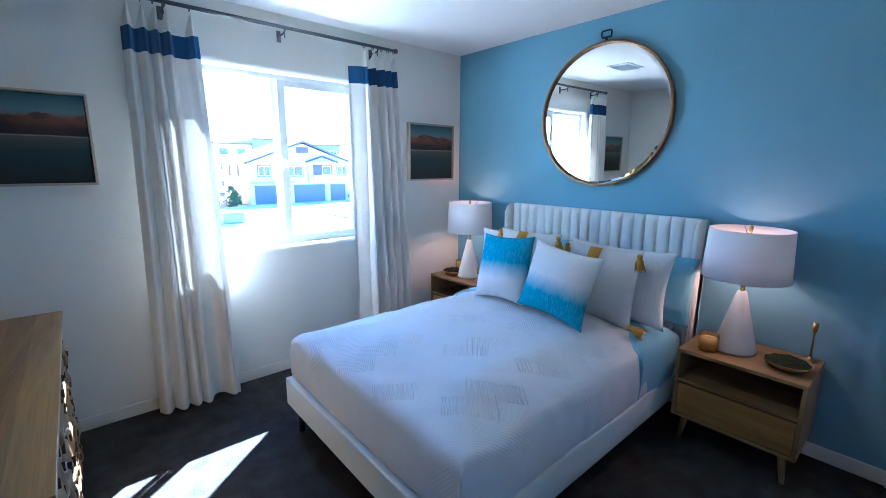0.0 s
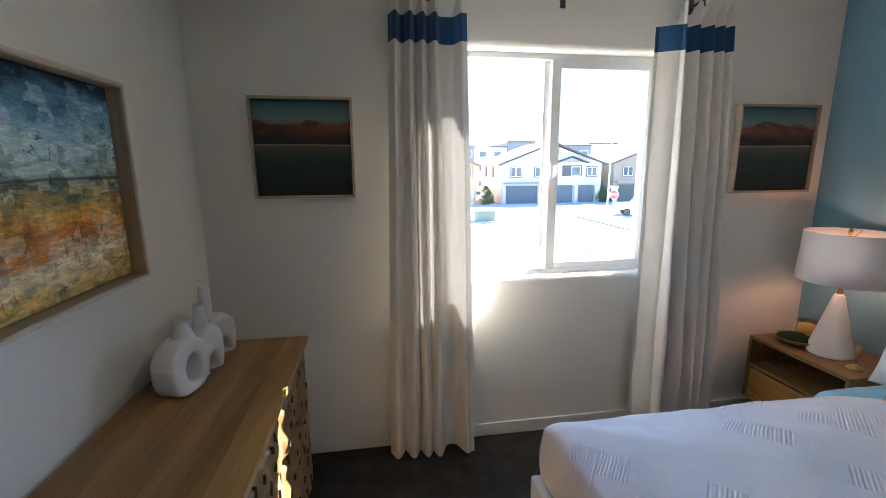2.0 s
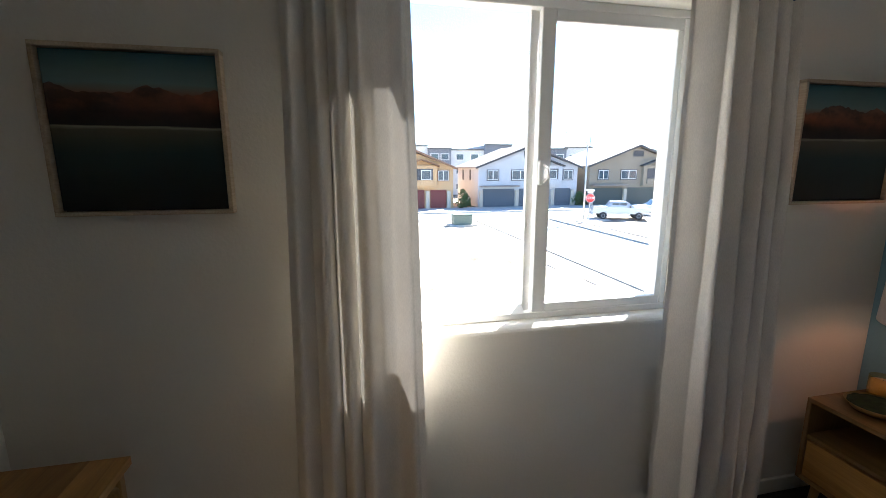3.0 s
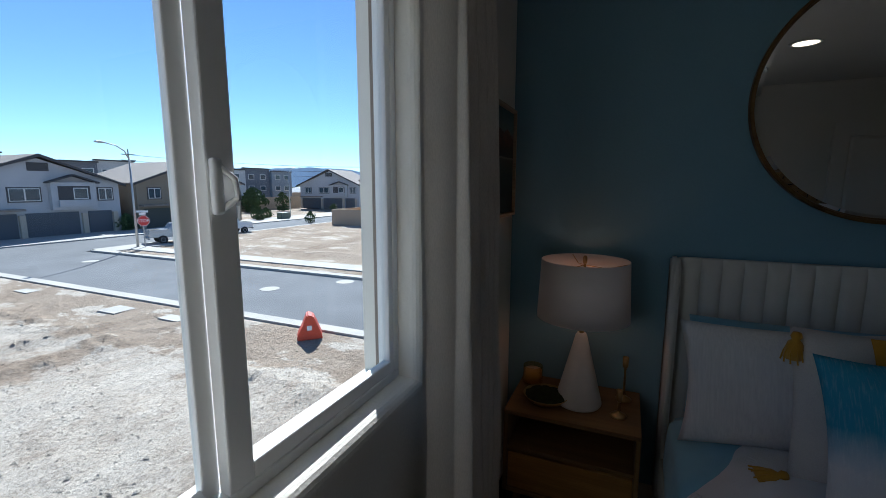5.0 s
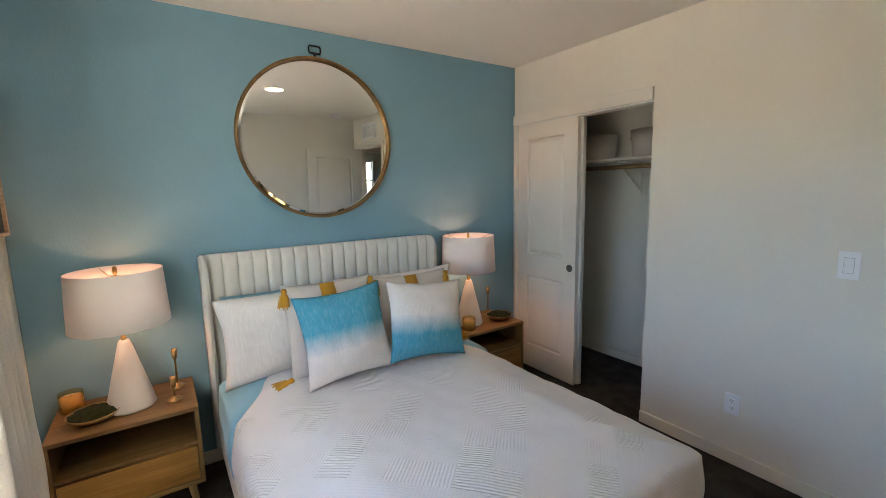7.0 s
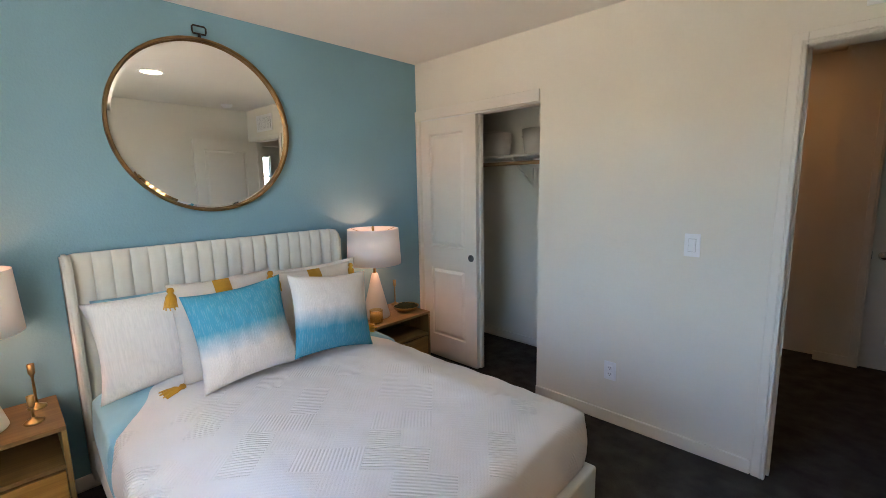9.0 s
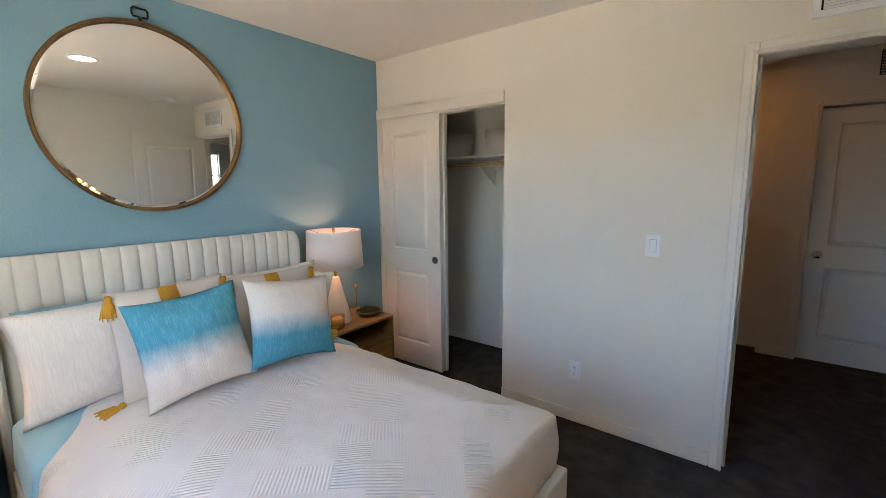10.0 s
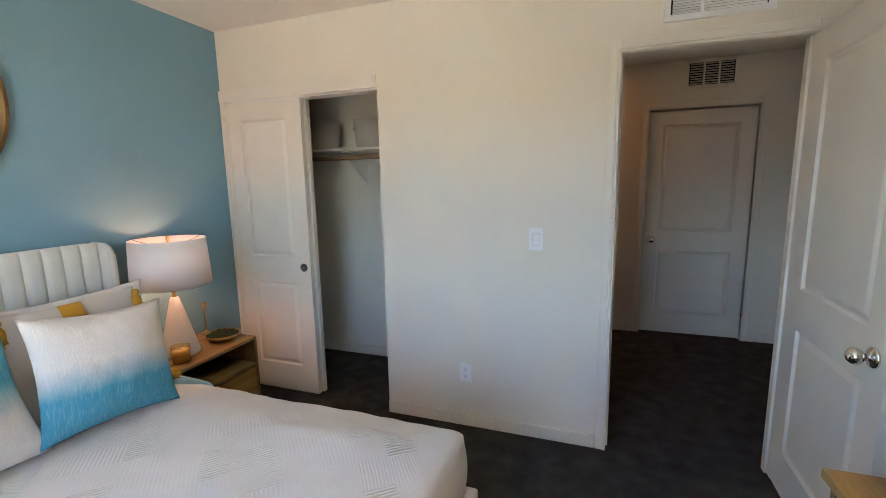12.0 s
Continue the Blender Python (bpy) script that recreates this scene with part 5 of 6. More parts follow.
def moss_bowl(at):
    b = thing("moss_bowl", at, "shallow brass bowl filled with green moss", "bowl", "moss bowls")
    part("bowl", lathe([(0.0, 0.0), (0.035, 0.0), (0.072, 0.012), (0.098, 0.040), (0.096, 0.041), (0.069, 0.015), (0.03, 0.004), (0.0, 0.004)], 40), BRASS, b, smooth=True)
    bm = sheet(26, 26, lambda u, v: (0, 0, 0))
    for i, vv in enumerate(bm.verts):
        u, v = (i // 27) / 26 * 2 - 1, (i % 27) / 26 * 2 - 1
        x, y = u * math.sqrt(max(0, 1 - v * v / 2)), v * math.sqrt(max(0, 1 - u * u / 2))
        r2 = x * x + y * y
        z = 0.033 + 0.024 * (1 - r2) + 0.007 * wave(x, y, 1.0, 4) + 0.004 * wave(x, y, 2.0, 14)
        vv.co = (x * 0.091, y * 0.091, z)
    part("moss", bm, MOSS, b, "mounded green moss", smooth=True)
    return b


moss_bowl((-0.278, -0.246, NH))
copy_thing(bpy.data.objects["moss_bowl"], pose(-0.265, -2.600, NH))


def candlestick(at, h):
    c = thing("candlestick", at, "slim aged brass candlestick on the nightstand", "candlestick", "brass candlesticks")
    part("foot", lathe([(0.0, 0.0), (0.033, 0.0), (0.034, 0.004), (0.026, 0.010), (0.008, 0.018), (0.006, 0.024)], 28), BRASS, c, smooth=True)
    part("stem", lathe([(0.0055, 0.022), (0.0045, h - 0.06), (0.007, h - 0.052)], 16), BRASS, c, smooth=True)
    part("cup", lathe([(0.007, h - 0.053), (0.012, h - 0.040), (0.013, h), (0.0105, h), (0.0095, h - 0.03), (0.0, h - 0.03)], 20), BRASS, c, smooth=True)
    return c


candlestick((-0.275, -0.545, NH), 0.115)
candlestick((-0.115, -0.563, NH), 0.20)
candlestick((-0.072, -2.655, NH), 0.20)

# round mirror on the blue wall
MY, MZ, MR = -1.406, 1.810, 0.459
mir = thing("mirror", (-0.0052, MY, MZ), "large round mirror in thin bronze frame with hanging loop", "mirror")
mir.matrix_world = pose(-0.0052, MY, MZ, 0, -0.5, 0.1)
part("mirror_glass", lathe([(0.0, -0.026), (MR - 0.028, -0.026), (MR - 0.010, -0.022), (MR - 0.010, -0.004), (0.0, -0.004)], 128, (0, 0, 0), "x"), MIRROR, mir, "bevelled mirror glass")
part("mirror_frame", lathe([(MR - 0.011, -0.002), (MR + 0.003, -0.002), (MR + 0.004, -0.036), (MR + 0.001, -0.040), (MR - 0.009, -0.040), (MR - 0.011, -0.036)], 128, (0, 0, 0), "x", True), BRONZE, mir, "thin bronze frame", smooth=False)
bm = tube([(-0.02, 0, MR), (-0.02, 0, MR + 0.028)], 0.008, 10)
part("hanger_stem", bm, IRON, mir, smooth=True)
lz = MR + 0.026
part("hanger_loop", tube([(-0.02, 0.0, lz), (-0.02, 0.030, lz), (-0.02, 0.034, lz + 0.012), (-0.02, 0.034, lz + 0.032), (-0.02, 0.028, lz + 0.040), (-0.02, -0.028, lz + 0.040), (-0.02, -0.034, lz + 0.032), (-0.02, -0.034, lz + 0.012), (-0.02, -0.030, lz), (-0.02, 0.0, lz)], 0.005, 8), IRON, mir, "dark iron hanging loop", smooth=True)

# wall plates and vents on the closet wall
sw = thing("light_switch", (-2.065, SOUTH, 1.137), "white rocker light switch plate", "light switch")
part("plate", box(-0.037, 0.037, 0.0005, 0.007, -0.060, 0.060, 0.003), PLASTIC, sw)
part("rocker_gap", box(-0.0180, 0.0180, 0.0071, 0.0076, -0.0345, 0.0345), plain("grey_plastic", (0.50, 0.50, 0.50), 0.5), sw)
part("rocker", box(-0.0165, 0.0165, 0.0077, 0.0125, -0.0005, 0.0325, 0.002), PLASTIC, sw)
part("rocker", box(-0.0165, 0.0165, 0.0077, 0.0095, -0.0325, -0.001, 0.002), PLASTIC, sw)
ou = thing("power_outlet", (-1.668, SOUTH, 0.332), "white double power outlet plate", "power outlet")
part("plate", box(-0.036, 0.036, 0.0005, 0.006, -0.058, 0.058, 0.003), PLASTIC, ou)
for z in (-0.020, 0.020):
    sock = part("socket", box(-0.017, 0.017, 0.0065, 0.009, z - 0.014, z + 0.014, 0.004), PLASTIC, ou)
    for x in (-0.006, 0.006):
        part("slot", box(x - 0.001, x + 0.001, 0.0092, 0.0098, z - 0.002, z + 0.007), DARKGAP, sock)
    part("slot", box(-0.002, 0.002, 0.0092, 0.0098, z - 0.010, z - 0.006), DARKGAP, sock)


def grille(name, at, turn, w, h, bays, slats, frame_m, slat_m, back_m, label):
    g = thing(name, at, label, "air vent", turn=turn)
    f = 0.028
    # dark sheet stands in for the shaded duct behind the slats
    part("dark_backing", box(-w / 2 + f, w / 2 - f, 0.0005, 0.003, -h / 2 + f, h / 2 - f), back_m, g)
    for b in ((-w / 2, w / 2, 0.0005, 0.010, h / 2 - f, h / 2), (-w / 2, w / 2, 0.0005, 0.010, -h / 2, -h / 2 + f), (-w / 2, -w / 2 + f, 0.0005, 0.010, -h / 2 + f, h / 2 - f), (w / 2 - f, w / 2, 0.0005, 0.010, -h / 2 + f, h / 2 - f)):
        part("frame_bar", box(*b, 0.002, 1), frame_m, g)
    bw = (w - 2 * f) / bays
    for i in range(1, bays):
        x = -w / 2 + f + i * bw
        part("mullion", box(x - 0.007, x + 0.007, 0.0032, 0.010, -h / 2 + f, h / 2 - f), frame_m, g)
    sh = (h - 2 * f) / slats
    me = mesh_of(box(0.0, bw - 0.014, -0.0008, 0.0008, -0.0075, 0.0075), "slat", slat_m)
    for i in range(bays):
        for k in range(slats):
            ob = new("slat", me)
            ob.parent = g
            ob.matrix_basis = pose(-w / 2 + f + i * bw + 0.007, 0.0085, -h / 2 + f + (k + 0.5) * sh, 38, 0, 0)
    return g


GREYSLAT = plain("grey_vent_enamel", (0.52, 0.50, 0.47), 0.5)
grille("return_air_vent", (-2.828, SOUTH, 2.235), 0, 0.425, 0.20, 3, 13, PLASTIC, PLASTIC, DARKGAP, "white three-bay return air grille over the doorway")
grille("hall_vent", (-3.245, HALL, 2.308), 0, 0.39, 0.235, 3, 9, TRIM, GREYSLAT, DARKGAP, "grey three-bay air grille over the hall door")

# ceiling fittings
dl = thing("downlight", (-1.80, -1.59, TOP), "lit recessed ceiling downlight with white trim", "downlight")
part("trim_ring", lathe([(0.075, -0.0005), (0.095, -0.0005), (0.093, -0.006), (0.075, -0.004)], 40, closed=True), PLASTIC, dl, smooth=True)
DISC = glowing("downlight_glow", (1.0, 0.82, 0.60), 1.3)
part("lens", lathe([(0.0, -0.003), (0.075, -0.003), (0.075, -0.0008), (0.0, -0.0008)], 40), DISC, dl, "glowing lens")
sd = thing("smoke_detector", (-2.98, -2.625, TOP), "white round smoke detector on the ceiling", "smoke detector")
part("body", lathe([(0.0, -0.036), (0.045, -0.034), (0.055, -0.022), (0.065, -0.012), (0.066, -0.0005), (0.0, -0.0005)], 36), PLASTIC, sd, smooth=True)
cv = thing("ceiling_vent", (-1.65, -0.735, TOP), "white ceiling supply air register", "air vent")
part("frame", box(-0.17, 0.17, -0.11, 0.11, -0.008, -0.0005, 0.003), PLASTIC, cv)
for k in range(7):
    part("slat", box(-0.14, 0.14, -0.0012, 0.0012, -0.006, 0.006), PLASTIC, cv, m=pose(0, -0.08 + k * 0.0267, -0.013, 35, 0, 0))

# closet shelf, rail and baskets
sh = thing("closet_shelf", (0, 0, 0), "white closet shelf with hanging rail on brackets", "shelf")
part("shelf_board", box(-1.748, -0.004, -3.788, -3.46, 1.685, 1.703, 0.002), TRIM, sh)
part("cleat", box(-1.748, -0.004, -3.789, -3.771, 1.60, 1.684), TRIM, sh)
part("hanging_rail", tube([(-1.748, -3.50, 1.635), (-0.004, -3.50, 1.635)], 0.016, 16), OAK_X, sh, "wooden hanging rail", smooth=True)
for x in (-0.62,):
    bm = tube([(x, -3.785, 1.46), (x, -3.50, 1.655)], 0.008, 8)
    add_box(bm, x - 0.012, x + 0.012, -3.788, -3.776, 1.43, 1.66)
    add_box(bm, x - 0.012, x + 0.012, -3.776, -3.48, 1.668, 1.684)
    part("bracket", bm, TRIM, sh, "white metal bracket")
for x, w in ((-0.36, 0.14), (-0.80, 0.145)):
    bk = thing("basket", (x, -3.61, 1.7035), "cream felt storage basket on the closet shelf", "basket", "closet baskets")
    part("body", lathe([(0.0, 0.0), (w * 0.83, 0.0), (w * 0.87, 0.01), (w, 0.195), (w - 0.006, 0.195), (w * 0.82, 0.012), (0.0, 0.012)], 40), BASKETM, bk, smooth=True)
    part("handle", tube([(w * 0.9, -0.035, 0.15), (w * 1.06, -0.03, 0.145), (w * 1.08, 0.0, 0.135), (w * 1.06, 0.03, 0.145), (w * 0.9, 0.035, 0.15)], 0.005, 7), BASKETM, bk, smooth=True)

# warm light of the hall, from a recessed fitting out of sight past the doorway
hl = thing("downlight", (-2.10, -4.55, TOP), "lit recessed hall downlight with white trim", "downlight")
part("trim_ring", lathe([(0.075, -0.0005), (0.095, -0.0005), (0.093, -0.006), (0.075, -0.004)], 40, closed=True), PLASTIC, hl, smooth=True)
part("lens", lathe([(0.0, -0.003), (0.075, -0.003), (0.075, -0.0008), (0.0, -0.0008)], 40), glowing("hall_glow", (1.0, 0.46, 0.16), 1.15), hl, "glowing lens")

# ---- outside, seen through the window; the room is on the upper floor ----
GZ = -3.0


def dirt():
    """Pale crushed gravel with broad brown drifts of graded soil and tyre-pressed streaks."""
    m, nt, p = nodes_of("graded_dirt")
    drift = noise_node(nt, 0.20, 7.0, 0.66, (0.9, 1.6, 1))
    streak = noise_node(nt, 1.6, 7.0, 0.70, (0.8, 1.5, 1))
    mixd = maths(nt, "ADD", maths(nt, "MULTIPLY", drift.outputs[0], 0.6), maths(nt, "MULTIPLY", streak.outputs[0], 0.4))
    col = ramp(nt, mixd, [(0.38, (0.36, 0.298, 0.238)), (0.46, (0.49, 0.42, 0.345)), (0.58, (0.58, 0.515, 0.435))])
    tc = nt.nodes.new("ShaderNodeTexCoord")
    sep = nt.nodes.new("ShaderNodeSeparateXYZ")
    nt.links.new(tc.outputs["Object"], sep.inputs[0])
    fray = maths(nt, "MULTIPLY", maths(nt, "SUBTRACT", noise_node(nt, 0.7, 7.0, 0.7).outputs[0], 0.5), 5.0)
    # soil turned up along the graded ridges
    d1 = maths(nt, "ABSOLUTE", maths(nt, "ADD", maths(nt, "ADD", maths(nt, "SUBTRACT", sep.outputs[1], 13.5), maths(nt, "MULTIPLY", sep.outputs[0], 0.10)), fray))
    d2 = maths(nt, "ABSOLUTE", maths(nt, "ADD", maths(nt, "SUBTRACT", maths(nt, "SUBTRACT", sep.outputs[1], 18.5), maths(nt, "MULTIPLY", sep.outputs[0], 0.10)), fray))
    d3 = maths(nt, "MAXIMUM", maths(nt, "ADD", maths(nt, "SUBTRACT", 5.6, sep.outputs[0]), fray), 0.0)
    scrape = noise_node(nt, 0.8, 8.0, 0.7, (1, 0.45, 1))
    d3 = maths(nt, "MULTIPLY_ADD", maths(nt, "MAXIMUM", maths(nt, "SUBTRACT", scrape.outputs[0], 0.49), 0.0), 11.0, d3)
    turned = ramp(nt, maths(nt, "MINIMUM", d1, maths(nt, "MINIMUM", d2, d3)), [(0.5, (0.66, 0.60, 0.55)), (1.5, (1, 1, 1))])
    col = mixed(nt, "MULTIPLY", col.outputs[0], turned.outputs[0], 1.0)
    grit = noise_node(nt, 17.0, 9.0, 0.78)
    g = ramp(nt, grit.outputs[0], [(0.38, (0.58, 0.55, 0.52)), (0.54, (1.18, 1.15, 1.12))])
    both = mixed(nt, "MULTIPLY", col.outputs[2], g.outputs[0], 0.8)
    nt.links.new(both.outputs[2], p.inputs["Base Color"])
    p.inputs["Roughness"].default_value = 0.95
    p.inputs["Specular IOR Level"].default_value = 0.1
    lump = noise_node(nt, 5.0, 8.0, 0.76)
    bumped(nt, p, lump.outputs[0], 1.0, 0.10)
    return m


DIRT = dirt()
ASPH = plain("asphalt", (0.165, 0.165, 0.17), 0.9, var=0.15, scale=0.4, bump=0.5, bscale=90, bdist=0.004, spec=0.2)
CONC = plain("concrete", (0.47, 0.43, 0.38), 0.85, var=0.1, scale=1.2, bump=0.3, bscale=60, spec=0.2)
ROOF = plain("concrete_roof_tile", (0.30, 0.245, 0.205), 0.85, var=0.2, scale=3, bump=1.0, bscale=5, bdist=0.05, stretch=(1, 6, 1))
GLASS_DARK = plain("house_window_glass", (0.06, 0.09, 0.11), 0.08, var=0.3, scale=1)
FRAMEW = plain("house_window_frame", (0.72, 0.70, 0.66), 0.5)
STUCCO = {n: plain("stucco_" + n, c, 0.9, var=0.06, scale=0.8, bump=0.4, bscale=20, bdist=0.01, spec=0.15) for n, c in
          (("tan", (0.56, 0.355, 0.19)), ("grey", (0.50, 0.485, 0.485)), ("brown", (0.28, 0.23, 0.17)), ("beige", (0.42, 0.33, 0.24)), ("blue_grey", (0.25, 0.28, 0.31)),
           ("slate", (0.17, 0.18, 0.20)), ("pale", (0.58, 0.57, 0.55)))}
GAR = {n: plain("garage_" + n, c, 0.55, var=0.05) for n, c in (("red", (0.16, 0.025, 0.02)), ("charcoal", (0.085, 0.095, 0.11)), ("green", (0.06, 0.07, 0.06)))}
TRIMD = plain("dark_house_trim", (0.07, 0.065, 0.065), 0.7)
TRIML = plain("pale_house_trim", (0.50, 0.42, 0.33), 0.8)
LEAVES = plain("shrub_leaves", (0.075, 0.12, 0.04), 0.8, var=0.4, scale=3)
TREES = plain("far_tree_leaves", (0.06, 0.105, 0.035), 0.85, var=0.35, scale=0.6)
BARK = plain("bark", (0.10, 0.075, 0.05), 0.9, var=0.2)
PAINT_W = plain("white_car_paint", (0.70, 0.71, 0.72), 0.25, var=0.02)
PAINT_G = plain("silver_car_paint", (0.42, 0.44, 0.46), 0.25, 0.3, var=0.03)
RUBBER = plain("tyre_rubber", (0.02, 0.02, 0.02), 0.8)
SIGNRED = plain("sign_red", (0.55, 0.03, 0.025), 0.5, var=0.05)
BARRED = plain("barrier_red", (0.60, 0.07, 0.03), 0.5, var=0.12, scale=4)
SIGNW = plain("sign_white", (0.80, 0.80, 0.79), 0.5)
GALV = plain("galvanised_steel", (0.45, 0.45, 0.44), 0.5, 0.6)
BOXG = plain("utility_green", (0.13, 0.16, 0.125), 0.6)
MOUNT = plain("hazy_mountain", (0.30, 0.39, 0.50), 1.0, var=0.08, scale=0.01, spec=0.0)


def ground_height(x, y):
    """Lumpy berms and ruts near the building, level further off; flush behind the kerbs and low under the roads."""
    if 8.0 < x < 15.3:
        return GZ - 0.05
    edge = max(0.0, 1 - abs(x - 8.0) / 1.4) if x < 8 else max(0.0, 1 - (x - 15.3) / 4)
    edge = max(edge, min(1.0, max(0.0, (y - 31.0) / 1.6)))
    f = min(1.0, max(0.0, (7.3 - x) / 2.5)) if x < 8 else min(1.0, max(0.0, (x - 18.6) / 3))
    f *= min(1.0, max(0.0, (32.0 - y) / 3))
    h = 0.10 * wave(x, y, 0.0, 0.35) + 0.05 * wave(x, y, 3.0, 1.3) + 0.02 * wave(x, y, 5.0, 4.5)
    if x < 8:
        lump = 0.75 + 0.9 * wave(x, y, 6.0, 2.2) + 0.5 * wave(x, y, 7.0, 5.5)
        d1, d2, d3 = abs(y - 13.5 + 0.10 * x), abs(y - 18.5 - 0.1 * x), abs(x - 4.9)
        d4 = abs(y - 15.4 + 0.06 * x)
        berm = lump * (0.30 * max(0.0, 1 - d1 / 0.8) * (0.6 + 0.8 * wave(x, y, 9.0, 0.7)) + 0.30 * max(0.0, 1 - d2 / 0.9) * (0.5 + 0.9 * wave(x, y, 4.0, 0.6))
                       + 0.30 * max(0.0, 1 - d3 / 0.8) * (0.4 + 0.8 * wave(x, y, 2.0, 0.8)) + 0.14 * max(0.0, 1 - d4 / 0.5))
    else:
        berm = 0.25 * max(0.0, 1 - abs(x - 20.5) / 1.5)
    return GZ - 0.02 + f * (h + berm) + 0.10 * edge


bm = bmesh.new()
gx = [-30 + 0.42 * i for i in range(50)] + [-9 + 0.13 * i for i in range(130)] + [7.9, 8.2, 11.6, 15.0] + [15.4 + 0.42 * i for i in range(71)]
gy = [0.6 + 0.4 * i for i in range(12)] + [5.4 + 0.13 * i for i in range(139)] + [23.5 + 0.4 * i for i in range(26)]
gv = [[bm.verts.new((x, y, ground_height(x, y))) for y in gy] for x in gx]
for i in range(len(gx) - 1):
    for j in range(len(gy) - 1):
        bm.faces.new((gv[i][j], gv[i + 1][j], gv[i + 1][j + 1], gv[i][j + 1]))
far = [(-3000, -3000), (4000, -3000), (4000, 4000), (-3000, 4000)]
fv = [bm.verts.new((x, y, GZ - 0.16)) for x, y in far]
bm.faces.new(fv)
single("ground", bm, DIRT, "pale graded dirt lots with low berms", "ground", kind="structure", smooth=True)


def slab(name, x0, x1, y0, y1, z0, z1, mt, label, cat):
    return single(name, box(x0, x1, y0, y1, z0, z1), mt, label, cat, kind="structure")


slab("road", 8.45, 14.85, -40, 34.0, GZ - 0.14, GZ, ASPH, "grey asphalt side street", "road")
slab("road", -150, 200, 34.0, 41.0, GZ - 0.14, GZ, ASPH, "grey asphalt main street", "road")
for b in ((8.0, 8.45, -40, 33.2), (14.85, 15.3, -40, 33.2), (-150, 8.0, 33.5, 34.0), (15.3, 200, 33.5, 34.0), (-150, 200, 41.0, 41.5)):
    slab("kerb", *b, GZ - 0.14, GZ + 0.12 if b[1] - b[0] < 1 else GZ + 0.1, CONC, "pale concrete kerb", "kerb")
slab("pavement", 16.3, 17.6, -40, 31.5, GZ - 0.14, GZ + 0.12, CONC, "pale concrete footpath", "pavement")
slab("pavement", -150, 200, 41.5, 43.0, GZ - 0.14, GZ + 0.10, CONC, "pale concrete footpath by the houses", "pavement")
slab("pavement", -150, 200, 43.0, 47.0, GZ - 0.14, GZ + 0.06, CONC, "concrete driveways before the garages", "pavement")
slab("pavement", 14.9, 19.5, 31.5, 33.5, GZ - 0.14, GZ + 0.11, CONC, "concrete corner ramp", "pavement")
for x, y, w in ((6.9, 13.0, 0.9), (6.9, 22.5, 1.0), (6.6, 15.9, 1.1)):
    slab("pavement", x, x + w, y, y + 1.0, GZ - 0.1, GZ + 0.035, CONC, "small concrete pad by the kerb", "concrete pad")
for x, y in ((11.7, 13.8), (12.6, 29.0), (14.2, 11.6)):
    single("manhole", lathe([(0.0, 0.012), (0.42, 0.012), (0.42, -0.05)], 28, (x, y, GZ)), CONC, "round pale manhole ring in the street", "manhole", kind="structure")


def wall_win(parent, x, z, w, h, trim, y=0.0, shutter=None):
    """A two-light window proud of a wall whose face is at y, looking to -y."""
    wn = part("window", box(x - w / 2 - 0.10, x + w / 2 + 0.10, y - 0.06, y + 0.02, z - h / 2 - 0.10, z + h / 2 + 0.10), trim, parent)
    part("frame", box(x - w / 2, x + w / 2, y - 0.085, y - 0.06, z - h / 2, z + h / 2), FRAMEW, wn)
    for s in (-1, 1):
        part("pane", box(x + s * w / 4 - w / 4 + 0.06, x + s * w / 4 + w / 4 - 0.06, y - 0.095, y - 0.085, z - h / 2 + 0.07, z + h / 2 - 0.07), GLASS_DARK, wn)
    if shutter:
        for s in (-1, 1):
            part("shutter", box(x + s * (w / 2 + 0.42) - 0.25, x + s * (w / 2 + 0.42) + 0.25, y - 0.07, y - 0.002, z - h / 2 - 0.05, z + h / 2 + 0.05), shutter, wn)


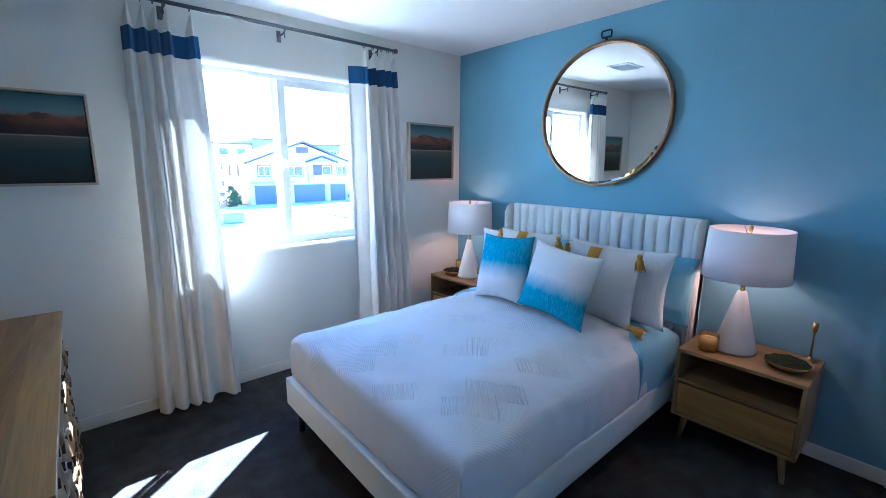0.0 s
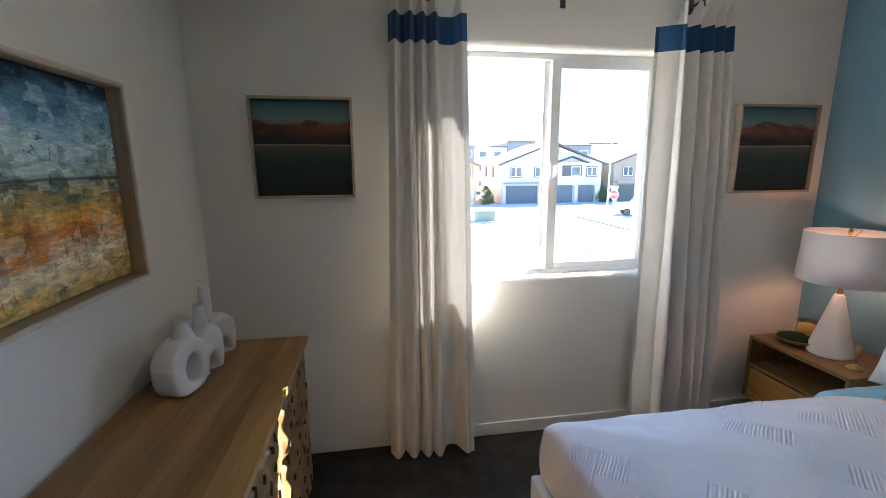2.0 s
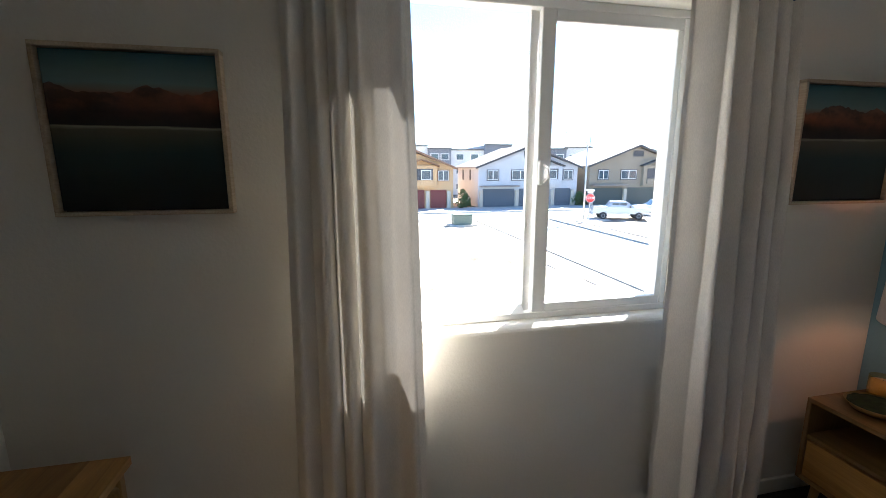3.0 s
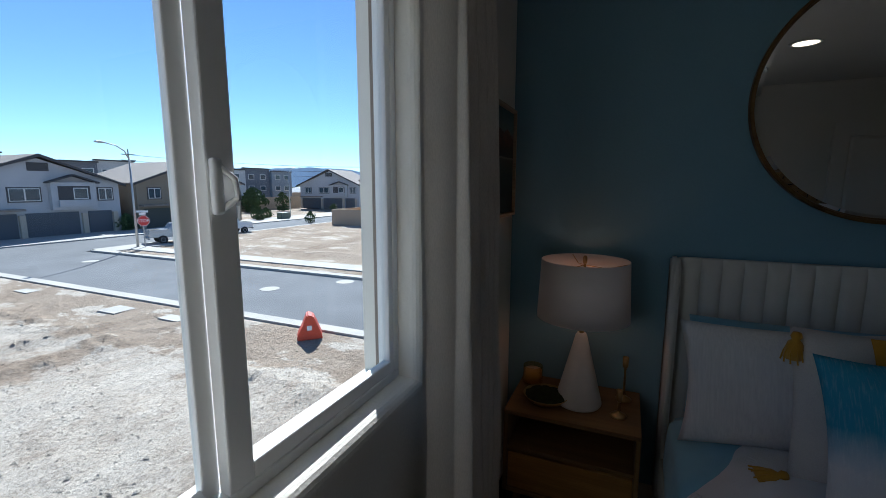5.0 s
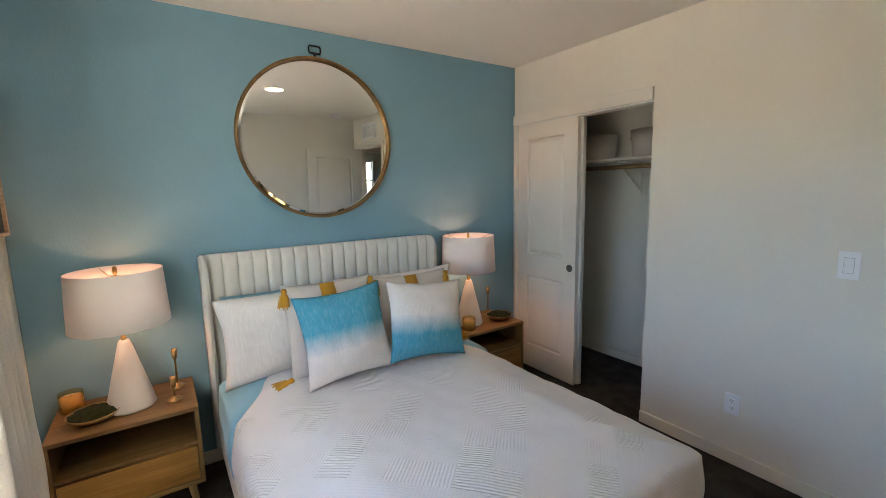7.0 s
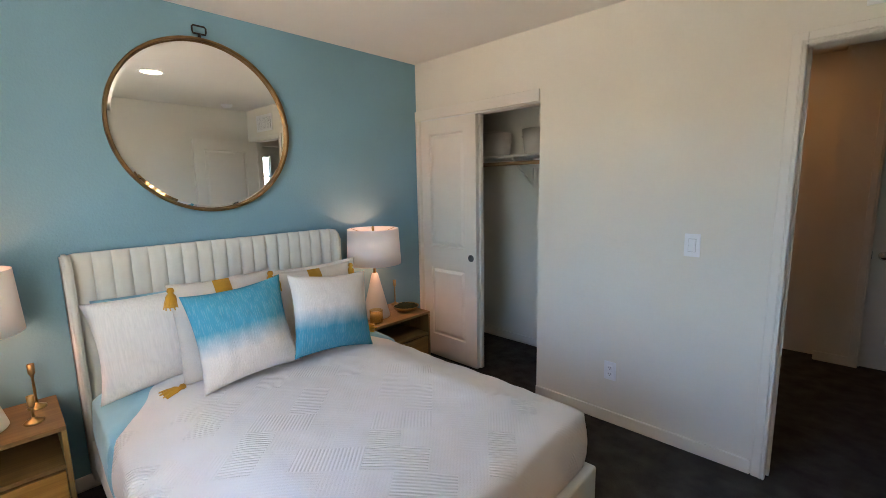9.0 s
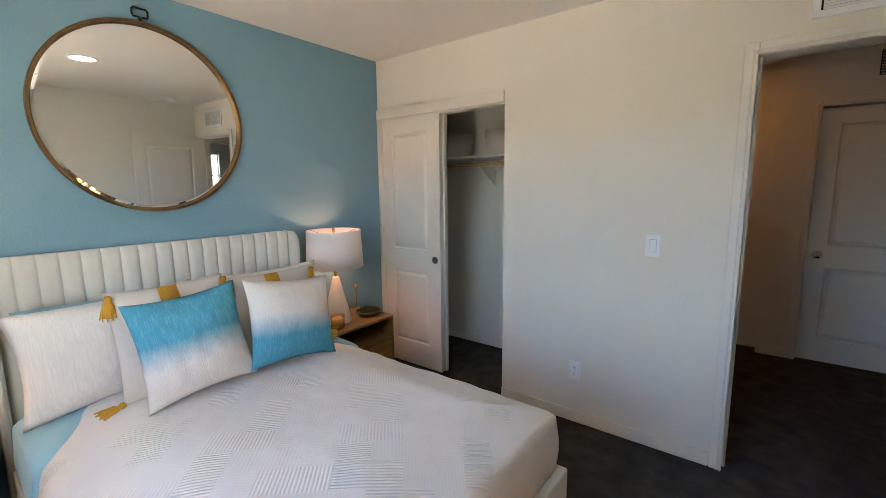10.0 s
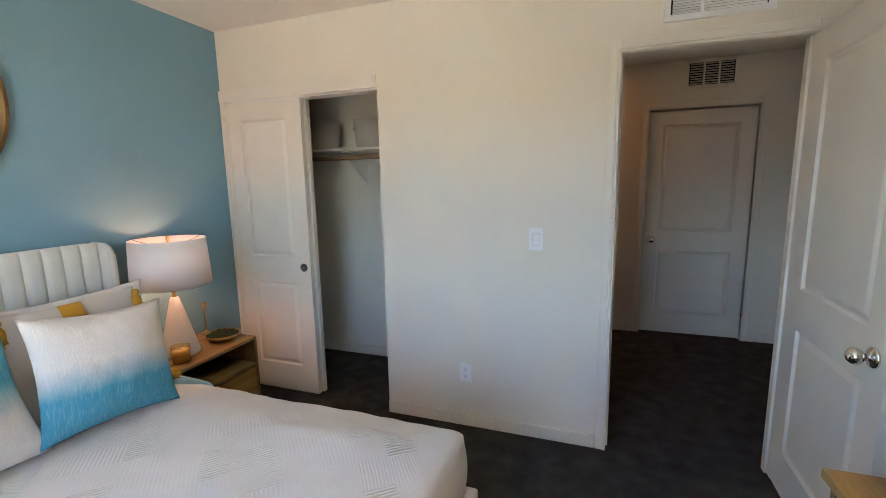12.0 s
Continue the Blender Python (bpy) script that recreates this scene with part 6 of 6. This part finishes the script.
def gable_house(at, turn, w, depth, eave, peak, stucco, garage, trim, label, pitch_x=0.0):
    """Two-storey stucco house, gable to the street; local x along the front, front at y 0, ground at z 0."""
    h = thing("house", at, label, "house", "houses across the street", turn=turn)
    bm = bmesh.new()
    hw = w / 2
    pr = [(-hw, 0), (hw, 0), (hw, eave), (pitch_x, peak - 0.25), (-hw, eave)]
    a, b = [bm.verts.new((x, 0, z)) for x, z in pr], [bm.verts.new((x, depth, z)) for x, z in pr]
    bm.faces.new(a)
    bm.faces.new(b[::-1])
    for i in range(5):
        bm.faces.new((a[i], b[i], b[(i + 1) % 5], a[(i + 1) % 5]))
    part("wall", bm, stucco, h)
    bm = bmesh.new()
    o = 0.45
    for s in (-1, 1):
        ex, ez = s * (hw + o), eave - o * (peak - eave) / hw
        q = [(ex, ez), (pitch_x, peak), (pitch_x, peak + 0.14), (ex, ez + 0.14)]
        c, d = [bm.verts.new((x, -o, z)) for x, z in q], [bm.verts.new((x, depth + o, z)) for x, z in q]
        bm.faces.new(c)
        bm.faces.new(d[::-1])
        for i in range(4):
            bm.faces.new((c[i], d[i], d[(i + 1) % 4], c[(i + 1) % 4]))
    roof = part("roof", bm, ROOF, h, "tiled gable roof")
    for s in (-1, 1):
        ex, ez = s * (hw + o), eave - o * (peak - eave) / hw
        bm = bmesh.new()
        q = [(ex, ez - 0.12), (pitch_x, peak - 0.12), (pitch_x, peak + 0.10), (ex, ez + 0.10)]
        c, d = [bm.verts.new((x, -o - 0.06, z)) for x, z in q], [bm.verts.new((x, -o - 0.005, z)) for x, z in q]
        bm.faces.new(c)
        bm.faces.new(d[::-1])
        for i in range(4):
            bm.faces.new((c[i], d[i], d[(i + 1) % 4], c[(i + 1) % 4]))
        part("fascia", bm, trim, roof)
    # attic vent, upper windows, balcony bay with its own small gable
    part("attic_vent", box(pitch_x - 0.75, pitch_x + 0.75, -0.06, -0.002, peak - 1.35, peak - 0.62), trim, h)
    zc = 3.75
    wall_win(h, -hw * 0.72, zc, 1.3, 1.1, trim, shutter=garage if garage is GAR["red"] else None)
    wall_win(h, -hw * 0.18, zc, 2.1, 1.1, trim)
    wall_win(h, hw * 0.80, zc, 1.2, 1.1, trim)
    bx = hw * 0.36
    bay = part("balcony", box(bx - 1.75, bx + 1.75, -0.5, -0.002, 2.35, 4.85), stucco, h, "recessed balcony under a small gable")
    bm = bmesh.new()
    for s in (-1, 1):
        q = [(bx + s * 2.0, 4.75), (bx, 5.45), (bx, 5.57), (bx + s * 2.0, 4.87)]
        c, d = [bm.verts.new((x, -0.85, z)) for x, z in q], [bm.verts.new((x, -0.002, z)) for x, z in q]
        bm.faces.new(c)
        bm.faces.new(d[::-1])
        for i in range(4):
            bm.faces.new((c[i], d[i], d[(i + 1) % 4], c[(i + 1) % 4]))
    part("small_gable", bm, trim, bay)
    # dark sheet on the bay's front stands in for the balcony's shaded depth
    part("recess_shade", box(bx - 1.25, bx + 1.25, -0.53, -0.5, 2.75, 4.5), TRIMD, bay)
    part("balcony_window", box(bx - 0.1, bx + 1.05, -0.56, -0.53, 3.3, 4.35), FRAMEW, bay)
    part("balcony_pane", box(bx - 0.02, bx + 0.97, -0.575, -0.56, 3.38, 4.27), GLASS_DARK, bay)
    part("railing", box(bx - 1.3, bx + 1.3, -0.72, -0.54, 2.62, 3.25), stucco, bay)
    # ground floor: garage doors between piers, a band of tiles over the first
    gs = ((-hw + 0.55, -hw + 0.55 + w * 0.31), (-hw + w * 0.40, -hw + w * 0.71), (-hw + w * 0.77, -hw + w * 0.93))
    for g0, g1 in gs:
        gd = part("garage_door", box(g0, g1, -0.06, -0.002, 0.0, 2.15), garage, h)
        for k in range(1, 4):
            part("groove", box(g0, g1, -0.064, -0.061, k * 0.54 - 0.012, k * 0.54 + 0.012), TRIMD, gd)
    for x in (gs[0][0] - 0.25, (gs[0][1] + gs[1][0]) / 2, (gs[1][1] + gs[2][0]) / 2, gs[2][1] + 0.25):
        part("pier", box(x - 0.2, x + 0.2, -0.28, -0.002, 0.0, 2.0), TRIML if trim is not FRAMEW else stucco, h)
    part("porch_roof", box(gs[0][0] - 0.4, gs[0][1] + 0.4, -0.75, -0.002, 2.38, 2.55), ROOF, h)
    for y in (depth * 0.35, depth * 0.7):
        part("side_window", box(-hw - 0.05, -hw + 0.01, y - 0.3, y + 0.3, 3.1, 4.4), TRIMD, h)
    return h


gable_house((3.2, 46.5, GZ), 0, 11.6, 11, 4.65, 7.05, STUCCO["tan"], GAR["red"], plain("brown_house_trim", (0.22, 0.11, 0.06), 0.7), "tan stucco two-storey house with red garage doors")
gable_house((18.4, 46.9, GZ), 0, 12.6, 10, 4.75, 7.15, STUCCO["grey"], GAR["charcoal"], TRIMD, "pale grey stucco two-storey house with dark garage doors")
gable_house((32.7, 46.6, GZ), 0, 13.0, 11, 4.9, 7.3, STUCCO["brown"], GAR["green"], TRIMD, "brown stucco two-storey house with dark garage doors")
gable_house((-11.8, 46.5, GZ), 0, 12.4, 11, 4.65, 7.05, STUCCO["beige"], GAR["red"], TRIML, "beige stucco two-storey house with red garage doors")
gable_house((-27, 46.5, GZ), 0, 12.4, 11, 4.65, 7.05, STUCCO["grey"], GAR["charcoal"], TRIMD, "grey stucco two-storey house further along")
gable_house((69.5, 56.0, GZ), -78, 13.0, 11, 4.9, 7.9, STUCCO["grey"], GAR["charcoal"], TRIMD, "far grey stucco house at the street's end")

# tan house beyond the corner lot, behind its block wall
th = thing("house", (43.0, 24.0, GZ), "tan stucco house behind a block wall", "house", "houses across the street")
bm = bmesh.new()
pr = [(-7.5, 0), (5.6, 0), (5.6, 5.4), (-0.4, 8.2), (-7.5, 5.4)]
a, b = [bm.verts.new((0, y, z)) for y, z in pr], [bm.verts.new((11, y, z)) for y, z in pr]
bm.faces.new(a)
bm.faces.new(b[::-1])
for i in range(5):
    bm.faces.new((a[i], b[i], b[(i + 1) % 5], a[(i + 1) % 5]))
part("wall", bm, STUCCO["tan"], th)
bm = bmesh.new()
for e in ((6.2, 5.15), (-8.1, 5.15)):
    q = [e, (-0.4, 8.3), (-0.4, 8.45), (e[0], e[1] + 0.15)]
    c, d = [bm.verts.new((-0.5, y, z)) for y, z in q], [bm.verts.new((11.5, y, z)) for y, z in q]
    bm.faces.new(c)
    bm.faces.new(d[::-1])
    for i in range(4):
        bm.faces.new((c[i], d[i], d[(i + 1) % 4], c[(i + 1) % 4]))
part("roof", bm, ROOF, th)
for y, z in ((2.0, 4.75), (4.2, 1.9), (2.4, 1.9), (-3.5, 4.75)):
    wn = part("window", box(-0.05, -0.002, y - 0.85, y + 0.85, z - 0.65, z + 0.65), TRIML, th)
    for s in (-1, 1):
        part("pane", box(-0.08, -0.05, y + s * 0.36 - 0.3, y + s * 0.36 + 0.3, z - 0.5, z + 0.5), GLASS_DARK, wn)
part("ledge", box(-0.10, -0.002, -7.4, 5.5, 3.0, 3.2), TRIML, th)
slab("wall_block", 38.9, 39.1, 8.0, 31.6, GZ - 0.1, GZ + 1.85, STUCCO["beige"], "beige concrete block garden wall", "wall")
slab("wall_block", 39.1, 52.0, 31.4, 31.6, GZ - 0.1, GZ + 1.85, STUCCO["beige"], "beige concrete block garden wall", "wall")
slab("wall_block", -14.0, -6.2, 31.0, 31.2, GZ - 0.1, GZ + 1.7, STUCCO["beige"], "beige concrete block garden wall", "wall")
slab("wall_block", 44.0, 110.0, 66.0, 66.3, GZ - 0.1, GZ + 2.4, STUCCO["beige"], "far tan block wall along the road", "wall")

# flat-roofed apartments behind the houses
apt = thing("apartment_building", (-20, 72, GZ), "long flat-roofed grey and white apartment building", "apartments")
apt.scale = (1, 1, 0.89)
x, k = 0.0, 0
spec = [(7, 9.1, "slate"), (6, 8.7, "pale"), (5, 9.3, "slate"), (7, 8.8, "blue_grey"), (5.5, 9.3, "pale"), (4, 8.8, "slate"), (6, 8.6, "pale"), (5.0, 9.6, "slate"), (6, 8.9, "blue_grey"), (4.5, 8.9, "slate"), (5.5, 9.3, "pale"), (6, 8.6, "slate"), (7, 9.0, "blue_grey"), (8, 8.7, "pale"), (7, 9.2, "slate"), (6, 8.7, "blue_grey")]
for w, hh, col in spec:
    y0 = -0.6 * (k % 2)
    bay = part("bay", box(x, x + w - 0.01, y0, 12, 0, hh), STUCCO[col], apt)
    part("parapet", box(x - 0.1, x + w + 0.1, y0 - 0.25, y0 + 0.3, hh, hh + 0.22), TRIMD, bay)
    for z in (1.6, 4.6, 7.3):
        for s in (0.28, 0.72):
            part("window", box(x + w * s - 0.75, x + w * s + 0.75, y0 - 0.05, y0 - 0.002, z - 0.6, z + 0.65), FRAMEW, bay)
            part("pane", box(x + w * s - 0.62, x + w * s + 0.62, y0 - 0.08, y0 - 0.05, z - 0.48, z + 0.53), GLASS_DARK, bay)
    x += w
    k += 1


def pickup(at, turn, paint, label):
    """Crew-cab pickup; local x forward, wheels on z 0."""
    t = thing("pickup_truck", at, label, "pickup truck", "parked pickup trucks", turn=turn)
    prof = [(2.75, 0.55), (2.80, 0.95), (2.65, 1.12), (1.35, 1.20), (0.62, 1.80), (0.2, 1.86), (-0.95, 1.84), (-1.25, 1.28), (-2.75, 1.26), (-2.80, 0.62)]
    bm = bmesh.new()
    hw = 0.95
    rings = []
    for s in (-1, 1):
        rings.append([bm.verts.new((x, s * (hw if z < 1.3 else hw - 0.17), z)) for x, z in prof])
    bm.faces.new(rings[0])
    bm.faces.new(rings[1][::-1])
    for i in range(len(prof)):
        j = (i + 1) % len(prof)
        bm.faces.new((rings[0][i], rings[1][i], rings[1][j], rings[0][j]))
    bmesh.ops.bevel(bm, geom=bm.edges[:], offset=0.05, segments=2, affect="EDGES")
    part("body", bm, paint, t, smooth=False)
    part("bed_floor", box(-2.70, -1.32, -0.80, 0.80, 1.262, 1.272), DARKGAP, t)
    bm = bmesh.new()
    q = [(1.30, -0.74, 1.245), (1.30, 0.74, 1.245), (0.68, 0.70, 1.775), (0.68, -0.70, 1.775)]
    bm.faces.new([bm.verts.new((x + 0.035, y, z + 0.03)) for x, y, z in q])
    part("windscreen", bm, GLASS_DARK, t)
    for s in (-1, 1):
        for xa, xb in ((0.55, -0.12), (-0.2, -0.88)):
            part("side_glass", box(xb, xa, s * 0.865 - 0.02, s * 0.865 + 0.02, 1.36, 1.72, 0.015, 1), GLASS_DARK, t)
        part("headlight", box(2.70, 2.83, s * 0.72 - 0.17, s * 0.72 + 0.17, 0.86, 1.04, 0.03), SIGNW, t)
        part("mirror", box(0.78, 0.92, s * 1.08 - 0.10, s * 1.08 + 0.10, 1.26, 1.46, 0.03), DARKGAP, t)
        for x in (1.75, -1.75):
            wh = part("tyre", lathe([(0.20, -0.13), (0.36, -0.13), (0.39, -0.09), (0.39, 0.09), (0.36, 0.13), (0.20, 0.13)], 28, (x, s * 0.88, 0.39), "y"), RUBBER, t, smooth=True)
            part("rim", lathe([(0.0, s * 0.10), (0.19, s * 0.135), (0.21, s * 0.12), (0.21, s * 0.05)], 20, (x, s * 0.88, 0.39), "y"), GALV, wh)
    part("grille", box(2.76, 2.83, -0.50, 0.50, 0.74, 1.04, 0.02), DARKGAP, t)
    part("bumper", box(2.72, 2.93, -0.92, 0.92, 0.46, 0.68, 0.04), GALV, t)
    part("rear_bumper", box(-2.93, -2.76, -0.90, 0.90, 0.46, 0.66, 0.04), GALV, t)
    return t


pickup((-0.7, 34.6, GZ), -94, PAINT_W, "white pickup truck parked facing the lot").scale = (0.85, 0.85, 0.85)
pickup((21.0, 32.6, GZ + 0.06), -22, PAINT_G, "silver pickup truck parked by the corner lot").scale = (0.85, 0.85, 0.85)
pickup((26.6, 34.5, GZ), 168, PAINT_W, "white pickup truck parked along the street").scale = (0.85, 0.85, 0.85)

stop = thing("stop_sign", (17.45, 31.6, GZ), "red octagonal stop sign on a steel post", "stop sign")
part("post", box(-0.03, 0.03, -0.03, 0.03, 0, 2.35), GALV, stop)
bm = lathe([(0.0, -0.012), (0.40, -0.012), (0.40, 0.012), (0.0, 0.012)], 8, (0, 0, 0), "y")
plate = part("plate", bm, SIGNRED, stop, m=pose(0, -0.05, 2.02, 0, 22.5, -25))
rim = part("border", lathe([(0.37, -0.016), (0.395, -0.016), (0.395, -0.013), (0.37, -0.013)], 8, (0, 0, 0), "y", True), SIGNW, stop, m=pose(0, -0.05, 2.02, 0, 22.5, -25))
txt = bpy.data.curves.new("stop_text", "FONT")
txt.body, txt.size, txt.align_x, txt.align_y, txt.extrude = "STOP", 0.30, "CENTER", "CENTER", 0.003
tm = bpy.data.objects.new("stop_text", txt)
scene.collection.objects.link(tm)
bpy.context.view_layer.update()
me = bpy.data.meshes.new_from_object(tm.evaluated_get(bpy.context.evaluated_depsgraph_get()))
bpy.data.objects.remove(tm)
lt = new("lettering", me)
me.materials.clear()
me.materials.append(SIGNW)
lt.parent = stop
lt.matrix_basis = pose(0, -0.05, 2.02, 0, 0, -25) @ pose(0, -0.018, 0, 90, 0, 0)
for k, dz in enumerate((2.45, 2.62)):
    part("street_blade", box(-0.4, 0.4, -0.01, 0.01, dz, dz + 0.14), SIGNW, stop, "white street name blade, illegible", m=pose(0, 0, 0, 0, 0, 30 + 90 * k))


def street_lamp(at, turn):
    s = thing("street_lamp", at, "tall galvanised street lamp with curved arm", "street lamp", "street lamps", turn=turn)
    part("pole", tube([(0, 0, 0), (0, 0, 6.6)], [0.09, 0.055], 12), GALV, s, smooth=True)
    part("arm", tube([(0, 0, 6.4), (-0.4, 0, 6.95), (-1.2, 0, 7.25), (-2.3, 0, 7.35)], [0.05, 0.045, 0.04, 0.035], 10), GALV, s, smooth=True)
    part("head", box(-2.95, -2.25, -0.12, 0.12, 7.28, 7.40, 0.04), GALV, s)
    return s


street_lamp((17.35, 32.3, GZ), 25)
street_lamp((47.0, 45.5, GZ), 180)
street_lamp((-4.0, 41.9, GZ), 90)

ub = thing("utility_box", (6.2, 31.6, GZ + 0.02), "grey-green metal utility box on a concrete pad", "utility box")
part("pad", box(-1.1, 1.1, -0.8, 0.8, -0.1, 0.10), CONC, ub)
part("cabinet", box(-0.75, 0.75, -0.5, 0.5, 0.101, 0.85, 0.04), BOXG, ub)
part("lid", box(-0.80, 0.80, -0.55, 0.55, 0.851, 0.93, 0.02), BOXG, ub)
ub2 = copy_thing(ub, pose(43.5, 43.5, GZ))

br = thing("traffic_barrier", (7.5, 7.95, GZ + 0.03), "worn orange-red plastic water barrier", "barrier")
bm = bmesh.new()
pr = [(-0.36, 0.0), (0.36, 0.0), (0.35, 0.12), (0.24, 0.42), (0.12, 0.70), (-0.06, 0.76), (-0.20, 0.42), (-0.35, 0.12)]
a, b = [bm.verts.new((x, -0.26, z)) for x, z in pr], [bm.verts.new((x, 0.26, z)) for x, z in pr]
bm.faces.new(a)
bm.faces.new(b[::-1])
for i in range(8):
    bm.faces.new((a[i], b[i], b[(i + 1) % 8], a[(i + 1) % 8]))
bmesh.ops.bevel(bm, geom=bm.edges[:], offset=0.03, segments=2, affect="EDGES")
part("shell", bm, BARRED, br, m=pose(0, 0, 0, 0, 0, -49))
part("mark", box(-0.07, 0.07, -0.266, -0.26, 0.30, 0.44), SIGNW, br, "faded white mark", m=pose(0, 0, 0, 0, 0, -49))


def shrub(at, r, h, n, seed, name="shrub", label="low green shrub by the houses"):
    rn = random.Random(seed)
    s = thing(name, at, label, name, name + "s along the street")
    bm = bmesh.new()
    for _ in range(n):
        a, q, zz = rn.uniform(0, 6.283), rn.random() ** 0.5, rn.random()
        w = math.sin(math.pi * (0.15 + 0.8 * zz)) * (0.75 + 0.5 * rn.random())
        c = Vector((r * q * w * math.cos(a), r * q * w * math.sin(a), h * zz))
        sz = r * rn.uniform(0.10, 0.20)
        m = Euler((rn.uniform(0, 6), rn.uniform(0, 6), rn.uniform(0, 6))).to_matrix()
        for e in (0, 1.57):
            m2 = m @ Euler((e, 0, 0)).to_matrix()
            bm.faces.new([bm.verts.new(c + m2 @ Vector((x * sz, y * sz * 0.6, 0))) for x, y in ((-1, 0), (0, -1), (1, 0), (0, 1))])
    part("crown", bm, LEAVES, s)
    part("trunk", tube([(0, 0, -0.05), (0.02, 0, h * 0.35), (0, 0.02, h * 0.8)], [r * 0.08, r * 0.06, r * 0.02], 7), BARK, s)
    return s


for i, (x, y, r, h) in enumerate(((10.0, 46.0, 0.8, 2.2), (10.8, 47.5, 0.7, 1.5), (24.9, 46.5, 0.9, 1.7), (25.6, 47.5, 0.8, 1.5), (-4.6, 45.5, 0.7, 2.0), (40.8, 45.0, 0.8, 1.4), (41.8, 47.0, 0.7, 1.6), (44.0, 47.2, 0.9, 1.5), (63.0, 50.0, 0.8, 1.3), (60.5, 60, 1.6, 3.4), (55, 62, 1.8, 4.0), (50, 63.5, 2.2, 3.6), (46.0, 62.5, 2.0, 3.8), (58, 64.5, 2.4, 4.2), (40.5, 36.2, 0.7, 1.4))):
    shrub((x, y, GZ), r, h, 260, 40 + i)

# far woods, low roofs, mountains and the power line
rn = random.Random(5)
bm = bmesh.new()
for _ in range(420):
    x, y = rn.uniform(40, 330), rn.uniform(95, 190)
    r = rn.uniform(2.0, 4.0)
    c = Vector((x, y, GZ + rn.uniform(0.6, 1.6)))
    for _k in range(16):
        d = Vector((rn.gauss(0, 0.5), rn.gauss(0, 0.5), rn.gauss(0.4, 0.35))) * r
        s = r * rn.uniform(0.18, 0.34)
        m = Euler((rn.uniform(0, 6), rn.uniform(0, 6), rn.uniform(0, 6))).to_matrix()
        for e in (0, 1.57):
            m2 = m @ Euler((e, 0, 0)).to_matrix()
            bm.faces.new([bm.verts.new(c + d + m2 @ Vector(q) * s) for q in ((-1, 0, 0), (0, -0.7, 0), (1, 0, 0), (0, 0.7, 0))])
single("far_trees", bm, TREES, "distant belt of green trees", "trees", kind="stuff")
for i in range(10):
    x, y = 62 + i * 17 + rn.uniform(-4, 4), 84 + rn.uniform(-4, 10)
    w = rn.uniform(5, 8)
    fh = thing("far_house", (x, y, GZ), "distant low house with pale roof", "house", "distant houses")
    part("wall", box(-w, w, 0, 9, 0, 3.0), STUCCO["beige"], fh)
    bm = bmesh.new()
    vs = [bm.verts.new(q) for q in ((-w - .4, -.4, 2.9), (w + .4, -.4, 2.9), (w + .4, 9.4, 2.9), (-w - .4, 9.4, 2.9), (-w * .5, 4.5, 4.5), (w * .5, 4.5, 4.5))]
    for q in ((0, 1, 5, 4), (1, 2, 5), (2, 3, 4, 5), (3, 0, 4), (0, 3, 2, 1)):
        bm.faces.new([vs[i2] for i2 in q])
    part("roof", bm, STUCCO["pale"], fh)
bm = bmesh.new()
lo, hi = [], []
for i in range(181):
    a = radians(-25 + i * 0.75)
    d = 2600
    h = 55 + 60 * noise.fractal(Vector((i * 0.055, 0.3, 0)), 1.0, 2.0, 5) + 40 * max(0, math.sin((i - 40) * 0.045))
    lo.append(bm.verts.new((d * math.sin(a), d * math.cos(a), GZ - 5)))
    hi.append(bm.verts.new((d * 1.08 * math.sin(a), d * 1.08 * math.cos(a), max(18, h))))
for i in range(180):
    bm.faces.new((lo[i], lo[i + 1], hi[i + 1], hi[i]))
single("backdrop", bm, MOUNT, "hazy blue mountain range on the horizon", "mountains", kind="structure", smooth=True)
py = thing("power_pole", (94, 162, GZ), "tall power transmission pole with cross-arms", "power pole", "power poles")
part("mast", tube([(0, 0, 0), (0, 0, 17.5)], [0.4, 0.18], 8), STEEL, py)
for z in (11.5, 13.5, 15.5):
    part("cross_arm", box(-2.4, 2.4, -0.12, 0.12, z, z + 0.25), STEEL, py)
py2 = copy_thing(py, pose(190, 60, GZ))
ln = thing("power_lines", (0, 0, GZ), "thin overhead power lines", "power lines")
for z in (11.5, 13.5, 15.5):
    for s in (-2.3, 2.3):
        part("wire", tube([(94 + s + 96 * k / 12, 162 - 102 * k / 12, z - 3.0 * 4 * (k / 12) * (1 - k / 12)) for k in range(13)], 0.035, 4), STEEL, ln)
# stones scattered over the lot
rn = random.Random(21)
bm = bmesh.new()
for _ in range(9000):
    x, y = rn.uniform(-8, 7.2), 1.0 + 22 * rn.random() ** 1.6
    r = rn.uniform(0.014, 0.04) if rn.random() < 0.97 else rn.uniform(0.045, 0.08)
    z = ground_height(x, y) + r * 0.2
    vs = [bm.verts.new((x + r * dx * rn.uniform(0.6, 1.2), y + r * dy * rn.uniform(0.6, 1.2), z + r * dz * 0.35)) for dx, dy, dz in ((1, 0, 0), (0, 1, 0), (-1, 0, 0), (0, -1, 0), (0, 0, 1))]
    for q in ((0, 1, 4), (1, 2, 4), (2, 3, 4), (3, 0, 4)):
        bm.faces.new([vs[k] for k in q])
single("gravel", bm, DIRT, "loose stones scattered on the dirt", "gravel", kind="stuff")
